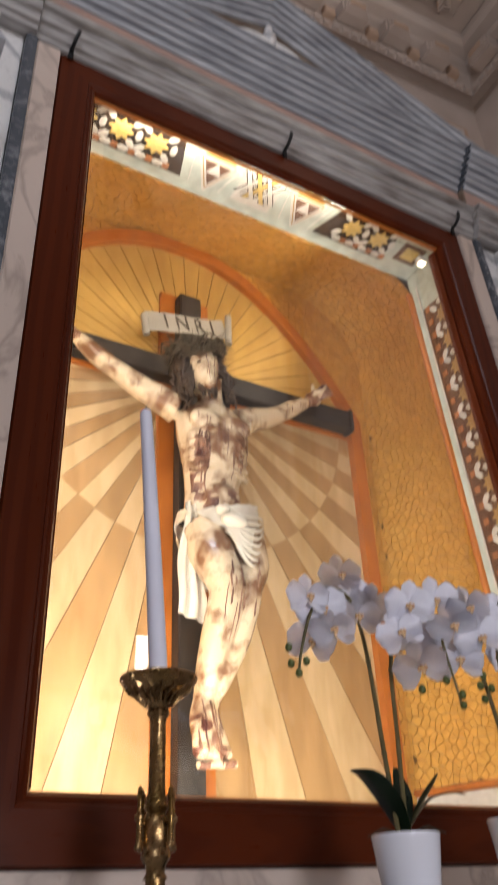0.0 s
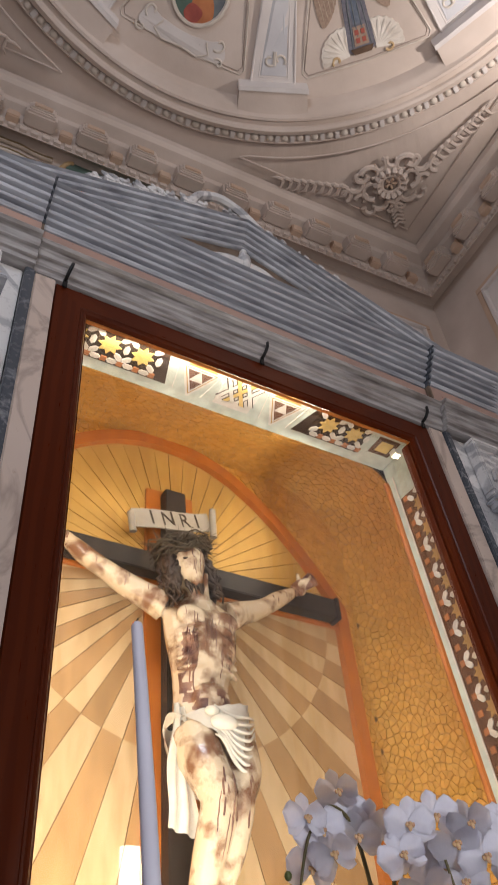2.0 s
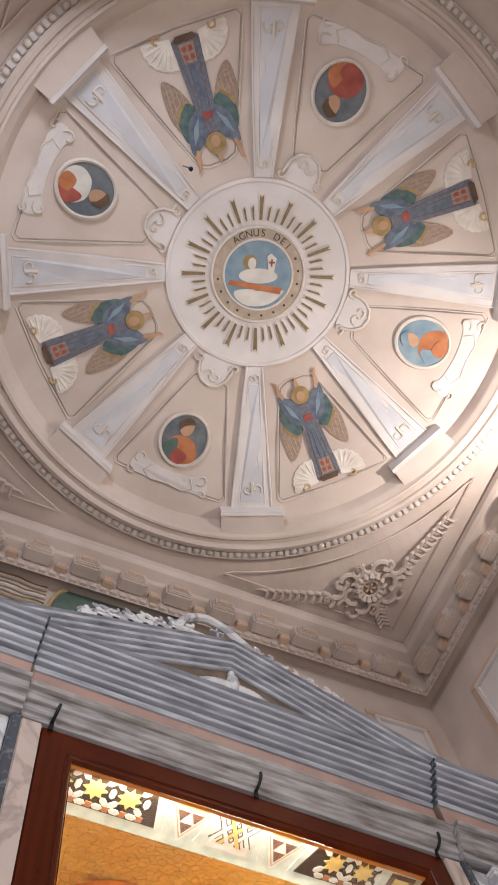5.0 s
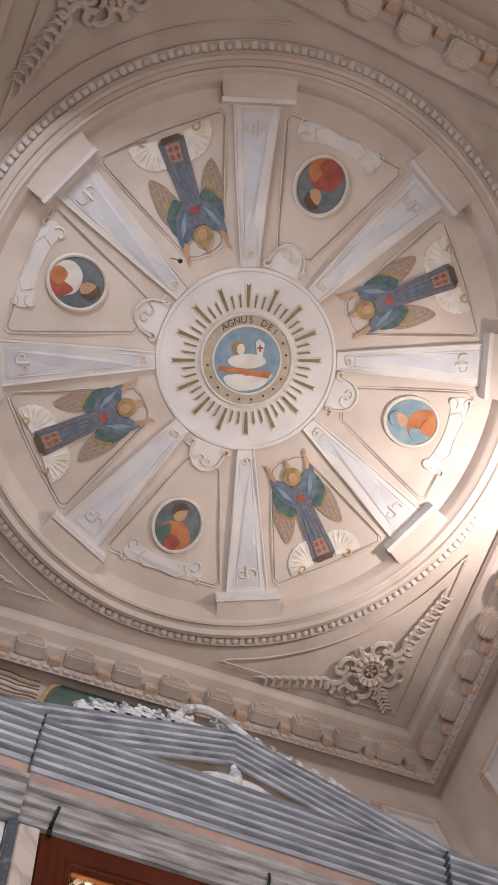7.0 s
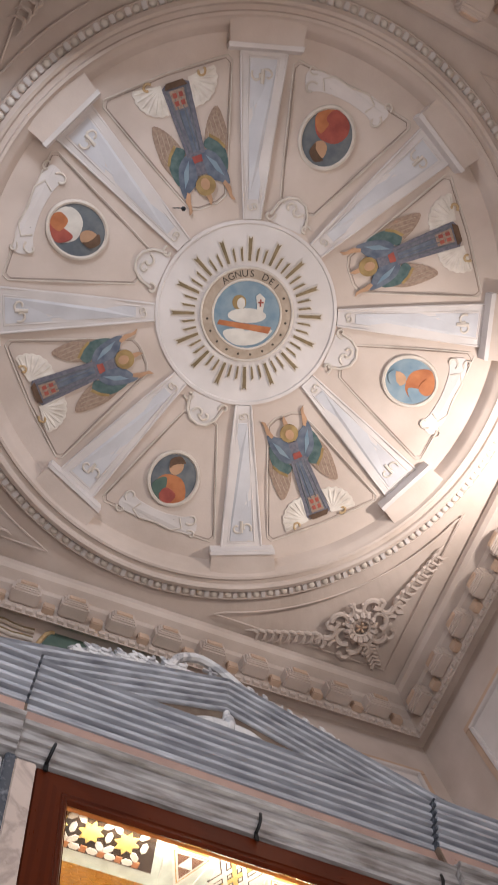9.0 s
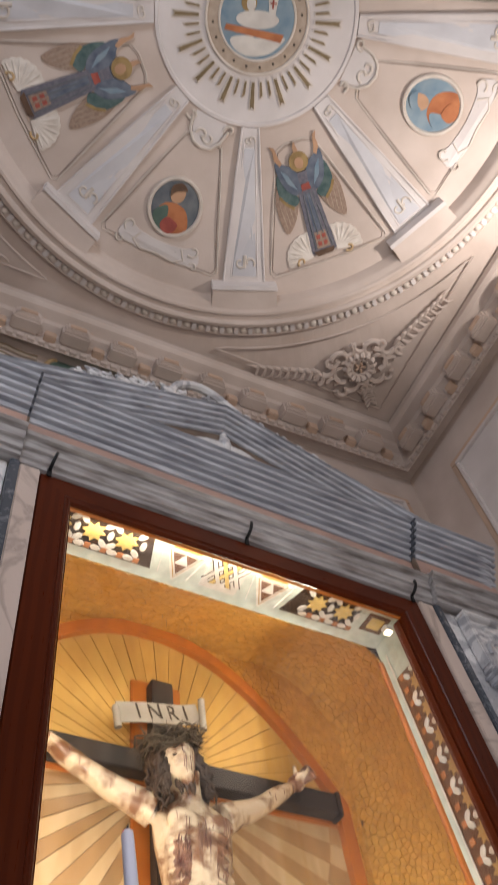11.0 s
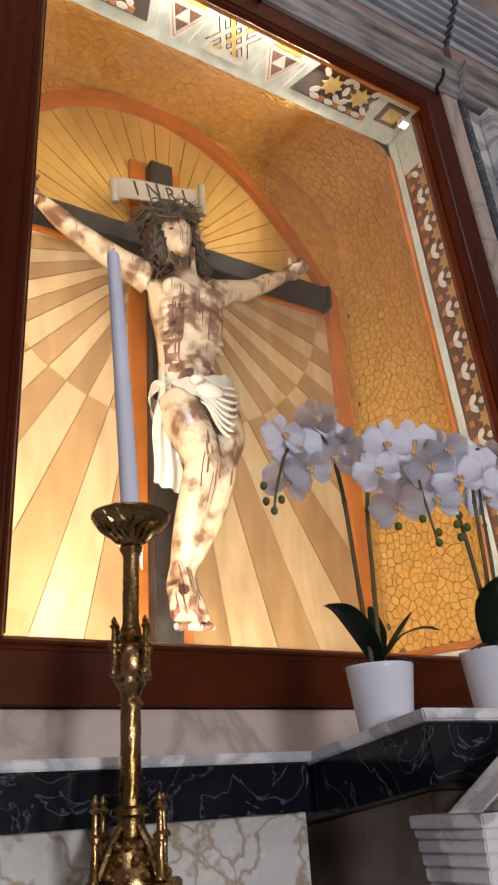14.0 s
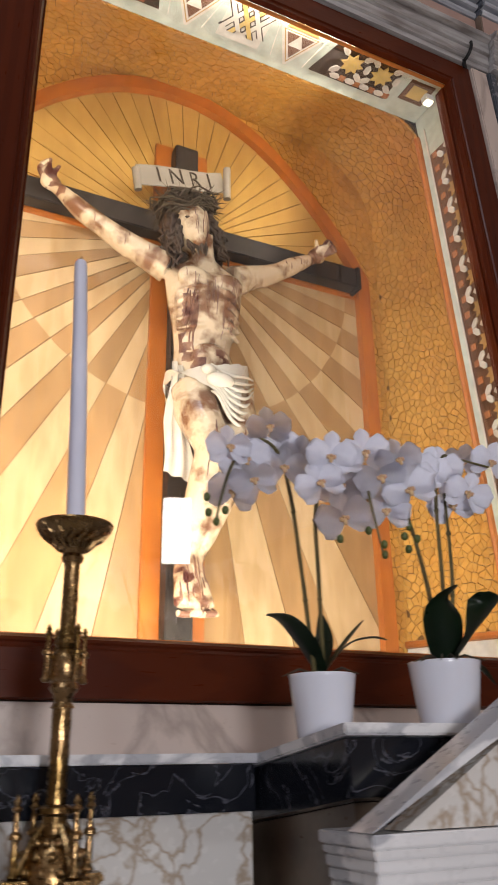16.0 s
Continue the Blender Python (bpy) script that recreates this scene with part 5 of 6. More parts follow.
add_ball(bm, (0.885, 2.015, 3.435), (0.072, 0.088, 0.100), 18, 12, Matrix.Rotation(radians(14), 4, "X"))
add_ball(bm, (0.872, 1.968, 3.385), (0.047, 0.042, 0.062), 14, 10)
add_ball(bm, (0.870, 1.928, 3.400), (0.011, 0.014, 0.026), 8, 6)
add_ball(bm, (0.867, 1.945, 3.335), (0.026, 0.026, 0.034), 10, 8)
bm.verts.ensure_lookup_table()
BOW = Matrix.Translation((0.878, 2.03, 3.325)) @ Matrix.Rotation(radians(-16), 4, "Y") @ Matrix.Translation((-0.885, -2.03, -3.335))
bmesh.ops.transform(bm, verts=bm.verts[HEAD:], matrix=BOW)
# arms
limb([(0.80, 2.08, 3.27, 0.060, 0.060), (0.72, 2.09, 3.305, 0.048, 0.048), (0.64, 2.10, 3.345, 0.043, 0.043), (0.57, 2.11, 3.39, 0.036, 0.037), (0.50, 2.125, 3.44, 0.037, 0.036), (0.43, 2.14, 3.505, 0.026, 0.026), (0.405, 2.15, 3.53, 0.024, 0.020)])
limb([(1.055, 2.08, 3.28, 0.060, 0.060), (1.13, 2.09, 3.325, 0.047, 0.047), (1.19, 2.10, 3.355, 0.042, 0.042), (1.26, 2.11, 3.40, 0.036, 0.036), (1.33, 2.125, 3.455, 0.036, 0.035), (1.41, 2.145, 3.515, 0.026, 0.026), (1.44, 2.155, 3.54, 0.024, 0.020)])
for x, z, s in ((0.385, 3.55, -1), (1.465, 3.56, 1)):
    add_ball(bm, (x, 2.155, z), (0.040, 0.020, 0.034), 12, 8)
    for i in range(4):
        u = 0.2 + 0.33 * i
        limb([(x + s * 0.025 * math.cos(u), 2.15, z + 0.025 * math.sin(u), 0.0105, 0.0105), (x + s * 0.052 * math.cos(u), 2.112 - 0.006 * i, z + 0.045 * math.sin(u), 0.0100, 0.0100), (x + s * 0.050 * math.cos(u), 2.085, z + 0.042 * math.sin(u) - 0.012, 0.008, 0.008)], 3, 8)
    limb([(x, 2.145, z + 0.02, 0.011, 0.011), (x - s * 0.02, 2.12, z + 0.055, 0.009, 0.009)], 3, 8)
# legs, the feet nailed one over the other
limb([(0.885, 2.06, 2.79, 0.078, 0.085), (0.895, 2.02, 2.70, 0.074, 0.080), (0.925, 1.985, 2.60, 0.062, 0.066), (0.928, 1.985, 2.55, 0.056, 0.060), (0.912, 2.01, 2.45, 0.052, 0.058), (0.900, 2.05, 2.34, 0.044, 0.048), (0.893, 2.08, 2.26, 0.032, 0.036), (0.882, 2.07, 2.20, 0.038, 0.045), (0.872, 2.03, 2.13, 0.044, 0.032), (0.862, 2.005, 2.075, 0.044, 0.024)])
limb([(1.03, 2.06, 2.79, 0.078, 0.085), (1.035, 2.03, 2.68, 0.070, 0.078), (1.005, 2.00, 2.59, 0.056, 0.062), (0.998, 2.005, 2.53, 0.052, 0.056), (0.975, 2.03, 2.43, 0.050, 0.056), (0.945, 2.065, 2.33, 0.042, 0.046), (0.922, 2.10, 2.25, 0.032, 0.036), (0.917, 2.10, 2.19, 0.036, 0.042), (0.918, 2.06, 2.13, 0.040, 0.032), (0.922, 2.03, 2.08, 0.040, 0.024)])
for x0, y0, z0 in ((0.862, 1.995, 2.062), (0.924, 2.02, 2.068)):
    for i in range(5):
        add_ball(bm, (x0 - 0.034 + 0.017 * i, y0 - 0.006, z0 - 0.012 + 0.002 * abs(i - 1)), (0.0098, 0.014, 0.012), 8, 6)
tmp = bpy.data.meshes.new("carving")
bmesh.ops.recalc_face_normals(bm, faces=bm.faces)
bm.to_mesh(tmp); bm.free()
carving = new("carving", tmp)
mod = carving.modifiers.new("fuse", "REMESH")
mod.mode, mod.voxel_size = "VOXEL", 0.0065
sm = carving.modifiers.new("soften", "SMOOTH")
sm.factor, sm.iterations = 0.5, 2
dg = bpy.context.evaluated_depsgraph_get()
fused = bpy.data.meshes.new_from_object(carving.evaluated_get(dg))
bpy.data.objects.remove(carving)
bm = bmesh.new()
bm.from_mesh(fused)
for f in bm.faces:
    f.smooth = True
    c = f.calc_center_median()
    w = math.sin(61 * c.x + 43 * c.z) + 0.6 * math.sin(127 * c.z - 83 * c.x + 3 * c.y)
    hand = c.x < 0.43 or c.x > 1.42
    foot = c.z < 2.20
    belly = 2.84 < c.z < 2.93 and c.y < 2.05
    side = 2.93 < c.z < 3.13 and 0.83 < c.x < 0.875 and c.y < 2.05
    f.material_index = 2 if (hand and w > -0.4) or (foot and w > 0.55) or (belly and w > 0.35) or (side and w > -0.5) else 0
tree = BVHTree.FromBMesh(bm)
rnd = random.Random(15)
runs = []


def trickle(x, z, length, r, drift=0.0):
    """A dark painted run that follows the carving downwards."""
    pts, q = [], x
    for k in range(int(length / 0.012) + 1):
        q += rnd.uniform(-0.0016, 0.0016) + drift * 0.012
        hit = tree.ray_cast(Vector((q, 1.7, z - 0.012 * k)), Vector((0, 1, 0)))[0]
        if hit is None or (pts and abs(hit.y - pts[-1].y) > 0.03):
            break
        pts.append(hit - Vector((0, 0.0005, 0)))
    if len(pts) > 2:
        runs.append((pts, [r * (0.6 + 0.5 * math.sin(math.pi * (0.1 + 0.8 * k / len(pts)))) for k in range(len(pts))]))


for i in range(9):
    trickle(0.838 + 0.0045 * i, 3.150 - rnd.uniform(0, 0.03), rnd.uniform(0.12, 0.30), 0.0032)
for i in range(26):
    trickle(rnd.uniform(0.83, 1.03), rnd.uniform(3.05, 3.27), rnd.uniform(0.03, 0.14), 0.0016)
for i in range(5):
    trickle(rnd.uniform(0.90, 1.07), rnd.uniform(2.45, 2.62), rnd.uniform(0.03, 0.16), 0.0018, -0.1)
for i in range(40):
    trickle(rnd.uniform(0.83, 0.96), rnd.uniform(2.08, 2.26), rnd.uniform(0.03, 0.09), 0.0028)
for i in range(14):
    trickle(rnd.uniform(0.87, 1.03), rnd.uniform(2.52, 2.66), rnd.uniform(0.02, 0.06), 0.0034)
for i in range(60):
    trickle(rnd.choice((rnd.uniform(0.37, 0.75), rnd.uniform(1.10, 1.49))), rnd.uniform(3.30, 3.55), 0.035, 0.0020)
for i in range(10):
    trickle(rnd.uniform(0.84, 0.90), rnd.uniform(3.38, 3.46), 0.06, 0.0014)
FIRST = len(bm.faces)


def slot(n):
    """The faces added since the last call take slot n."""
    global FIRST
    bm.faces.ensure_lookup_table()
    for i in range(FIRST, len(bm.faces)):
        bm.faces[i].material_index = n
        bm.faces[i].smooth = True
    FIRST = len(bm.faces)


for pts, rr in runs:
    add_tube(bm, pts, rr, 5)
slot(2)
# loincloth wound round the hips, with folds, and its hanging end
NA = 72
rows = []
for j in range(13):
    g = j / 12
    z = 2.885 - 0.185 * g
    rr = []
    for i in range(NA):
        u = 2 * math.pi * i / NA
        fold = 0.006 * math.sin(9 * (z * 22 + 2.2 * math.cos(u)) ) + 0.004 * math.sin(5 * u + 3 * g)
        w, dp = 0.142 + 0.014 * g + fold, 0.108 + 0.010 * g + fold
        zz = 2.865 - (0.165 + 0.05 * math.cos(u)) * g * (1 - 0.62 * min(1.0, max(0.0, 0.25 - math.cos(u - 0.5)))) - (0.035 * g * (0.5 + 0.5 * math.cos(u - 0.2))) + 0.04 * math.cos(u) * (1 - g) + 0.03 * g * math.cos(2 * u)
        rr.append(bm.verts.new((0.952 + w * math.cos(u), 2.068 + dp * math.sin(u), zz)))
    rows.append(rr)
for p, q in zip(rows, rows[1:]):
    for i in range(NA):
        bm.faces.new((p[i], p[(i + 1) % NA], q[(i + 1) % NA], q[i]))
for i in range(8):
    z = 2.87 - 0.014 * i
    pts = spline([(0.915, 1.960, z - 0.01), (0.94, 1.952, z - 0.03), (0.98, 1.950, z - 0.045 - 0.008 * i), (1.04, 1.962, z - 0.035 - 0.012 * i), (1.092, 2.01, z - 0.015)], 4)
    add_tube(bm, pts, [0.003 + 0.004 * math.sin(math.pi * k / 16) for k in range(17)], 7)
add_ball(bm, (0.945, 1.950, 2.80), (0.050, 0.026, 0.026), 12, 8)
add_ball(bm, (0.905, 1.956, 2.835), (0.026, 0.020, 0.016), 10, 8)
rows = []
for j in range(15):
    g = j / 14
    rr = []
    for i in range(13):
        f = -1 + i / 6
        y = 2.03 + 0.010 * math.sin(f * 7 + 4 * g) + 0.03 * g
        rr.append(bm.verts.new((0.825 + 0.02 * g + f * (0.022 + 0.030 * g) + 0.006 * math.sin(9 * g), y, 2.875 - 0.385 * g - 0.012 * f)))
    rows.append(rr)
for p, q in zip(rows, rows[1:]):
    for i in range(12):
        bm.faces.new((p[i], p[i + 1], q[i + 1], q[i]))
slot(1)
# hair and beard locks
HEAD = len(bm.verts)
rnd = random.Random(5)
for i in range(60):
    u = rnd.uniform(-0.5, math.pi + 0.5)
    x, y = 0.885 + 0.074 * math.cos(u), 2.02 + 0.075 * math.sin(u)
    z = 3.50 - 0.02 * rnd.random()
    sx = 1 if x > 0.885 else -1
    L_ = rnd.uniform(0.10, 0.19)
    pts = [(x, y, z), (x + sx * 0.016, y + 0.006, z - L_ * 0.35), (x + sx * 0.010 + rnd.uniform(-0.01, 0.01), y + 0.004, z - L_ * 0.7), (x + sx * 0.018, y - 0.01, z - L_)]
    add_tube(bm, spline(pts, 3), [0.012 - 0.0008 * k for k in range(10)], 6)
for i in range(40):
    u, v = rnd.uniform(-1, 1), rnd.uniform(0, 1)
    p = Vector((0.867 + 0.036 * u, 1.938 + 0.030 * abs(u), 3.350 - 0.035 * v))
    add_tube(bm, [p, p + Vector((-0.006 * u, -0.006, -0.016)), p + Vector((-0.012 * u, 0.002, -0.034 - 0.012 * (1 - abs(u))))], [0.006, 0.0055, 0.002], 5)
for sg in (-1, 1):
    add_ball(bm, (0.870 + sg * 0.024, 1.941, 3.419), (0.011, 0.005, 0.0035), 8, 6)
for i in range(90):
    sg = rnd.choice((-1, 1))
    x, y, z = 0.887 + sg * rnd.uniform(0.050, 0.082), rnd.uniform(1.97, 2.07), rnd.uniform(3.40, 3.48)
    L_ = rnd.uniform(0.08, 0.16)
    pts = [(x + 0.010 * math.sin(3.2 * k + i) + sg * 0.006 * k, y + 0.009 * math.cos(3.2 * k + i), z - L_ * k / 6) for k in range(7)]
    add_tube(bm, pts, [0.0095, 0.010, 0.010, 0.009, 0.008, 0.007, 0.003], 6)
add_ball(bm, (0.889, 2.055, 3.470), (0.080, 0.085, 0.080), 14, 10)
slot(3)
# crown of twisted twigs
for i in range(26):
    ph, rr0 = rnd.uniform(0, 6.28), rnd.uniform(0.072, 0.106)
    pts = []
    for k in range(15):
        u = ph + k * 0.45
        pts.append((0.882 + rr0 * math.cos(u) * 1.05 + rnd.uniform(-0.013, 0.013), 2.005 + rr0 * math.sin(u), 3.50 + 0.026 * math.sin(2 * u + i) + rnd.uniform(-0.018, 0.018) + 0.02 * math.sin(u)))
    add_tube(bm, pts, 0.0032, 5)
for i in range(190):
    u, rr0 = rnd.uniform(0, 6.28), 0.088
    p = Vector((0.882 + rr0 * math.cos(u), 2.005 + rr0 * math.sin(u), 3.50 + rnd.uniform(-0.03, 0.03) + 0.02 * math.sin(u)))
    d = Vector((math.cos(u) + rnd.uniform(-0.8, 0.8), math.sin(u) + rnd.uniform(-0.8, 0.8), rnd.uniform(-0.9, 0.9))).normalized()
    add_tube(bm, [p, p + d * rnd.uniform(0.04, 0.075)], [0.0025, 0.0004], 4)
slot(4)
bm.verts.ensure_lookup_table()
bmesh.ops.transform(bm, verts=bm.verts[HEAD:], matrix=BOW)
me = bpy.data.meshes.new("statue")
bm.to_mesh(me); bm.free()
for nm in ("skin", "cloth", "blood", "hair", "thorn"):
    me.materials.append(M[nm])
tagged(new("statue", me), "painted carved wooden crucifix statue with white cloth and thorn wreath", "statue")

# ---- candlestick and candle ----
KX, KY = 0.288, 1.062
stick = thing("candlestick", "tall ornate gothic brass candlestick standing before the marble ledge", "candlestick")
lathe("stem", [(0, 1.958), (0.011, 1.958), (0.014, 1.950), (0.0120, 1.940), (0.0125, 1.84), (0.015, 1.836), (0.015, 1.828), (0, 1.828)], (KX, KY, 0), M["brass"], stick, 20)
dish = lathe("drip_dish", [(0.0, 1.998), (0.030, 1.997), (0.052, 2.002), (0.060, 2.008), (0.0612, 2.005), (0.056, 1.994), (0.036, 1.982), (0.022, 1.972), (0.015, 1.960), (0.018, 1.954), (0.015, 1.947), (0.0, 1.947)], (KX, KY, 0), M["brass"], stick, 32, "shallow brass drip dish")
bm = bmesh.new()
for i in range(16):
    u = 2 * math.pi * i / 16
    add_tube(bm, [(KX + r * math.cos(u + w), KY + r * math.sin(u + w), z) for r, z, w in ((0.058, 2.003, 0.0), (0.046, 1.987, 0.12), (0.034, 1.979, -0.1), (0.021, 1.966, 0.0))], [0.0035, 0.004, 0.004, 0.003], 5)
part("dish_leaves", bm, M["brass"], dish, "openwork brass leaves", True)
lathe("knop", [(0, 1.83), (0.014, 1.83), (0.019, 1.822), (0.014, 1.815), (0.020, 1.808), (0.024, 1.80), (0.024, 1.772), (0.019, 1.766), (0.022, 1.758), (0.015, 1.748), (0.013, 1.738), (0.018, 1.730), (0, 1.730)], (KX, KY, 0), M["brass"], stick, 24)
bm = bmesh.new()
N0 = 40
rows = []
for j in range(N0 + 1):
    z = 1.735 - 0.137 * j / N0
    rows.append([bm.verts.new((KX + (0.0140 + 0.0005 * math.sin(8 * u + j * 0.5)) * math.cos(u), KY + (0.0140 + 0.0005 * math.sin(8 * u + j * 0.5)) * math.sin(u), z)) for u in np.linspace(0, 2 * math.pi, 24, endpoint=False)])
for a, b in zip(rows, rows[1:]):
    for k in range(24):
        bm.faces.new((a[k], a[(k + 1) % 24], b[(k + 1) % 24], b[k]))
part("twisted_stem", bm, M["brass"], stick, smooth=True)


def pinnacle(x, y, z0, h, s=1.0):
    lathe("pinnacle", [(0, z0), (0.0045 * s, z0), (0.0075 * s, z0 + 0.004), (0.0045 * s, z0 + 0.010), (0.0045 * s, z0 + h * 0.45), (0.008 * s, z0 + h * 0.47), (0.008 * s, z0 + h * 0.52), (0.004 * s, z0 + h * 0.56), (0.0032 * s, z0 + h * 0.78), (0.0065 * s, z0 + h * 0.82), (0.003 * s, z0 + h * 0.87), (0.0045 * s, z0 + h * 0.91), (0.0004, z0 + h)], (x, y, 0), M["brass"], stick, 10)


for k in range(4):
    u = math.pi / 4 + k * math.pi / 2 - 0.5
    x, y = KX + 0.031 * math.cos(u), KY + 0.031 * math.sin(u)
    pinnacle(x, y, 1.765, 0.085)
    bm = bmesh.new()
    for z in (1.802, 1.772):
        add_tube(bm, [(KX + 0.018 * math.cos(u), KY + 0.018 * math.sin(u), z), (x, y, z)], 0.0035, 6)
    part("bracket", bm, M["brass"], stick)
    x, y = KX + 0.058 * math.cos(u), KY + 0.058 * math.sin(u)
    pinnacle(x, y, 1.512, 0.105, 1.2)
    bm = bmesh.new()
    add_box(bm, x - 0.014, x + 0.014, y - 0.014, y + 0.014, 1.40, 1.502, 0.003)
    add_box(bm, x - 0.019, x + 0.019, y - 0.019, y + 0.019, 1.499, 1.513, 0.003)
    add_tube(bm, [(x, y, 1.507), (KX + 0.035 * math.cos(u), KY + 0.035 * math.sin(u), 1.552), (KX + 0.016 * math.cos(u), KY + 0.016 * math.sin(u), 1.577)], 0.005, 6)
    part("buttress", bm, M["brass"], stick)
lathe("collar", [(0, 1.602), (0.016, 1.602), (0.026, 1.598), (0.027, 1.591), (0.018, 1.587), (0.017, 1.565), (0.024, 1.559), (0, 1.559)], (KX, KY, 0), M["brass"], stick, 24)
lathe("cupola", [(0, 1.561), (0.022, 1.560), (0.034, 1.545), (0.044, 1.522), (0.048, 1.497), (0.046, 1.492), (0, 1.492)], (KX, KY, 0), M["brass"], stick, 24)
bm = bmesh.new()
for i in range(12):
    u = 2 * math.pi * i / 12
    for j in range(4):
        r, z = (0.027, 0.038, 0.045, 0.048)[j], (1.555, 1.539, 1.521, 1.503)[j]
        add_ball(bm, (KX + (r + 0.003) * math.cos(u + 0.26 * j), KY + (r + 0.003) * math.sin(u + 0.26 * j), z), (0.0065, 0.0065, 0.007), 7, 5)
part("cupola_leaves", bm, M["brass"], stick, "chased brass leaves", True)
for i in range(12):
    u = 2 * math.pi * i / 12
    lathe("colonnette", [(0.006, 1.492), (0.0045, 1.484), (0.0045, 1.43), (0.007, 1.42), (0.007, 1.40)], (KX + 0.043 * math.cos(u), KY + 0.043 * math.sin(u), 0), M["brass"], stick, 8)
lathe("core", [(0, 1.4915), (0.030, 1.4915), (0.030, 1.40), (0.085, 1.398), (0.09, 1.385), (0.09, 1.362), (0, 1.362)], (KX, KY, 0), M["brass"], stick, 28)
candle = thing("candle", "tall pale lilac white candle in the brass dish", "candle")
bm = bmesh.new()
add_tube(bm, [(0.290, 1.066, 1.999), (0.288, 1.09, 2.20), (0.285, 1.115, 2.40), (0.282, 1.133, 2.540), (0.282, 1.1335, 2.548)], [0.0150, 0.0143, 0.0130, 0.0118, 0.0100], 24)
part("wax", bm, M["wax"], candle, smooth=True)
bm = bmesh.new()
add_tube(bm, [(0.282, 1.1335, 2.545), (0.282, 1.135, 2.556), (0.284, 1.135, 2.562)], 0.0016, 6)
part("wick", bm, M["iron"], candle, "short dark wick")
# red reflection over the candle tip, put in as a faintly glowing rim
M["red_glint"] = mat("red_glint", (0.75, 0.2, 0.1), 0.5, emit=1.2)
lathe("melted_rim", [(0.0, 2.549), (0.0075, 2.5495), (0.0102, 2.548), (0.0108, 2.545)], (0.282, 1.1335, 0), M["red_glint"], candle, 16, "reddish rim glowing for a reflection")

# ---- tabernacle gable at the side of the pedestal ----
tab = thing("tabernacle", "white marble tabernacle top with gable and stepped mouldings", "tabernacle")
TX0, TX1, TY0, TY1 = 0.600, 1.27, 0.742, 0.872
GX = (TX0 + TX1) / 2
for i, (z0, z1, d) in enumerate(((1.552, 1.568, 0.0), (1.540, 1.5515, 0.006), (1.524, 1.5395, 0.010), (1.508, 1.5235, 0.014), (1.490, 1.5075, 0.017), (1.465, 1.4895, 0.022))):
    box("step_moulding", TX0 + d, TX1 - d, TY0 + d, TY1, z0, z1, M["marble_white"], tab, 0.002)
box("body", TX0 + 0.03, TX1 - 0.03, TY0 + 0.03, TY1, 1.05, 1.464, M["marble_white"], tab, 0.004)
SL = 0.60
apex = 1.570 + SL * (GX - TX0)
bm = bmesh.new()
for s in (-1, 1):
    e = TX0 if s < 0 else TX1
    pf = ((TY0, 0.0), (TY0, -0.034), (TY0 + 0.012, -0.040), (TY0 + 0.055, -0.040), (TY0 + 0.055, 0.0))
    b2 = bmesh.new()
    add_prism(b2, pf, lambda y, h: (GX, y, apex + h), lambda y, h: (e + (0.012 if s < 0 else -0.012) * 0, y, max(1.569, apex + h - SL * abs(e - GX))))
    part("gable_cornice", b2, M["marble_white"], tab, "sloping white marble gable edge")
bm.free()
bm = bmesh.new()
add_prism(bm, ((TX0 + 0.055, 1.5695), (TX1 - 0.055, 1.5695), (GX, apex - 0.038)), lambda x, z: (x, TY0 + 0.014, z), lambda x, z: (x, TY0 + 0.053, z))
part("gable_field", bm, M["breccia"], tab, "mottled breccia field")

# ---- orchids ----


def flower_parts(parent, at, aim, size, spin):
    z = (Vector(aim) - Vector(at)).normalized()
    x = Vector((0, 0, 1)).cross(z).normalized()
    y = z.cross(x)
    m = Matrix.Translation(at) @ Matrix((x, y, z)).transposed().to_4x4() @ Matrix.Rotation(spin, 4, "Z") @ Matrix.Scale(size, 4)
    fl = new("flower", FLOWER)
    fl.parent = parent
    fl.matrix_local = m
    lp = new("lip", LIP)
    lp.parent = fl
    lp["label"] = "yellowish flower lip"
    return fl


def petal(bm, angle, length, width, lift, cup):
    n, k = 7, 4
    rows = []
    for i in range(n + 1):
        f = i / n
        w = width * (math.sin(math.pi * min(1, 0.06 + 0.94 * f)) ** 0.55) * (0.55 + 0.45 * f if f < 0.6 else 1.0 - 0.1 * (f - 0.6))
        row = []
        for j in range(-k, k + 1):
            g = j / k
            u, v = f * length, w * g
            h = lift * math.sin(f * 2.2) + cup * g * g * f + 0.015 * math.sin(5 * f + 3 * g)
            row.append(bm.verts.new((u * math.cos(angle) - v * math.sin(angle), u * math.sin(angle) + v * math.cos(angle), h)))
        rows.append(row)
    for a, b in zip(rows, rows[1:]):
        for j in range(2 * k):
            bm.faces.new((a[j], a[j + 1], b[j + 1], b[j]))


bm = bmesh.new()
for ang, ln, wd, lf, cu in ((90, 0.50, 0.19, -0.04, -0.05), (214, 0.50, 0.18, -0.05, -0.05), (326, 0.50, 0.18, -0.05, -0.05), (12, 0.52, 0.32, 0.05, -0.10), (168, 0.52, 0.32, 0.05, -0.10)):
    petal(bm, radians(ang), ln, wd, lf, cu)
bmesh.ops.solidify(bm, geom=bm.faces[:], thickness=0.012)
me = bpy.data.meshes.new("flower")
bm.to_mesh(me); bm.free()
me.polygons.foreach_set("use_smooth", [True] * len(me.polygons))
me.materials.append(M["petal"])
FLOWER = me
bm = bmesh.new()
add_ball(bm, (0, 0.01, 0.07), (0.035, 0.035, 0.05), 8, 6)
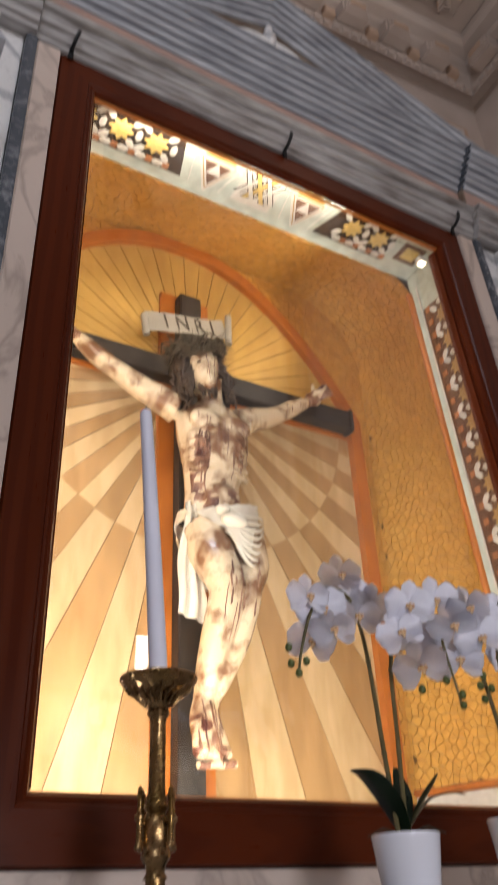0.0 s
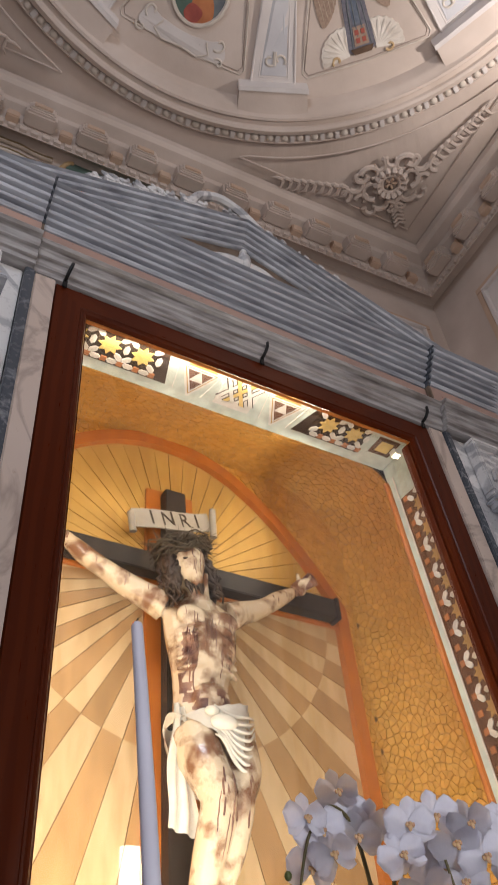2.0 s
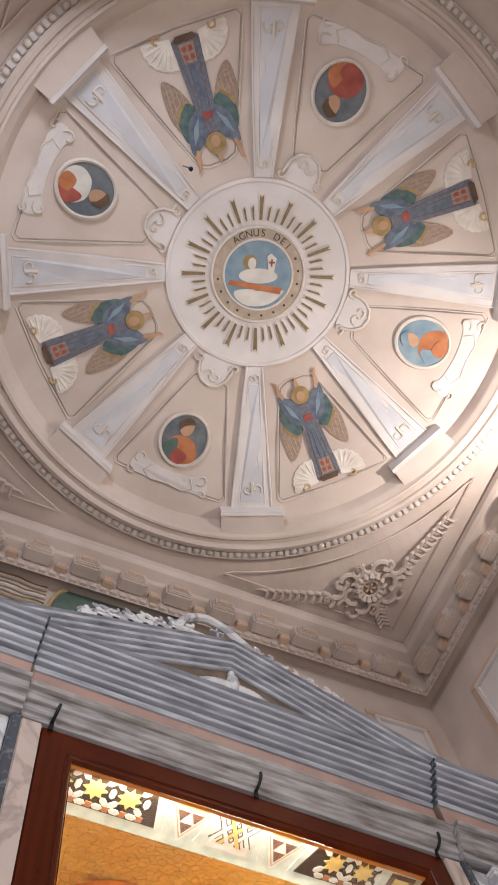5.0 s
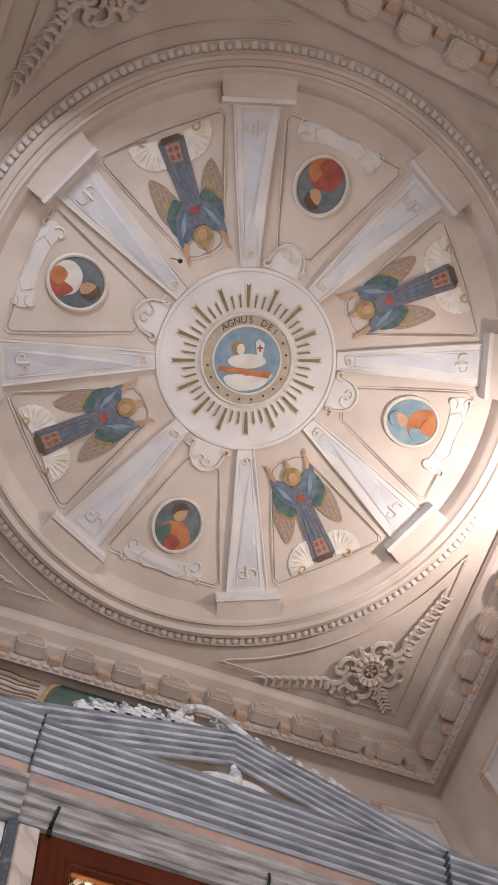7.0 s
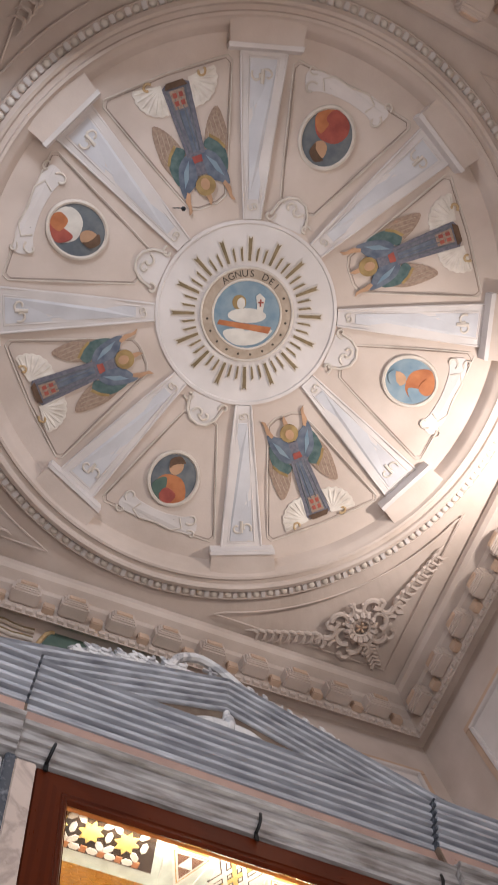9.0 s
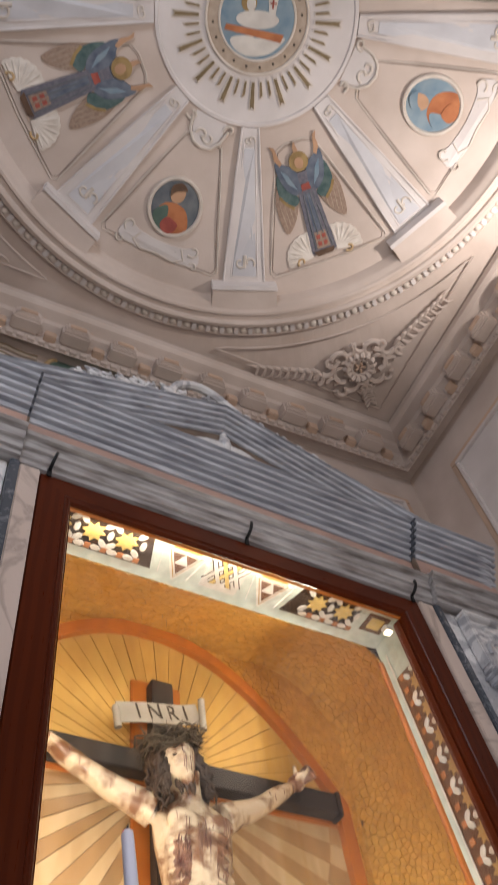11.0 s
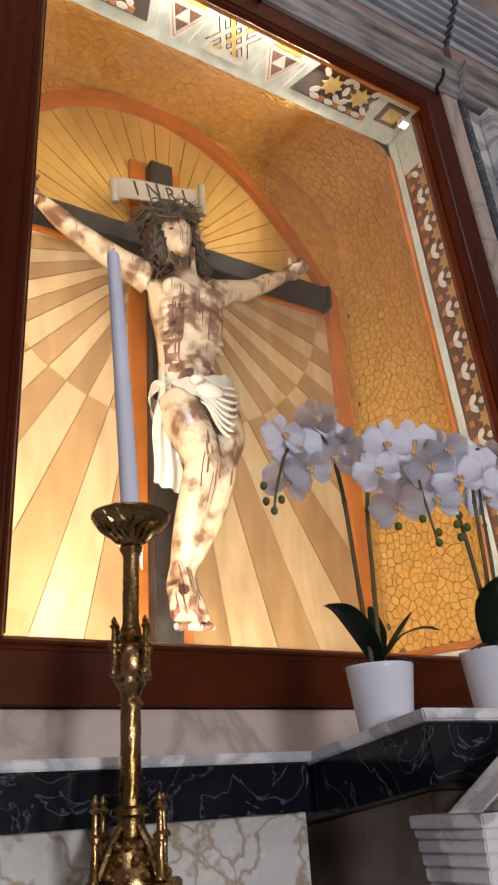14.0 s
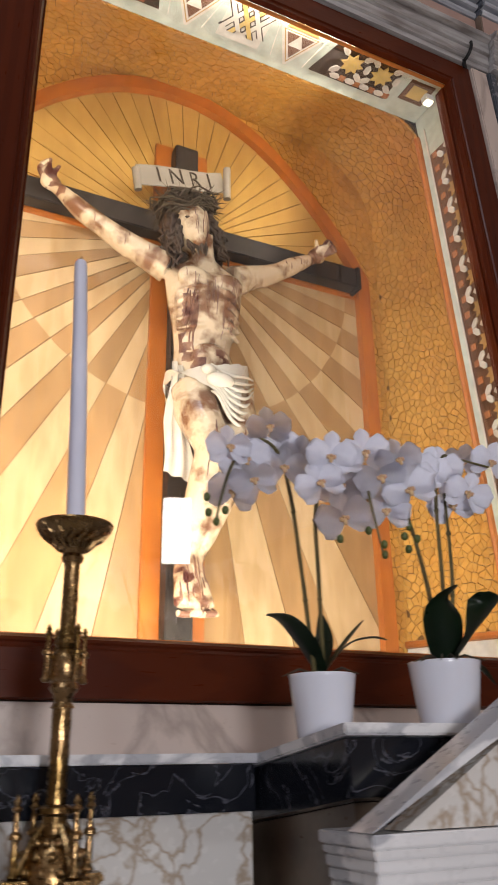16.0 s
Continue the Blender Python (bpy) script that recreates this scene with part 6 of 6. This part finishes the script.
add_ball(bm, (0, -0.07, 0.08), (0.045, 0.075, 0.03), 8, 6)
for s in (-1, 1):
    add_ball(bm, (s * 0.06, -0.02, 0.08), (0.035, 0.05, 0.03), 8, 6)
me = bpy.data.meshes.new("lip")
bm.to_mesh(me); bm.free()
me.polygons.foreach_set("use_smooth", [True] * len(me.polygons))
me.materials.append(M["lip"])
LIP = me


def orchid_leaf(parent, pts, width):
    q = spline(pts, 5)
    bm = bmesh.new()
    rows = []
    for i, p in enumerate(q):
        f = i / (len(q) - 1)
        w = width * max(0.06, math.sin(math.pi * (0.10 + 0.86 * f)) ** 0.7)
        p = Vector(p)
        d = (Vector(q[min(i + 1, len(q) - 1)]) - Vector(q[max(i - 1, 0)])).normalized()
        s = d.cross(Vector((0, 0, 1))).normalized()
        up = s.cross(d)
        rows.append([bm.verts.new(p + s * w * g + up * (0.25 * w * abs(g) ** 1.5)) for g in (-1, -0.6, -0.25, 0, 0.25, 0.6, 1)])
    for a, b in zip(rows, rows[1:]):
        for j in range(6):
            bm.faces.new((a[j], a[j + 1], b[j + 1], b[j]))
    bmesh.ops.solidify(bm, geom=bm.faces[:], thickness=0.0018)
    part("leaf", bm, M["leaf"], parent, "glossy dark green leaf", True)


def orchid(at, r, h, stems, flowers, buds, leaves, label):
    ob = thing("potted_orchid", label, "orchid", "orchids on the pedestal", at=(at[0], at[1], at[2]))
    inv = Matrix.Translation((-at[0], -at[1], -at[2]))

    def rel(p):
        return inv @ Vector(p)
    pot = lathe("pot", [(0, 0), (r * 0.74, 0), (r * 0.77, 0.003), (r * 0.985, h - 0.006), (r, h - 0.002), (r * 0.985, h), (r * 0.95, h - 0.001), (r * 0.93, h - 0.012), (0, h - 0.014)], (0, 0, 0), M["porcelain"], ob, 40, "glossy white ceramic pot")
    bm = bmesh.new()
    rr = random.Random(int(at[0] * 1000))
    for i in range(26):
        u, q = rr.uniform(0, 6.28), r * 0.70 * math.sqrt(rr.random())
        add_ball(bm, (q * math.cos(u), q * math.sin(u), h - 0.012), (rr.uniform(0.006, 0.014), rr.uniform(0.006, 0.012), rr.uniform(0.004, 0.009)), 6, 5)
    for i in range(5):
        u = rr.uniform(0, 6.28)
        add_tube(bm, [(0.01 * math.cos(u), 0.01 * math.sin(u), h), (0.04 * math.cos(u), 0.04 * math.sin(u), h + 0.008), (r * 1.25 * math.cos(u), r * 1.25 * math.sin(u), h - 0.004)], [0.002, 0.002, 0.001], 5)
    part("bark", bm, M["soil"], ob, "dark bark and air roots")
    for st in stems:
        bm = bmesh.new()
        q = spline([rel(p) for p in st], 6)
        add_tube(bm, q, [0.0042 - 0.0022 * i / len(q) for i in range(len(q))], 7)
        for i in (5, 11):
            if i < len(q):
                add_ball(bm, q[i], 0.0052, 7, 5)
        part("stem", bm, M["stem"], ob, "brown green stem", True)
    for i, p in enumerate(flowers):
        aim = (0.15 + rr.uniform(-0.35, 0.35), -0.6 + rr.uniform(-0.3, 0.3), 1.85 + rr.uniform(-0.3, 0.4))
        flower_parts(ob, rel(p), rel(aim), rr.uniform(0.080, 0.096), rr.uniform(-0.4, 0.4))
    for p in buds:
        bm = bmesh.new()
        add_ball(bm, rel(p), (0.0062, 0.0062, 0.0075), 8, 6)
        part("bud", bm, M["bud"], ob, "round green bud", True)
    for pts, w in leaves:
        orchid_leaf(ob, [rel(p) for p in pts], w)
    return ob


orchid((0.705, 1.015, 1.684), 0.056, 0.102,
       [[(0.692, 1.015, 1.78), (0.668, 1.0, 1.93), (0.636, 0.975, 2.07), (0.610, 0.97, 2.15), (0.565, 0.965, 2.165), (0.525, 0.97, 2.12), (0.505, 0.978, 2.055), (0.498, 0.98, 2.018)],
        [(0.708, 1.015, 1.78), (0.690, 0.985, 1.93), (0.672, 0.955, 2.05), (0.69, 0.93, 2.12), (0.735, 0.905, 2.11), (0.75, 0.90, 2.04), (0.765, 0.90, 1.968)]],
       [(0.508, 0.95, 2.137), (0.595, 0.97, 2.196), (0.577, 0.99, 2.148), (0.616, 0.96, 2.12), (0.528, 0.98, 2.071), (0.552, 0.95, 2.085), (0.655, 0.97, 2.148), (0.545, 0.965, 2.125), (0.626, 0.985, 2.165),
        (0.654, 0.87, 2.116), (0.743, 0.90, 2.147), (0.708, 0.93, 2.091), (0.761, 0.885, 2.099), (0.701, 0.915, 2.029), (0.640, 0.885, 2.072), (0.752, 0.915, 2.074), (0.690, 0.90, 2.125)],
       [(0.481, 0.98, 2.056), (0.514, 0.98, 2.037), (0.498, 0.98, 2.016), (0.484, 0.98, 2.030), (0.739, 0.90, 2.007), (0.682, 0.90, 1.987), (0.768, 0.90, 1.969), (0.765, 0.895, 1.985)],
       [([(0.705, 1.015, 1.785), (0.672, 1.008, 1.83), (0.630, 1.0, 1.866), (0.592, 0.995, 1.874)], 0.026), ([(0.705, 1.015, 1.785), (0.722, 1.03, 1.84), (0.726, 1.045, 1.892)], 0.016),
        ([(0.705, 1.012, 1.785), (0.745, 0.995, 1.832), (0.785, 0.985, 1.845), (0.817, 0.98, 1.843)], 0.011), ([(0.705, 1.015, 1.785), (0.755, 1.015, 1.84), (0.799, 1.02, 1.882)], 0.009)],
       "white orchid with two flower stems in a white pot")
orchid((0.905, 0.945, 1.694), 0.061, 0.112,
       [[(0.905, 0.945, 1.79), (0.87, 0.925, 1.93), (0.82, 0.905, 2.06), (0.775, 0.90, 2.12), (0.79, 0.89, 2.14), (0.80, 0.885, 2.06)],
        [(0.915, 0.95, 1.79), (0.925, 0.95, 1.95), (0.930, 0.95, 2.10), (0.945, 0.94, 2.18), (0.985, 0.95, 2.19), (1.06, 0.94, 2.18)],
        [(0.925, 0.95, 1.79), (0.96, 0.965, 1.95), (0.968, 0.97, 2.06), (0.96, 0.96, 2.12)]],
       [(0.791, 0.87, 2.130), (0.777, 0.90, 2.045), (0.865, 0.92, 2.142), (0.807, 0.87, 2.079), (0.830, 0.89, 2.11), (0.949, 0.95, 2.165), (1.035, 0.98, 2.200), (1.066, 0.935, 2.190), (0.979, 0.965, 2.100), (0.983, 0.92, 2.110), (0.90, 0.93, 2.15)],
       [(0.815, 0.89, 2.02), (0.80, 0.885, 2.0), (0.83, 0.89, 2.0), (0.81, 0.89, 1.98)],
       [([(0.905, 0.94, 1.795), (0.890, 0.915, 1.86), (0.890, 0.90, 1.905), (0.905, 0.89, 1.925)], 0.036), ([(0.91, 0.94, 1.795), (0.945, 0.91, 1.85), (0.955, 0.885, 1.895), (0.945, 0.87, 1.915)], 0.034),
        ([(0.91, 0.945, 1.795), (0.97, 0.94, 1.80), (1.0, 0.93, 1.77)], 0.014)],
       "white orchid with three stems and broad dark leaves, white pot")

# ---- inlaid reveal of the niche ----


def shared(name, poly, h, material):
    bm = bmesh.new()
    add_prism(bm, poly, lambda x, y: (x, y, 0), lambda x, y: (x * 0.96, y * 0.96, h))
    bmesh.ops.recalc_face_normals(bm, faces=bm.faces)
    me = bpy.data.meshes.new(name)
    bm.to_mesh(me); bm.free()
    me.materials.append(material)
    return me


def star8(r, q):
    return [((r if i % 2 == 0 else q) * math.cos(math.pi * i / 8), (r if i % 2 == 0 else q) * math.sin(math.pi * i / 8)) for i in range(16)]


STAR = shared("star", star8(0.044, 0.027), 0.0042, M["tess_gold"])
SOFFIT = Matrix(((1, 0, 0, 0), (0, 1.0, 0, 0.004), (0, 0, -1, RZ + 0.003), (0, 0, 0, 1)))
SIDE = Matrix(((0, 0, -1, RX + 0.003), (0, 1, 0, 0), (1, 0, 0, 0), (0, 0, 0, 1)))  # local x runs up, y inwards


def inlay(name, me, m, x, y, turn=0.0, lift=0.0):
    ob = new(name, me)
    ob.parent = niche
    ob.matrix_local = m @ Matrix.Translation((x, y, lift)) @ Matrix.Rotation(turn, 4, "Z")


def plate(name, poly, m, h, mt):
    bm = bmesh.new()
    add_prism(bm, poly, lambda x, y: m @ Vector((x, y, 0)), lambda x, y: m @ Vector((x, y, h)))
    part(name, bm, M[mt], niche)


# the soffit's yellow stars again, toned to tan for the reveal's dimmer light
SHADED_STAR = shared("star", star8(0.040, 0.024), 0.0042, M["tess_tan"])
CHIP = shared("hexagon", [(0.021, 0), (0.011, 0.0105), (-0.011, 0.0105), (-0.021, 0), (-0.011, -0.0105), (0.011, -0.0105)], 0.0040, M["tess_white"])
RED_CHIP = shared("square", [(0.011, 0.011), (-0.011, 0.011), (-0.011, -0.011), (0.011, -0.011)], 0.0038, M["tess_red"])


def star_run(m, xs, y, half, star):
    """Stars in a dark field with white hexagons and red squares between them."""
    for x in xs:
        inlay("star", star, m, x, y, 0.0, 0.003)
        for sx in (-1, 1):
            for sy in (-1, 1):
                inlay("hexagon", CHIP, m, x + sx * half * 0.74, y + sy * 0.041, sx * sy * 0.75, 0.003)
        inlay("hexagon", CHIP, m, x + half, y, math.pi / 2, 0.003)
        for sx in (0, 1):
            inlay("square", RED_CHIP, m, x + sx * half, y + 0.066, 0.0, 0.003)
            if m is SOFFIT:
                inlay("hexagon", CHIP, m, x + (sx - 0.5) * half, y + 0.066, 0.0, 0.003)


YS = 1.505
for x0, x1, xs in ((0.13, 0.520, (0.200, 0.323, 0.446)), (1.165, 1.425, (1.240, 1.362))):
    d0, d1 = (0.0, 0.05) if x0 < 0.8 else (-0.05, 0.0)
    plate("dark_field", [(x0, 1.420), (x1, 1.420), (x1 + d1, 1.588), (x0 + d0, 1.588)], SOFFIT, 0.003, "tess_black")
    star_run(SOFFIT, xs, YS, 0.0615, STAR)
# brown rhombs with a pale triangle, edged by double lines
for x in (0.665, 1.027):
    plate("rhomb_edge", [(x - 0.078, 1.470), (x + 0.078, 1.470), (x + 0.004, 1.606), (x - 0.004, 1.606)], SOFFIT, 0.0030, "tess_white")
    plate("rhomb_line", [(x - 0.066, 1.474), (x + 0.066, 1.474), (x, 1.596)], SOFFIT, 0.0036, "tess_tan")
    plate("rhomb", [(x - 0.060, 1.477), (x + 0.060, 1.477), (x, 1.588)], SOFFIT, 0.0042, "tess_white")
    plate("triangle", [(x - 0.050, 1.482), (x - 0.002, 1.482), (x - 0.026, 1.526)], SOFFIT, 0.0050, "tess_brown")
    plate("triangle", [(x + 0.050, 1.482), (x + 0.002, 1.482), (x + 0.026, 1.526)], SOFFIT, 0.0050, "tess_brown")
    plate("triangle", [(x - 0.024, 1.530), (x + 0.024, 1.530), (x, 1.574)], SOFFIT, 0.0050, "tess_brown")
    plate("rhomb_back", [(x - 0.060, 1.466), (x + 0.060, 1.466), (x + 0.02, 1.425), (x - 0.02, 1.425)], SOFFIT, 0.0036, "tess_tan")
# interlaced knot of pale and yellow strips on white
KX0 = 0.842
plate("knot_field", [(KX0 - 0.075, 1.425), (KX0 + 0.075, 1.425), (KX0 + 0.075, 1.592), (KX0 - 0.075, 1.592)], SOFFIT, 0.0030, "tess_white")
for k in (-1, 0, 1):
    for lean_k in (-1, 1):
        for wd, h, mt in ((0.0135, 0.0040 + 0.0002 * lean_k, "tess_black"), (0.0085, 0.0050 + 0.0002 * lean_k, "tess_gold" if (k + lean_k) % 2 else "tess_white")):
            c0, ln = KX0 + 0.040 * k, 0.058 - 0.012 * abs(k)
            ends = [(c0 - lean_k * ln * 0.62, 1.508 - ln), (c0 + lean_k * ln * 0.62, 1.508 + ln)]
            plate("knot_strip", [(ends[0][0] - wd, ends[0][1]), (ends[0][0] + wd, ends[0][1]), (ends[1][0] + wd, ends[1][1]), (ends[1][0] - wd, ends[1][1])], SOFFIT, h, mt)
for x in (0.565, 0.752, 0.932, 1.125):
    t = 0.035 if x in (0.565, 0.932) else -0.035
    plate("thin_line", [(x, 1.425), (x + 0.003, 1.425), (x + 0.003 + t, 1.592), (x + t, 1.592)], SOFFIT, 0.0032, "tess_white")
plate("border_strip", [(1.87, 1.594), (3.80, 1.594), (3.80, 1.600), (1.87, 1.600)], SIDE, 0.0040, "tess_white")
plate("dark_field", [(1.88, 1.457), (3.68, 1.457), (3.68, 1.592), (1.88, 1.592)], SIDE, 0.003, "tess_brown")
star_run(SIDE, [3.605 - 0.118 * i for i in range(15)], 1.500, 0.059, SHADED_STAR)
plate("corner_tile", [(1.47, 1.47), (1.57, 1.47), (1.57, 1.56), (1.47, 1.56)], SOFFIT, 0.003, "tess_brown")
plate("corner_tile", [(1.49, 1.488), (1.55, 1.488), (1.55, 1.542), (1.49, 1.542)], SOFFIT, 0.0045, "tess_gold")

# small lamp in the upper corner of the case
corner = thing("case_lamp", "small white lamp fitting in the upper corner of the case", "lamp")
M["lamp_face"] = mat("lamp_face", (1.0, 0.86, 0.62), 0.4, emit=7.0)
box("housing", 1.505, 1.540, 1.458, 1.490, 3.786, 3.810, M["tess_white"], corner, 0.003)
box("lamp_glass", 1.509, 1.536, 1.462, 1.486, 3.781, 3.7855, M["lamp_face"], corner, 0.001, "glowing lamp glass")

# the east side of surround, frame and reveal leans out a little towards its foot
LEAN_X = 0.080


def lean(p):
    f = min(1.0, max(0.0, (p.x - 1.30) / 0.22)) * min(1.0, max(0.0, (2.0 - p.y) / 0.34))
    return LEAN_X * f * max(0.0, 3.83 - p.z)


for top in (niche, wood, corner, aedicule):
    for ob in top.children_recursive:
        if ob.type != "MESH":
            continue
        if ob.data in (STAR, SHADED_STAR, CHIP, RED_CHIP):
            p = ob.location.copy()
            q = p + Vector((lean(p), 0, 0))
            turn = Matrix.Rotation(-math.atan(LEAN_X), 4, "Y") if p.x > 1.59 else Matrix.Identity(4)
            ob.matrix_basis = Matrix.Translation(q) @ turn @ Matrix.Translation(-p) @ ob.matrix_basis
            continue
        for v in ob.data.vertices:
            v.co.x += lean(v.co)
